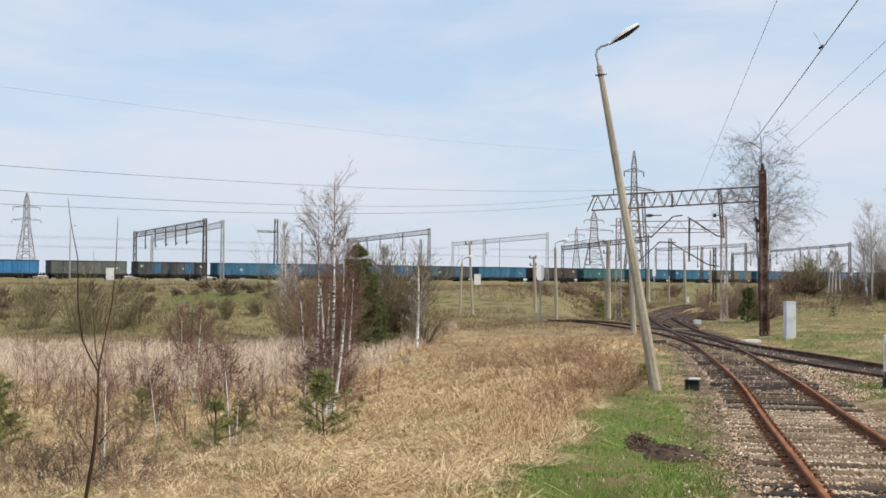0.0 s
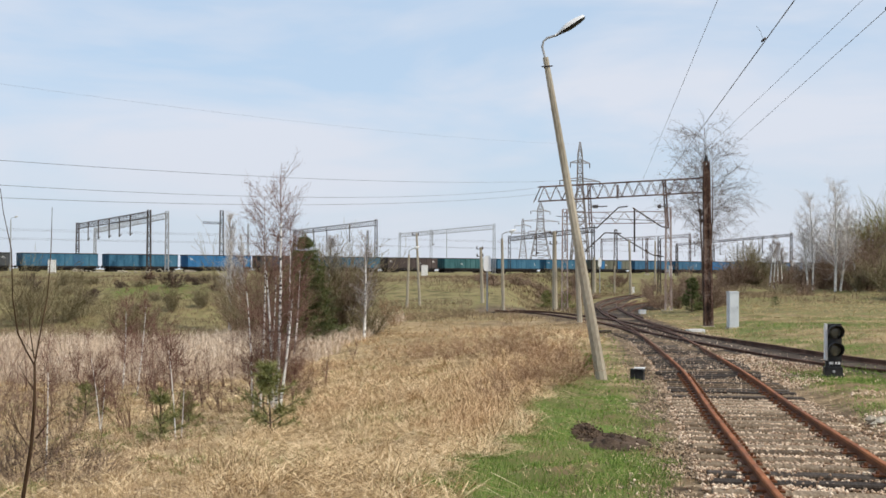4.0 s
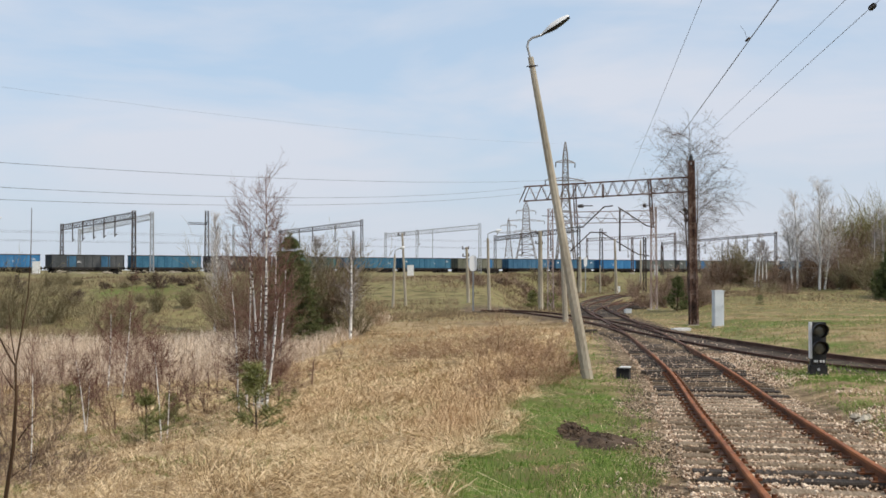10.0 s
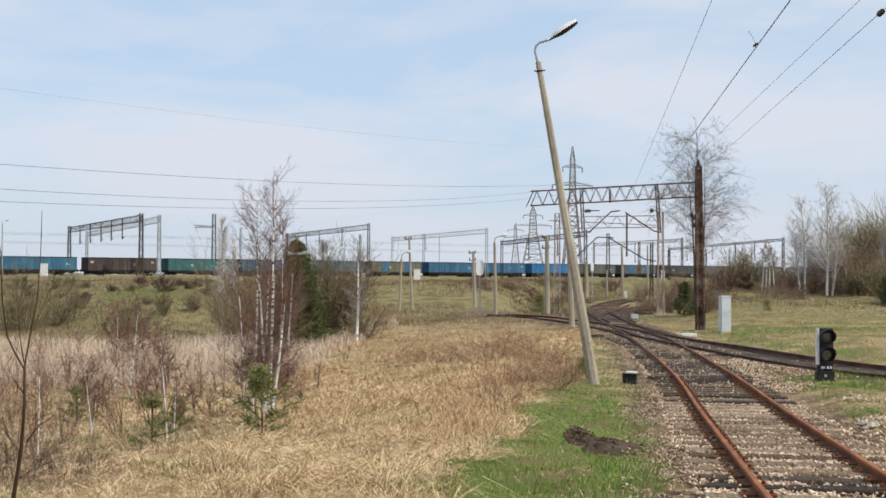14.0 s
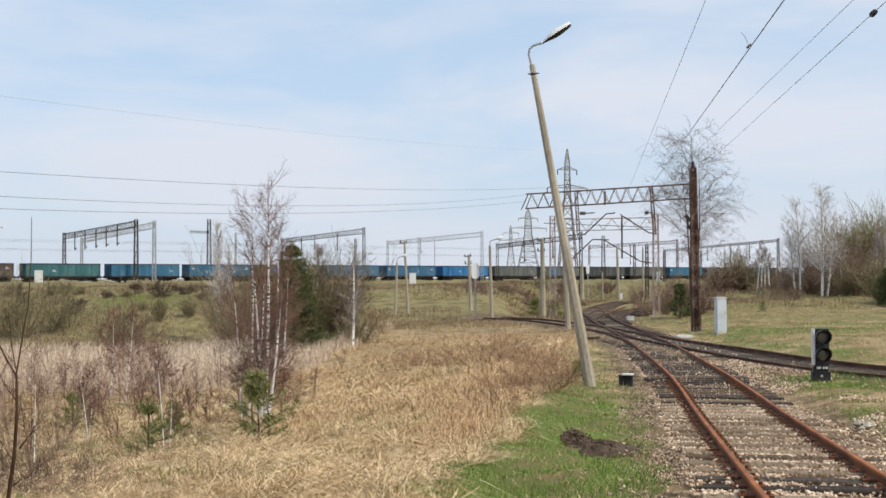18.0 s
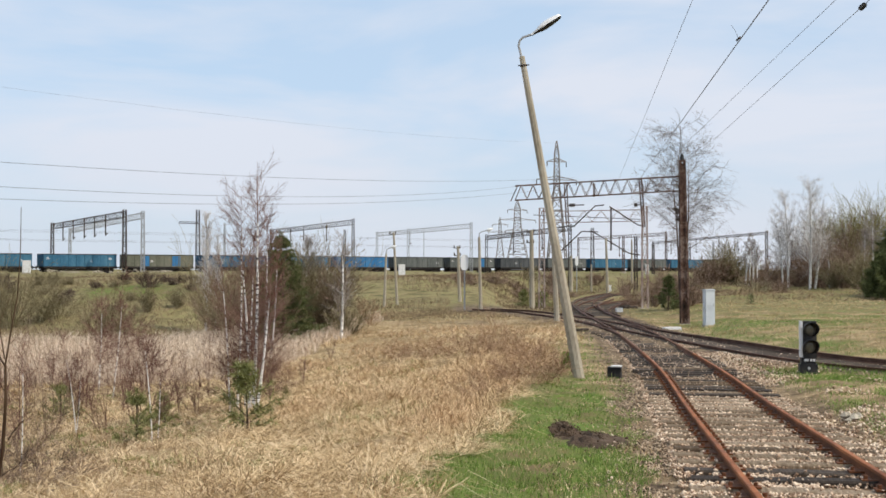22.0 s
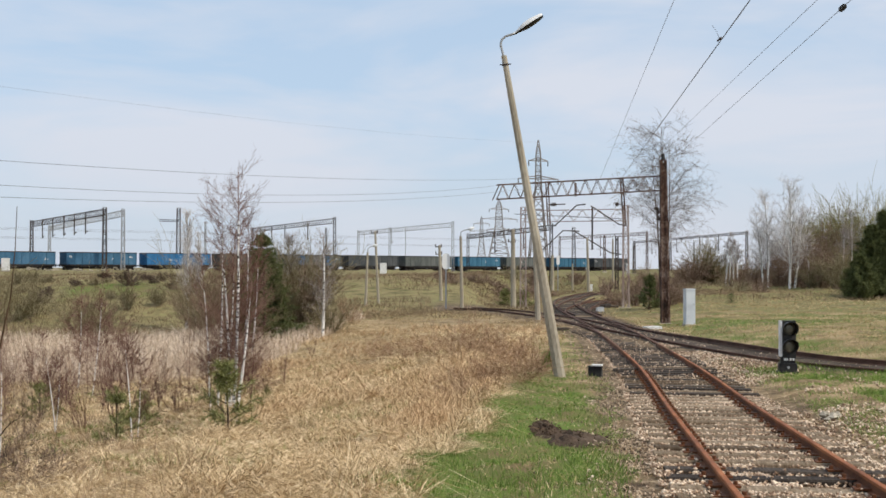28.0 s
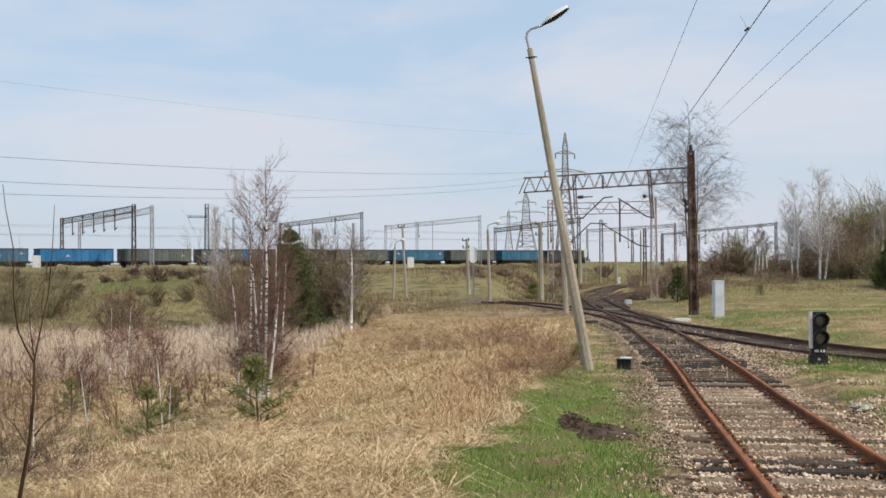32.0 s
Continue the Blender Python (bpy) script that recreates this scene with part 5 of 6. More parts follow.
def bush(x, y, h, w, label, mat, seed, stems=14, depth=2, split=2, droop=0.02, twig=0.008, wild=0.12, category="shrub", group="bare shrubs", name="bush", sink=0.05, r=None):
    rn = random.Random(seed)
    t = thing(name, pose(x, y, ground_z(x, y) - sink), label, category, group)
    segs = []
    for i in range(stems):
        a = rn.uniform(0, 2 * math.pi)
        out = rn.random() ** 0.7
        d = Vector((math.cos(a) * out * w / h * 0.9, math.sin(a) * out * w / h * 0.9, 1)).normalized()
        main = []
        limb(rn, main, Vector((math.cos(a) * out * w * 0.15, math.sin(a) * out * w * 0.15, 0)), d, h * rn.uniform(0.6, 1.05), twig * 1.6, depth, split, droop, wild, 0.4, 4, segs)
        if i < 8:
            part("stem", sticks("stem", [(p, q, max(u, twig * 0.5), max(v, twig * 0.4)) for p, q, u, v in main], mat), None, t)
        else:
            segs += main
    if segs:
        part("crown", sticks("crown", [(p, q, max(u, twig * 0.5), max(v, twig * 0.4)) for p, q, u, v in segs], mat), None, t)
    return t


def needles(r, out, p, d, length, size, count):
    """Needle sprays as slim triangles about a shoot."""
    for _ in range(count):
        c = p + d * length * r.random()
        s = (d * r.uniform(0.2, 1.0) + Vector((r.gauss(0, 0.7), r.gauss(0, 0.7), r.gauss(0, 0.7)))).normalized()
        w = s.cross(Vector((r.gauss(0, 1), r.gauss(0, 1), r.gauss(0, 1)))).normalized() * size * 0.055
        out.append((c - w, c + w, c + s * size))


def triangles(name, tris, mat):
    v = np.array([[*a, *b, *c] for a, b, c in tris]).reshape(-1, 3)
    return raw_mesh(name, v, np.arange(len(v)), np.full(len(tris), 3), mat)


def conifer(name, x, y, h, w, label, mat, seed, whorls=9, per=6, size=0.10, density=34, up=0.25, category="tree", group="", start=0.08, thin=1.0, taper=0.75):
    r = random.Random(seed)
    t = thing(name, pose(x, y, ground_z(x, y) - 0.05), label, category, group)
    m = Mesh()
    pts = stem_line(r, h, (r.uniform(-0.05, 0.05) * h, 0), h * 0.01)
    m.tube(pts, [h * 0.014 * (1 - 0.9 * i / 10) + 0.004 for i in range(11)], 6)
    part("trunk", m, bark, t)
    tris, segs = [], []
    for i in range(whorls):
        f = start + (0.97 - start) * (i + r.uniform(-0.3, 0.3)) / whorls
        f = min(0.97, max(start, f))
        k = min(9, int(f * 10))
        p = pts[k].lerp(pts[k + 1], f * 10 - k)
        ln = w / 2 * ((1 - f) ** taper * 1.05 + 0.08) * r.uniform(0.75, 1.15)
        for j in range(per):
            if r.random() > thin:
                continue
            a = 2 * math.pi * (j + r.random() * 0.8) / per
            d = Vector((math.cos(a), math.sin(a), up + 0.5 * f + r.uniform(-0.15, 0.15))).normalized()
            L = ln * r.uniform(0.7, 1.15)
            segs.append((p, p + d * L, 0.008 + L * 0.008, 0.004))
            needles(r, tris, p + d * L * 0.2, d, L * 0.8, size, density)
            for _ in range(3):
                q = p + d * L * r.uniform(0.3, 0.9)
                e = bend(r, d, 0.45)
                needles(r, tris, q, e, L * 0.35, size, density // 3)
    needles(r, tris, pts[9], Vector((0, 0, 1)), h * 0.1, size, density)
    part("branchwork", sticks("branchwork", segs, bark), None, t)
    part("foliage", triangles("foliage", tris, mat), None, t, "green needle sprays")
    return t


# the birch clump in the meadow
bare_tree("birch", -3.64, 24.0, 5.1, [(0.0, 0.08, 1.0), (0.10, 0.34, 0.62), (-0.10, -0.22, 0.76)], "slender white-barked birch with bare purplish twigs", birch_bark, birch_twig, 11, 0.046, (0.24, 1.0), 0.24, 50, 2, 2, -0.05, 0.95,
          twig=0.0036, spread=0.42, wild=0.06, group="birches of the meadow")
bare_tree("birch", -4.2, 25.5, 4.75, [(0.0, 0.07, 1.0), (-0.16, -0.2, 0.7), (0.13, 0.2, 0.8)], "multi-stemmed white birch with bare twigs", birch_bark, birch_twig, 12, 0.031, (0.24, 1.0), 0.25, 38, 2, 2, -0.05, 0.95,
          twig=0.0036, spread=0.42, wild=0.06, group="birches of the meadow")
bare_tree("birch", -7.13, 50.06, 6.2, [(0.0, 0.15, 1.0), (0.35, 0.3, 0.8)], "thin white birch behind the clump", birch_bark, birch_twig, 13, 0.05, (0.2, 1.0), 0.24, 30, 2, 2, -0.05, 1.1, twig=0.006, spread=0.4, wild=0.06,
          group="birches of the meadow")
for i, (px, h) in enumerate([((-4.02, 24.7), 1.75), ((-3.6, 24.15), 1.9), ((-3.34, 24.3), 1.55), ((-4.35, 25.2), 1.6)]):
    bare_tree("bush", *px, h, [(0.0, 0.08, 1.0), (0.08, -0.16, 0.85)], "spreading dark reddish shrub under the birches", red_bark, birch_twig, 21 + i, 0.011, (0.28, 1.0), 0.5, 20, 2, 2, -0.05, 0.4, 0.08, twig=0.0044,
              category="shrub", group="bare shrubs")
conifer("pine_sapling", -3.0, 19.3, 1.2, 1.2, "small green pine sapling in dry grass", pine_needle, 31, 8, 4, 0.15, 42, 0.42, group="pine saplings", thin=0.85)
conifer("pine_sapling", -3.38, 27.62, 0.34, 0.28, "tiny green pine seedling in dry grass", pine_needle, 32, 4, 4, 0.08, 26, 0.5, group="pine saplings")
conifer("pine_sapling", -5.02, 19.99, 1.0, 0.9, "thin pine sapling among dry grass", pine_needle, 33, 6, 5, 0.10, 60, 0.3, group="pine saplings", thin=0.7)
conifer("pine_sapling", -5.05, 22.26, 0.75, 0.85, "thin pine sapling beside a young birch", pine_needle, 34, 5, 5, 0.10, 60, 0.3, group="pine saplings", thin=0.7)
conifer("pine_sapling", -9.8, 31.01, 1.15, 1.2, "dull pine sapling among bare shrubs", pine_needle, 35, 6, 5, 0.12, 54, 0.3, group="pine saplings", thin=0.8)
conifer("pine_sapling", -11.68, 25.7, 2.2, 1.9, "dark green young pine in dry grass", pine_needle, 36, 9, 6, 0.17, 100, 0.35, group="pine saplings")
conifer("pine_sapling", 3.69, 30.76, 0.42, 0.6, "small green tuft beside the leaning post", grass, 37, 4, 6, 0.12, 30, 0.6, group="", category="weed")

# saplings of the near meadow
def near_sapling():
    """A thin forked sapling close to the camera, whose long shoots sway in the wind."""
    base = Vector((-1.78, 4.6, ground_z(-1.78, 4.6) - 0.05))
    t = thing("sapling", Matrix.Translation(base), "thin dark brown bare sapling swaying in the wind", "tree", "bare saplings")
    r = random.Random(41)
    stem = [base, Vector((-1.73, 4.53, 0.75)), Vector((-1.65, 4.5, 1.33)), Vector((-1.62, 4.5, 1.52)), Vector((-1.607, 4.5, 1.70)), Vector((-1.608, 4.5, 1.84))]
    m = Mesh()
    m.tube([p - base for p in stem], [0.0125, 0.011, 0.0085, 0.0072, 0.006, 0.005], 7)
    part("trunk", m, sapling_bark, t, smooth=True)
    shoots = [([(-1.607, 4.5, 1.83), (-1.647, 4.5, 1.90), (-1.672, 4.49, 1.96), (-1.684, 4.47, 2.10), (-1.685, 4.46, 2.28), (-1.714, 4.45, 2.43), (-1.726, 4.45, 2.52)], 0.0038),
              ([(-1.608, 4.5, 1.84), (-1.581, 4.5, 1.99), (-1.566, 4.52, 2.10), (-1.560, 4.54, 2.28), (-1.559, 4.55, 2.45)], 0.0038),
              ([(-1.610, 4.5, 1.86), (-1.622, 4.49, 1.96), (-1.627, 4.48, 2.08)], 0.003), ([(-1.600, 4.5, 1.55), (-1.562, 4.48, 1.596), (-1.525, 4.47, 1.632)], 0.003),
              ([(-1.625, 4.5, 1.41), (-1.597, 4.5, 1.431), (-1.566, 4.5, 1.445)], 0.0025), ([(-1.612, 4.5, 1.74), (-1.644, 4.5, 1.786), (-1.673, 4.5, 1.841)], 0.0028),
              ([(-1.622, 4.5, 1.50), (-1.66, 4.5, 1.56), (-1.70, 4.5, 1.62)], 0.0024)]
    segs = []
    for pts, rad in shoots:
        pts = [Vector(p) - base for p in pts]
        m = Mesh()
        m.tube(pts, [rad * (1 - 0.7 * i / (len(pts) - 1)) for i in range(len(pts))], 6)
        part("shoot", m, sapling_bark, t)
        for a, b in zip(pts, pts[1:]):
            if a.z + base.z > 2.05:
                continue
            d = ((b - a).normalized() + Vector((r.gauss(0, 0.45), r.gauss(0, 0.4), r.gauss(0, 0.15)))).normalized()
            limb(r, segs, a.lerp(b, r.random()), d, r.uniform(0.06, 0.15), 0.0015, 0, 1, -0.03, 0.10, 0.4, 3)
    segs = [(a, b, max(p, 0.001), max(q, 0.0007)) for a, b, p, q in segs]
    part("crown", sticks("crown", segs, sapling_bark), None, t, "fine bare twigs")
    return t


SAPLING = near_sapling()
SAPLING_AT = SAPLING.matrix_basis.copy()
bare_tree("sapling", -5.52, 15.73, 1.99, [(0.0, 0.05, 1.0)], "pale thin birch sapling", birch_bark, birch_twig, 42, 0.011, (0.3, 1.0), 0.3, 12, 1, 2, -0.03, 1.2, twig=0.005, group="bare saplings")
bare_tree("birch_sapling", -4.92, 20.72, 2.1, [(0.0, -0.18, 1.0), (0.05, 0.05, 0.7)], "young white birch sapling with bare twigs", birch_bark, birch_twig, 43, 0.015, (0.15, 1.0), 0.34, 16, 2, 2, -0.02, 1.1, twig=0.006,
          group="bare saplings")
bare_tree("birch_sapling", -7.64, 25.3, 2.16, [(0.0, -0.3, 1.0), (-0.1, 0.1, 0.75)], "young leaning birch sapling with bare twigs", birch_bark, birch_twig, 44, 0.016, (0.15, 1.0), 0.34, 16, 2, 2, -0.02, 1.1, twig=0.007,
          group="bare saplings")
bare_tree("birch_sapling", -11.58, 40.84, 3.42, [(0.0, 0.1, 1.0)], "thin crooked birch sapling", birch_bark, birch_twig, 45, 0.025, (0.2, 1.0), 0.30, 20, 2, 2, 0, 1.1, twig=0.010, group="bare saplings")
bare_tree("birch_sapling", -10.37, 38.16, 3.83, [(0.0, 0.35, 1.0)], "thin curved birch sapling", birch_bark, birch_twig, 46, 0.024, (0.25, 1.0), 0.28, 20, 2, 2, 0, 1.1, twig=0.010, group="bare saplings")
for i, (px, w, h, st) in enumerate([((-8.81, 26.86), 1.3, 1.9, 12), ((-6.95, 25.09), 1.1, 1.7, 10), ((-6.27, 25.3), 1.2, 2.0, 12), ((-9.31, 25.7), 1.4, 1.9, 12), ((-11.15, 36.09), 1.6, 2.0, 14), ((-9.39, 36.09), 1.6, 2.0, 14),
                                    ((-8.14, 36.81), 1.8, 1.6, 12), ((-12, 30.64), 1.5, 1.9, 12), ((-5.16, 26.22), 1.0, 1.0, 8), ((-13.98, 41.33), 1.8, 2.2, 12), ((-14.84, 36.09), 1.8, 2.2, 12), ((-10.23, 43.36), 2.0, 1.9, 12)]):
    bush(*px, h, w, "thin reddish-brown bare shrub in the meadow", birch_twig if i % 3 else brown_twig, 60 + i, 4 + st // 3, 2, 2, -0.02, 0.005 + 0.002 * (i > 3))

rw = random.Random(77)
for i, px in enumerate([(-14.47, 39.4), (-11.69, 33.85), (-13.37, 41.33), (-9.76, 33.18), (-7.86, 29.67), (-8.33, 34.26), (-8.4, 40.19), (-6.84, 36.09), (-5.63, 26.33), (-12.18, 32.53), (-15.82, 39.4), (-14, 32.53), (-11.18, 43.36), (-8.3, 23.54), (-3.51, 32.14), (-3.98, 46.96)]):
    bare_tree("sapling", *px, rw.uniform(1.3, 2.5) * (1 if i < 14 else 0.6), [(0.0, rw.uniform(-0.25, 0.25), 1.0), (0.06, rw.uniform(-0.3, 0.3), 0.7)], "thin reddish bare sapling among dry grass", red_bark, birch_twig, 400 + i, 0.011,
              (0.12, 1.0), 0.3, 16, 1, 2, -0.03, 1.2, 0.14, twig=0.0052, group="bare saplings")

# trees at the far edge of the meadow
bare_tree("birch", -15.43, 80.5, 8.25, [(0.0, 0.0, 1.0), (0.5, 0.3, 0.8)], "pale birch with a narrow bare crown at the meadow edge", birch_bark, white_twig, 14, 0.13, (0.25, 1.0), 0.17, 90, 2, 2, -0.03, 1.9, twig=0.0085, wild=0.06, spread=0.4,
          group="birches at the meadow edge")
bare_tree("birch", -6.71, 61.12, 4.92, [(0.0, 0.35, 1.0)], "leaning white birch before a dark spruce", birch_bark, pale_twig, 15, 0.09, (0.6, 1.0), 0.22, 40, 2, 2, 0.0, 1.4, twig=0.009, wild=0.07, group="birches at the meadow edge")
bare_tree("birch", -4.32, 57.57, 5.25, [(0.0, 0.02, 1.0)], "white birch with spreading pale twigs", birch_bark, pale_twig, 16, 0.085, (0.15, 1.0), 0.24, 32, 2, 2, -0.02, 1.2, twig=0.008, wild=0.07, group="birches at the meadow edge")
conifer("spruce", -7.2, 57.57, 5.45, 3.5, "dense dark green spruce at the meadow edge", spruce_needle, 51, 22, 8, 0.21, 84, 0.05, group="", start=0.03, taper=0.85)
conifer("spruce", -6.71, 57.8, 2.9, 2.0, "low dark spruce beside a taller one", spruce_needle, 52, 11, 7, 0.22, 80, 0.05, group="", start=0.04, taper=0.95)
for i, (px, h, w) in enumerate([((-11.14, 63.61), 4.6, 3.4), ((-11.1, 69.17), 3.0, 2.6), ((-5.9, 61.12), 4.0, 2.6), ((-5.4, 61.12), 3.2, 1.8), ((-14.6, 79.86), 2.6, 2.2), ((-9.23, 64.38), 2.6, 2.0), ((-6.17, 61.36), 3.6, 2.4),
                                ((-13.7, 76.43), 3.2, 2.6), ((-4.03, 59.44), 1.8, 2.0)]):
    bush(*px, h, w, "tall reddish-brown bare thicket at the meadow edge", brown_twig if i % 2 else olive_twig, 80 + i, 38 if i in (2, 3, 6) else 24, 2, 2, 0.0, 0.016, group="bare thickets")
# shrubs on the bank
rb = random.Random(5)
for i in range(26):
    X, Y = rb.uniform(-44, -12), rb.uniform(88, 104)
    bush(X, Y, rb.uniform(0.6, 1.5), rb.uniform(1.0, 2.0), "olive-brown budding shrub on the bank", olive_twig if i % 3 else bark, 100 + i, 24, 2, 2, 0.0, 0.018, group="bank shrubs", category="shrub")
for i, (px, h, w) in enumerate([((-29.84, 82.78), 4.2, 3.6), ((-31.35, 84.12), 3.6, 3.4), ((-28.64, 85.81), 2.4, 3.2), ((-20.17, 71.42), 3.0, 2.8), ((-27.71, 86.85), 2.4, 3.4), ((-19.41, 73.15), 2.0, 2.2), ((-35.34, 85.81), 3.2, 3.6)]):
    bush(*px, h, w, "wide olive-brown budding shrub below the bank", olive_twig, 150 + i, 22, 2, 2, 0.0, 0.016, group="bank shrubs")
for i, (px, h, w) in enumerate([((-3.19, 64.12), 1.5, 1.5), ((-4.62, 79.54), 1.1, 1.4), ((-0.46, 39.08), 0.9, 1.9), ((0.29, 37.71), 0.85, 1.8), ((1.18, 36.52), 1.3, 1.8), ((1.83, 35.37), 1.4, 1.6), ((2.53, 35.51), 0.9, 1.6), ((-1.28, 41), 0.8, 1.6),
                                ((2.43, 26.12), 0.9, 1.2), ((1.86, 26.12), 0.8, 1.2), ((3.23, 29.32), 0.8, 1.0), ((1.04, 22.26), 0.6, 1.0), ((2.85, 33.18), 1.0, 1.3), ((1.54, 26.12), 0.7, 1.1)]):
    bush(*px, h, w, "low tangle of dry brown bramble stems", bramble, 170 + i, 15, 2, 2, 0.03, 0.0065, 0.2, group="bramble tangles")
for i, (px, h, w) in enumerate([((-5.66, 15.24), 0.7, 0.9), ((-4.68, 13.95), 0.6, 0.8), ((-6.88, 17.17), 0.8, 1.0), ((-7, 20.15), 0.9, 0.9), ((-5.02, 15.79), 0.5, 0.7), ((-8.17, 19.2), 0.9, 1.1)]):
    bush(*px, h, w, "tangle of brown dead stems in the near meadow", brown_twig if i % 2 else bark, 340 + i, 16, 2, 2, 0.03, 0.0045, 0.2, group="bramble tangles")
bush(3.7, 29.67, 0.75, 0.35, "dark dead stick leaning by the lamp post", bark, 195, 2, 1, 1, 0.0, 0.012)

for i, (px, h, w) in enumerate([((-25.6, 105), 0.75, 1.2), ((-23.4, 104), 0.6, 1.0), ((-27.4, 104.5), 0.6, 1.0), ((-32.2, 104), 0.7, 1.0), ((-21.2, 105.5), 0.7, 1.1), ((-30.0, 97), 0.6, 0.8), ((-40.0, 96), 2.0, 1.8), ((-39.2, 98), 1.5, 1.5),
                                ((-28.6, 100), 0.6, 0.8), ((-24.0, 93.5), 0.6, 0.8), ((-33.8, 92), 0.8, 0.9), ((-22.2, 101), 0.5, 0.7), ((-26.5, 102), 0.5, 0.8), ((-35.5, 99), 0.6, 0.8), ((-20.0, 98), 0.6, 0.8)]):
    bush(*px, h, w, "dark dense low shrub on the green bank", bark if i % 3 else olive_twig, 520 + i, 34, 2, 2, 0.02, 0.016, 0.2, group="bank shrubs")

# trees past the points, right of the tracks
bare_tree("willow_tree", 15.75, 71.13, 12.0, [(0.0, -0.2, 0.95), (-0.2, -0.6, 0.78), (0.0, 0.3, 0.84)], "big bare tree with a round crown of grey-brown twigs", bark, willow_twig, 27, 0.085, (0.36, 1.0), 0.36, 34, 2, 2, 0.09, 0.75, 0.11,
          0.6, twig=0.0118)
conifer("spruce", 15.3, 73.73, 2.3, 1.7, "small dark spruce beside the gantry mast", spruce_needle, 53, 10, 6, 0.2, 70, 0.25, start=0.06, thin=0.75)
conifer("spruce", 6.95, 84.79, 1.35, 1.3, "small green spruce beside a concrete pole", pine_needle, 54, 7, 6, 0.16, 50, 0.2, group="small spruces")
conifer("spruce", 8.31, 83.45, 1.35, 1.5, "small open spruce beside a concrete pole", pine_needle, 55, 7, 5, 0.16, 44, 0.3, group="small spruces")
conifer("spruce", 23.2, 83.12, 0.9, 0.9, "tiny dull spruce in straw grass", spruce_needle, 56, 5, 5, 0.14, 16, 0.3, group="small spruces")
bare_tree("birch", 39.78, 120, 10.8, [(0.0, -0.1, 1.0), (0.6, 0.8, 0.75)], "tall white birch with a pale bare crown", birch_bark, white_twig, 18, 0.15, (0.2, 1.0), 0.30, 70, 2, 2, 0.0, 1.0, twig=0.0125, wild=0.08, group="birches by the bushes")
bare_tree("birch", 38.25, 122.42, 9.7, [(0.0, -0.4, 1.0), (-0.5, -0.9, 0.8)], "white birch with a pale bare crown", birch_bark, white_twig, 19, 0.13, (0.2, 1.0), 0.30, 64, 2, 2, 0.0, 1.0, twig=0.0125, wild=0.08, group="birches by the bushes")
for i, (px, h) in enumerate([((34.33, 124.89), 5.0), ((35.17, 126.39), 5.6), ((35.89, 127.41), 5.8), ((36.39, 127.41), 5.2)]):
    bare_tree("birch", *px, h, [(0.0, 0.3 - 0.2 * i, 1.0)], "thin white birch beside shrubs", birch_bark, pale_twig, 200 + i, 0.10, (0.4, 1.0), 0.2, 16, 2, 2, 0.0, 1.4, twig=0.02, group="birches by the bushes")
for i, (px, h, w, mt) in enumerate([((45.6, 130.49), 6.0, 3.4, bud_twig), ((45.07, 128.94), 6.2, 4.2, brown_twig), ((47.91, 131.54), 6.6, 4.4, bud_twig), ((49.84, 131.54), 7.4, 4.4, bud_twig), ((51.76, 131.54), 8.2, 4.6, bud_twig),
                                    ((53.69, 131.54), 8.4, 4.6, bud_twig), ((34.19, 133.13), 3.6, 3.6, olive_twig), ((35.49, 133.13), 3.9, 3.6, olive_twig), ((32.5, 131.54), 2.8, 3.4, brown_twig), ((39.56, 131.54), 3.0, 3.6, brown_twig),
                                    ((41.3, 128.94), 4.4, 4.0, brown_twig), ((41.93, 123.4), 4.4, 3.8, brown_twig), ((31.34, 132.07), 2.2, 3.0, brown_twig), ((43.12, 120), 4.2, 4.4, brown_twig), ((43.46, 116.23), 3.6, 4.0, olive_twig)]):
    bush(*px, h, w, "tall bare thicket with budding twigs", mt, 220 + i, 54 if px[0] > 44 else 36, 2, 2, 0.0, 0.026, group="thickets by the siding")
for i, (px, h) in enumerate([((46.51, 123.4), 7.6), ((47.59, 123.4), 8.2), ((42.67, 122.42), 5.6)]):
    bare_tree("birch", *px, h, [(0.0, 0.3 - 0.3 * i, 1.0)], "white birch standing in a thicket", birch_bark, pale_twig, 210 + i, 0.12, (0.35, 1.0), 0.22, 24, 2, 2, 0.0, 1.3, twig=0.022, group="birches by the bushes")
conifer("pine", 42.31, 103.94, 6.6, 4.4, "broad dark green pine behind the signal", fir_needle, 57, 18, 9, 0.42, 110, 0.2, start=0.03)
conifer("pine", 39.82, 101.48, 3.8, 3.2, "low dark green pine in the bushes", fir_needle, 58, 13, 8, 0.40, 90, 0.2, start=0.03)
conifer("pine", 43.43, 103.94, 8.0, 4.6, "broad dark green pine in the bushes", fir_needle, 59, 18, 9, 0.42, 110, 0.2, start=0.03)
# low brown scrub over the rise behind the points
for i in range(44):
    X, Y = rb.uniform(10, 62), 0
    Y = rb.uniform(128, 156) if X < 27 else rb.uniform(104, 146)
    if abs(X - track_x(Y)) < 3.0 or X / Y > 0.42:
        continue
    bush(X, Y, rb.uniform(0.9, 2.3), rb.uniform(2.0, 4.0), "low reddish-brown bare scrub", brown_twig if i % 3 else olive_twig, 260 + i, 20, 2, 2, 0.0, 0.024, group="scrub on the rise")
for i in range(30):
    X = rb.uniform(3, 24)
    Y = rb.uniform(100, 112) + 1.6 * max(0, X - 6)
    if abs(X - track_x(Y)) < 3.0:
        continue
    bush(X, Y, rb.uniform(0.5, 1.1), rb.uniform(1.6, 3.2), "low reddish-brown bare scrub", brown_twig, 360 + i, 20, 2, 2, 0.0, 0.02, group="scrub on the rise")
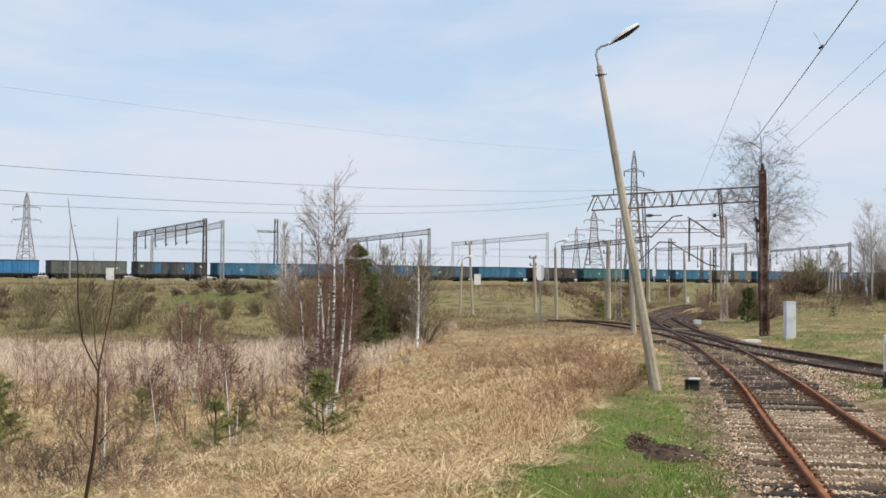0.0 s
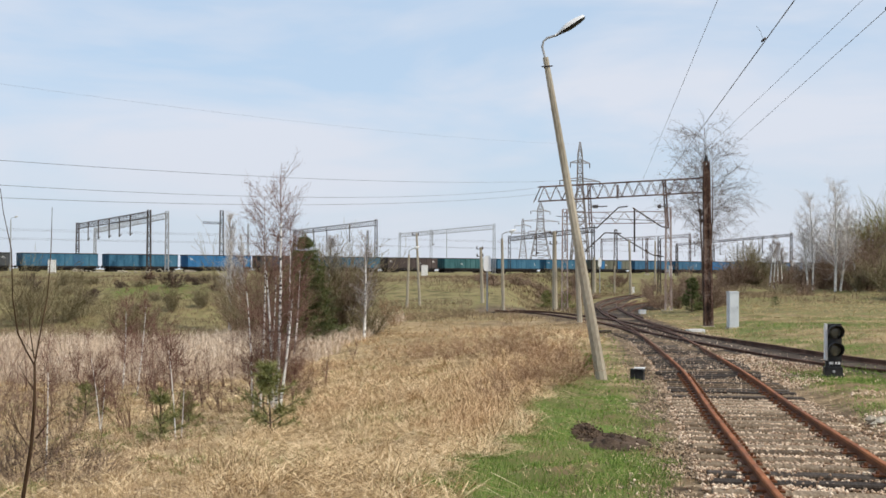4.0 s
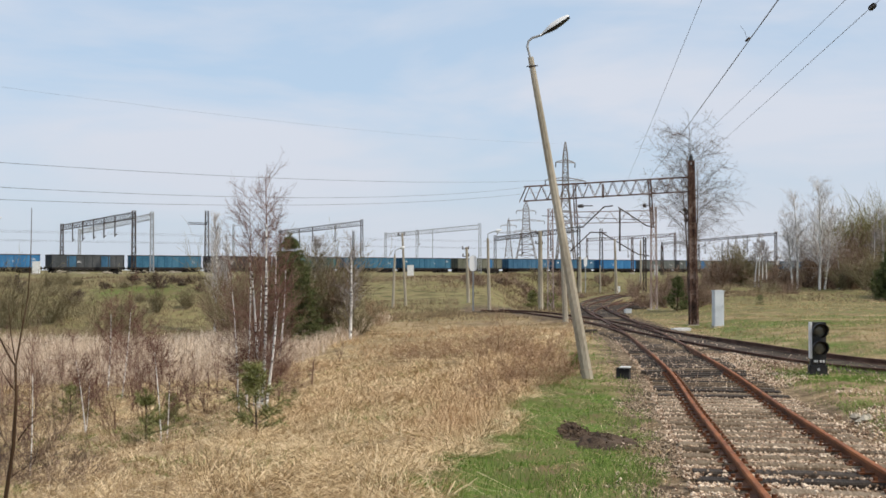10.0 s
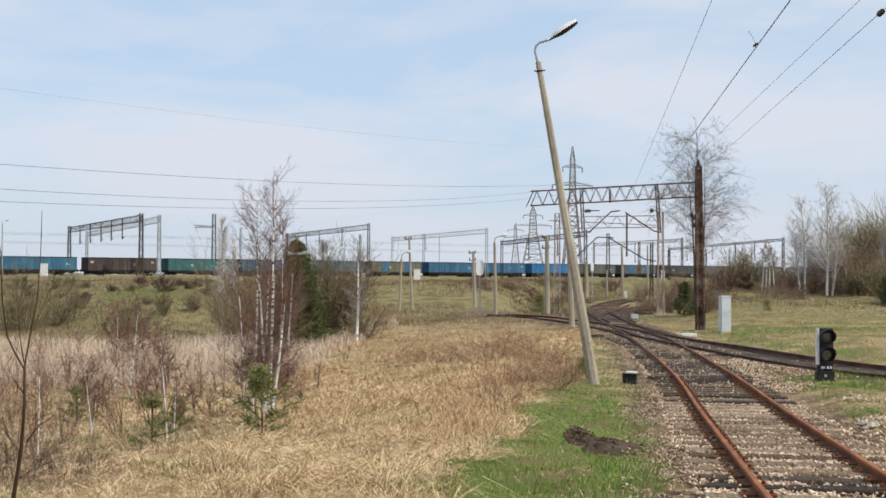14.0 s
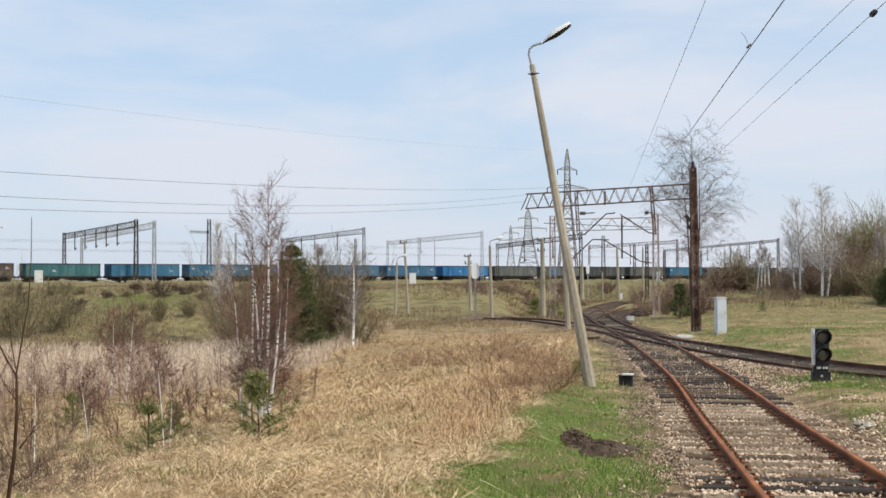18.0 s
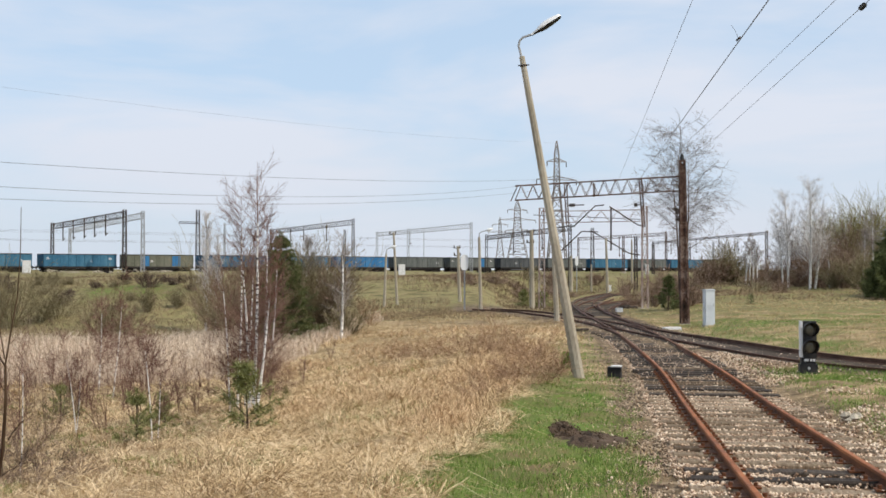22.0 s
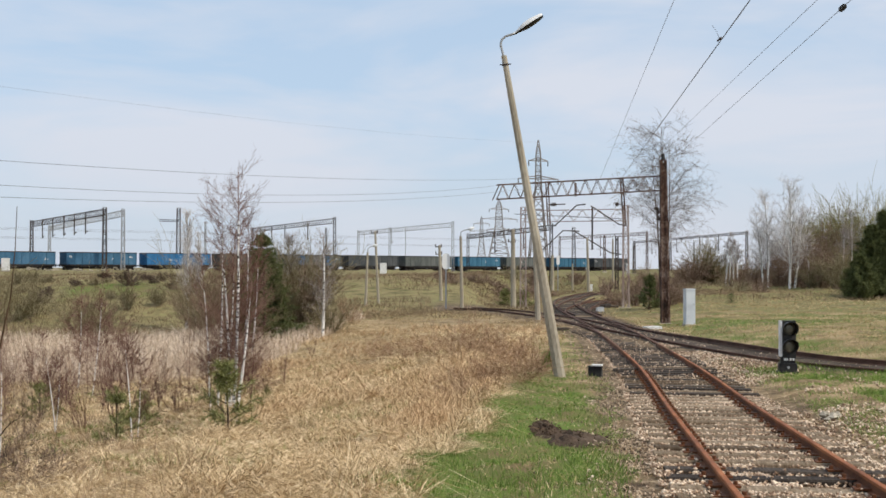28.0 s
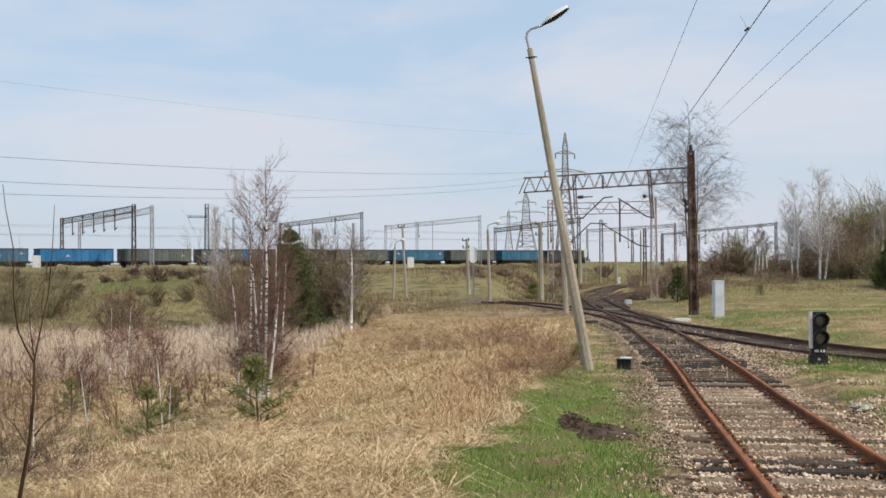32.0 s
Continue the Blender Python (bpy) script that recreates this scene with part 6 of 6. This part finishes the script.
for i, (px, h, w) in enumerate([((16.46, 84.12), 1.9, 1.6), ((16.25, 75.52), 2.2, 1.5), ((16.14, 90.38), 1.8, 1.8), ((21.48, 125.39), 2.0, 2.0), ((17.24, 75.82), 1.6, 1.8), ((20.23, 86.16), 1.8, 2.4)]):
    bush(*px, h, w, "reddish-brown bare scrub by the gantry", brown_twig, 320 + i, 30, 2, 2, 0.0, 0.014, group="scrub on the rise")


# ---- grass, reeds, weeds, stones ----
def blades(name, label, mat, spots, height, width, reach, mid_z, tip_z, seed, comb=0.0, lift=0.0):
    """A field of tapering, bending blades at the given spots (x, y, z, size). reach: how far the tip lies off; comb: how far neighbours lie the same way."""
    g = np.random.RandomState(seed)
    p = np.array(spots)
    n = len(p)
    a = g.uniform(0, 2 * np.pi, n)
    if comb:
        flow = np.sin(p[:, 0] * 1.3 + 2.1 * np.sin(p[:, 1] * 0.7)) * 2.2 + np.sin(p[:, 1] * 1.1 + p[:, 0] * 0.35) * 2.0
        a = np.where(g.uniform(0, 1, n) < comb, flow + g.normal(0, 0.45, n), a)
    if p.shape[1] > 4:
        a = p[:, 4]
    h = height * p[:, 3] * g.uniform(0.5, 1.3, n)
    out = reach * g.uniform(0.3, 1.3, n)
    dirs = np.stack([np.cos(a), np.sin(a), np.zeros(n)], 1)
    face = g.uniform(0, 2 * np.pi, n)
    wid = np.maximum(width, 0.00034 * np.hypot(p[:, 0], p[:, 1]))
    side = np.stack([np.cos(face), 0.4 * np.sin(face), 0.3 * np.sin(face * 3)], 1) * wid[:, None] * 0.5 * g.uniform(0.7, 1.6, n)[:, None]
    zero = np.zeros(n)
    base = p[:, :3] - np.array([[0, 0, 0.03]]) + np.stack([zero, zero, lift * g.uniform(0, 1, n) ** 2], 1)
    mid = base + dirs * (h * out * 0.4)[:, None] + np.stack([zero, zero, h * mid_z * g.uniform(0.6, 1.2, n)], 1)
    tip = base + dirs * (h * out)[:, None] + np.stack([zero, zero, h * tip_z * g.uniform(0.3, 1.4, n) + 0.03], 1)
    v = np.stack([base - side, base + side, mid + side * 0.8, mid - side * 0.8, tip], 1).reshape(-1, 3)
    loops = (np.arange(n)[:, None] * 5 + np.array([0, 1, 2, 3, 3, 2, 4])[None]).ravel()
    ob = new(name, raw_mesh(name, v, loops, np.tile([4, 3], n), mat))
    return tagged(ob, label, "grass", kind="stuff")


def strew(seed, count, near, far, left, right, keep, mound=0.0):
    """Spots spread evenly over the view's bearings and the log of the distance, kept with a likelihood keep(x, y)."""
    r = random.Random(seed)
    out = []
    for _ in range(count):
        y = near * (far / near) ** r.random()
        x = y * r.uniform(left, right)
        k = keep(x, y)
        if k > 0 and r.random() < k:
            c = noise.noise(Vector((x * 0.9, y * 0.9, 7)))
            out.append((x, y, ground_z(x, y) + mound * max(0.0, noise.noise(Vector((x * 1.1, y * 0.8, 13))) + 0.15), 1 + 0.5 * c))
    return out


def tussocks(seed, count, near, far, left, right, keep, blades_each):
    """Spots in tufts, each blade with the way in which it falls."""
    r = random.Random(seed)
    out = []
    for x, y, z, s in strew(seed, count, near, far, left, right, keep, 0.2):
        fall = (0.0 if r.random() < 0.5 else math.pi) + 2.6 * noise.noise(Vector((x * 0.5, y * 0.4, 19))) + r.gauss(0, 0.35)
        wide = r.uniform(0.05, 0.16)
        big = r.uniform(0.6, 1.35)
        for _ in range(blades_each):
            a = r.uniform(0, 6.28) if r.random() < 0.3 else fall + r.gauss(0, 0.5)
            k = wide * math.sqrt(r.random())
            out.append((x + k * math.cos(a), y + k * math.sin(a), z, big, a))
    return out


def shoulder(x, y):
    return x - (-0.26 + (min(max(y, 0.0), 60.0) - 12.3) * 0.16)


def on_soil(x, y):
    return math.hypot((x - 2.33) / 0.54, (y - 16.6) / 1.28) < 1 or math.hypot((x - 2.1) / 0.25, (y - 17.75) / 0.55) < 1


def off_tracks(x, y, gap=1.9):
    return min(abs(x - track_x(y)), abs(x - branch_x(y)) if y > 22 else 99) > gap


def straw_here(x, y):
    s = shoulder(x, y) + 0.8 * noise.noise(Vector((x * 0.5, y * 0.5, 1)))
    if s > 0.25 or (y > 46 and x < -7):
        return 0
    k = (0.3 if x < -2.5 - 0.12 * (y - 10) and y < 26 else 1.0) * (1 - 0.6 * smooth(28, 42, y))
    return k if noise.noise(Vector((x * 0.25, y * 0.25, 4))) > -0.45 else 0.45 * k


def reed_here(x, y):
    return 1.0 if x < -4.0 - (60 - y) * 0.12 + 2 * noise.noise(Vector((x * 0.2, y * 0.2, 2))) and 42 < y < 69 else 0


def green_here(x, y):
    s = shoulder(x, y) + 0.8 * noise.noise(Vector((x * 0.5, y * 0.5, 1)))
    if not off_tracks(x, y, 1.75) or s < -0.3 or on_soil(x, y):
        return 0
    if y > 24 and x > branch_x(y):
        return (0.75 if noise.noise(Vector((x * 0.22, y * 0.16, 23))) > 0.05 else 0.15) * (1 if y < 56 else 0.4)
    if x > track_x(y):
        return 0.5 if noise.noise(Vector((x * 0.5, y * 0.4, 14))) > -0.1 else 0.1
    n = noise.noise(Vector((x * 0.7, y * 0.7, 9)))
    if abs(x - track_x(y)) < 2.6:
        return 0.8 if n > -0.15 else 0.2
    return (0.95 if n > 0.0 else 0.3) * (1 if y < 22 else 0.5)


def verge_here(x, y):
    s = shoulder(x, y) + 0.8 * noise.noise(Vector((x * 0.5, y * 0.5, 1)))
    if s < -0.2 or on_soil(x, y) or not off_tracks(x, y, 1.45) or x > branch_x(y) - 1.0:
        return 0
    return 0.7 if noise.noise(Vector((x * 0.7, y * 0.7, 9))) < 0.0 else (0.6 if abs(x - track_x(y)) < 2.8 else 0.1)


def right_straw(x, y):
    return 0.9 if x > branch_x(y) + 4 and y > 62 else ((0.95 if noise.noise(Vector((x * 0.22, y * 0.16, 23))) < 0.12 else 0.3) if x > branch_x(y) + 1.5 and y > 25 and off_tracks(x, y, 2.1) else 0)


def heath_here(x, y):
    if abs(x - track_x(y)) < 2.6 or abs(x - along(SPUR, y)) < 2.4 and y < 110:
        return 0
    q, n = x / y, noise.noise(Vector((x * 0.12, y * 0.12, 41)))
    if q < 0.13:
        return smooth(-0.06, 0.07, q + 0.1 * n) * (1 if y > 100 and n > -0.25 else 0.1)
    if q < 0.21:
        return 1 if y > 112 + 60 * (q - 0.13) and n > -0.3 else 0.15
    if q > 0.306:
        return 0.25
    return 1 if y > 99 and n > -0.25 else 0.12


def mid_straw(x, y):
    return (1 if noise.noise(Vector((x * 0.3, y * 0.15, 43))) > -0.2 else 0.4) if -6 < x < shoulder_edge(y) and off_tracks(x, y, 1.6) else 0


def shoulder_edge(y):
    return -0.26 + (min(y, 60.0) - 12.3) * 0.16 + 1


def turf_here(x, y):
    s = shoulder(x, y) + 0.8 * noise.noise(Vector((x * 0.5, y * 0.5, 1)))
    gap = track_x(y) - x
    if s < -0.25 or gap < 1.5 or on_soil(x, y):
        return 0
    n = noise.noise(Vector((x * 1.1, y * 0.8, 73))) + 0.5 * noise.noise(Vector((x * 2.6, y * 1.9, 79)))
    return (0.9 if n > 0.15 else 0.35 if n > -0.05 else 0.06) * smooth(1.45, 2.1, gap + 1.2 * n) * (1 - 0.45 * smooth(20, 28, y))


def rusty_here(x, y):
    s = shoulder(x, y) + 0.7 * noise.noise(Vector((x * 0.5, y * 0.5, 1)))
    if s > 0.1 or s < -2.6 or x > track_x(y) - 2.2:
        return 0
    return (0.5 if noise.noise(Vector((x * 0.55, y * 0.35, 83))) > 0.0 else 0.06) * smooth(-2.6, -1.4, s)


blades("straw_grass", "matted pale dry straw grass covering the meadow", straw, strew(1, 90000, 9.5, 62, -0.47, 0.15, straw_here, 0.2), 0.46, 0.0065, 1.25, 0.09, 0.03, 1, 0.6, 0.08)
blades("straw_tussocks", "drooping tussocks of pale dry grass", straw, tussocks(21, 4600, 9.5, 50, -0.47, 0.14, straw_here, 22), 0.46, 0.0070, 1.4, 0.25, -0.02, 21, 0.0, 0.06)
blades("straw_heaps", "taller shaggy heaps of bleached dry grass", straw, tussocks(22, 700, 9.5, 44, -0.47, 0.13, lambda x, y: straw_here(x, y) if noise.noise(Vector((x * 0.6, y * 0.45, 81))) > 0.1 else 0, 30), 0.48, 0.0065, 1.3, 0.40, 0.10, 22, 0.0, 0.08)
blades("rusty_weeds", "tangled rust-brown dead weeds along the shoulder", rusty_weed, strew(23, 60000, 15, 40, -0.03, 0.14, rusty_here), 0.5, 0.0055, 0.9, 0.5, 0.45, 23, 0.3)
blades("lush_turf", "lush short green turf on the hummocky shoulder", turf, strew(24, 150000, 9.5, 30, -0.1, 0.2, turf_here), 0.07, 0.006, 0.8, 0.6, 0.8, 24)
blades("straw_stalks", "upright dry straw stalks in the meadow", straw, strew(2, 2200, 9.5, 60, -0.47, 0.15, straw_here), 0.55, 0.005, 0.5, 0.6, 0.95, 2)
blades("reeds", "pale dry reeds along the far meadow", reed, strew(3, 56000, 42, 69, -0.47, 0.0, reed_here), 0.66, 0.011, 0.6, 0.55, 0.8, 3)
blades("green_grass", "short young green grass beside the track", grass, strew(4, 80000, 9.5, 66, -0.12, 0.44, green_here), 0.11, 0.007, 0.6, 0.6, 0.85, 4)
blades("siding_grass", "green and brown tufts between the tracks", grass, strew(14, 60000, 13, 32, 0.2, 0.44, lambda x, y: 1 if (track_x(y) + 2.2 < x < branch_x(y) - 0.8 and noise.noise(Vector((x * 0.8, y * 0.35, 33))) > 0.05 - 0.12 * (x - track_x(y) - 3)) else 0), 0.13, 0.007, 0.7, 0.6, 0.8, 14)
blades("verge_weeds", "brown matted weeds and roots beside the ballast", weed, strew(15, 50000, 9.5, 34, -0.05, 0.44, lambda x, y: (0.8 if noise.noise(Vector((x * 0.9, y * 0.5, 37))) > 0.0 else 0.15) if 1.6 < abs(x - track_x(y)) < 4.5 and x < branch_x(y) - 0.8 else 0), 0.14, 0.006, 1.2, 0.25, 0.15, 15)
blades("verge_litter", "dead brown litter and roots on the dirt beside the track", weed, strew(25, 60000, 9.5, 31, 0.05, 0.44, lambda x, y: (0.9 if noise.noise(Vector((x * 1.2, y * 0.8, 91))) > -0.1 else 0.3) if 1.5 < abs(x - track_x(y)) < 3.2 and x < branch_x(y) - 0.9 else 0), 0.09, 0.007, 1.6, 0.18, 0.08, 25)
blades("bank_turf", "green tufts on the dirt bank beside the track", turf, strew(26, 60000, 14, 30, 0.2, 0.44, lambda x, y: 1 if (track_x(y) + 1.9 < x < branch_x(y) - 0.9 and noise.noise(Vector((x * 1.1, y * 0.9, 93))) > 0.08) else 0), 0.085, 0.006, 0.9, 0.55, 0.7, 26)
blades("verge_straw", "dry blades through the green grass", straw, strew(10, 36000, 9.5, 60, -0.12, 0.4, verge_here), 0.14, 0.006, 1.0, 0.4, 0.4, 10)
blades("dry_grass", "dry tan grass beyond the branch track", tan_grass, strew(5, 70000, 26, 116, 0.05, 0.46, right_straw), 0.17, 0.006, 0.9, 0.4, 0.5, 5, 0.4)
blades("meadow_grass", "dull tan grass before the far bank", tan_grass, strew(6, 50000, 27, 84, -0.2, 0.16, mid_straw), 0.26, 0.008, 1.0, 0.35, 0.35, 6, 0.4)
blades("brown_weeds", "tall dry brown weeds near the leaning lamp", rusty_weed, strew(7, 20000, 20, 60, -0.16, 0.13, lambda x, y: 1 if (shoulder(x, y) < 0.3 and noise.noise(Vector((x * 0.28, y * 0.2, 11))) > 0.14 - 0.18 * smooth(28, 44, y)) else 0),
       0.5, 0.006, 1.1, 0.4, 0.45, 7)
blades("bank_grass", "dry grass and weeds on the bank", heath, strew(8, 64000, 67, 122, -0.47, 0.12, lambda x, y: 0.9 if off_tracks(x, y, 2) and noise.noise(Vector((x * 0.1, y * 0.1, 51))) > -0.2 else 0), 0.30, 0.02, 0.6, 0.5, 0.8, 8)
blades("heath_scrub", "low reddish-brown heath scrub over the far rise", heath, strew(11, 60000, 92, 158, -0.08, 0.44, heath_here), 0.42, 0.02, 0.7, 0.5, 0.7, 11)
blades("near_weeds", "brown weeds and dead stems in the near meadow", weed, strew(12, 9000, 9.5, 26, -0.47, -0.16, lambda x, y: 0.8 if noise.noise(Vector((x * 0.5, y * 0.5, 17))) > -0.1 else 0.15), 0.45, 0.006, 0.9, 0.5, 0.6, 12)
blades("tuft_grass", "green tufts scattered through the meadow", grass, strew(9, 60000, 9.5, 40, -0.45, 0.1, lambda x, y: 1 if (straw_here(x, y) and noise.noise(Vector((x * 0.45, y * 0.3, 21))) > 0.10) else 0, 0.2), 0.18, 0.006, 0.9, 0.35, 0.4, 9)


def stones(name, label, mat, spots, size, seed):
    g = np.random.RandomState(seed)
    p = np.array(spots)[:, :3]
    n = len(p)
    s = size * g.uniform(0.45, 1.25, n)
    corners = np.array([[1, 0, 0], [0, 1, 0], [-1, 0, 0], [0, -1, 0], [0, 0, 0.8], [0, 0, -0.8]])
    v = corners[None] * s[:, None, None] * g.uniform(0.6, 1.3, (n, 6, 1)) + g.normal(0, 0.18, (n, 6, 3)) * s[:, None, None]
    turn = g.uniform(0, 6.28, n)
    c, q = np.cos(turn), np.sin(turn)
    v = np.stack([v[..., 0] * c[:, None] - v[..., 1] * q[:, None], v[..., 0] * q[:, None] + v[..., 1] * c[:, None], v[..., 2]], -1) + p[:, None]
    tri = np.array([0, 1, 4, 1, 2, 4, 2, 3, 4, 3, 0, 4, 1, 0, 5, 2, 1, 5, 3, 2, 5, 0, 3, 5])
    loops = (np.arange(n)[:, None] * 6 + tri[None]).ravel()
    ob = new(name, raw_mesh(name, v.reshape(-1, 3), loops, np.full(n * 8, 3), mat))
    return tagged(ob, label, "gravel", kind="stuff")


def track_stones(seed, count):
    r = random.Random(seed)
    ties = [p for p in curve(MAIN, 0.65) if 8.5 < p[1] < 58]
    out = []
    while len(out) < count:
        x, y, dx, dy = ties[min(len(ties) - 1, int(len(ties) * r.random() ** 1.5))]
        o = r.uniform(-1.4, 1.4) if r.random() < 0.8 else r.gauss(0.2, 1.6)
        if abs(o) > 3.2 or o < -2.2 or abs(abs(o) - 0.7525) < 0.055:
            continue
        on_top = abs(o) < 1.3 and r.random() < 0.06
        s = r.uniform(-0.12, 0.12) if on_top else 0.325 + r.uniform(-0.17, 0.17)
        if noise.noise(Vector((o * 0.8, y * 0.5, 31))) < -0.12 and r.random() < 0.75 or (23 < y < 31 and r.random() < 0.7):
            continue
        z = rail_z(y) - (0.108 if on_top else 0.160) + r.uniform(-0.012, 0.015) - 0.13 * smooth(1.35, 2.0, abs(o)) if abs(o) < 2.0 else ground_z(x + dy * o, y - dx * o) + 0.01
        out.append((x + dx * s + dy * o, y + dy * s - dx * o, z))
    return out


stones("ballast_stones", "loose pale ballast stones between the sleepers", stone, track_stones(1, 42000), 0.0215, 1)
rs = random.Random(4)
heap = []
while len(heap) < 5200:
    y = rs.uniform(12, 44)
    x = track_x(y) + rs.uniform(1.2, 4.2) * (0.6 + 0.4 * smooth(44, 24, y))
    if x < branch_x(y) - 1.0 and noise.noise(Vector((x * 0.6, y * 0.3, 5))) > -0.12:
        heap.append((x, y, ground_z(x, y) + rs.uniform(0, 0.04)))
while len(heap) < 6600:
    y = rs.uniform(24, 62)
    x = branch_x(y) + rs.gauss(0, 0.9)
    heap.append((x, y, ground_z(x, y) + rs.uniform(0, 0.02)))
verge = []
while len(verge) < 7000:
    y = 9.5 * (34 / 9.5) ** rs.random()
    x = track_x(y) - 1.3 - abs(rs.gauss(0, 0.5))
    if noise.noise(Vector((x * 1.3, y * 0.8, 97))) > -0.2:
        verge.append((x, y, ground_z(x, y) + rs.uniform(-0.005, 0.015)))
stones("verge_stones", "small stones and clods trodden into the dirt verge", gravel_bits, verge, 0.018, 3)
stones("spilled_stones", "spilled pale ballast stones between the tracks", stone, heap, 0.03, 2)

motions()
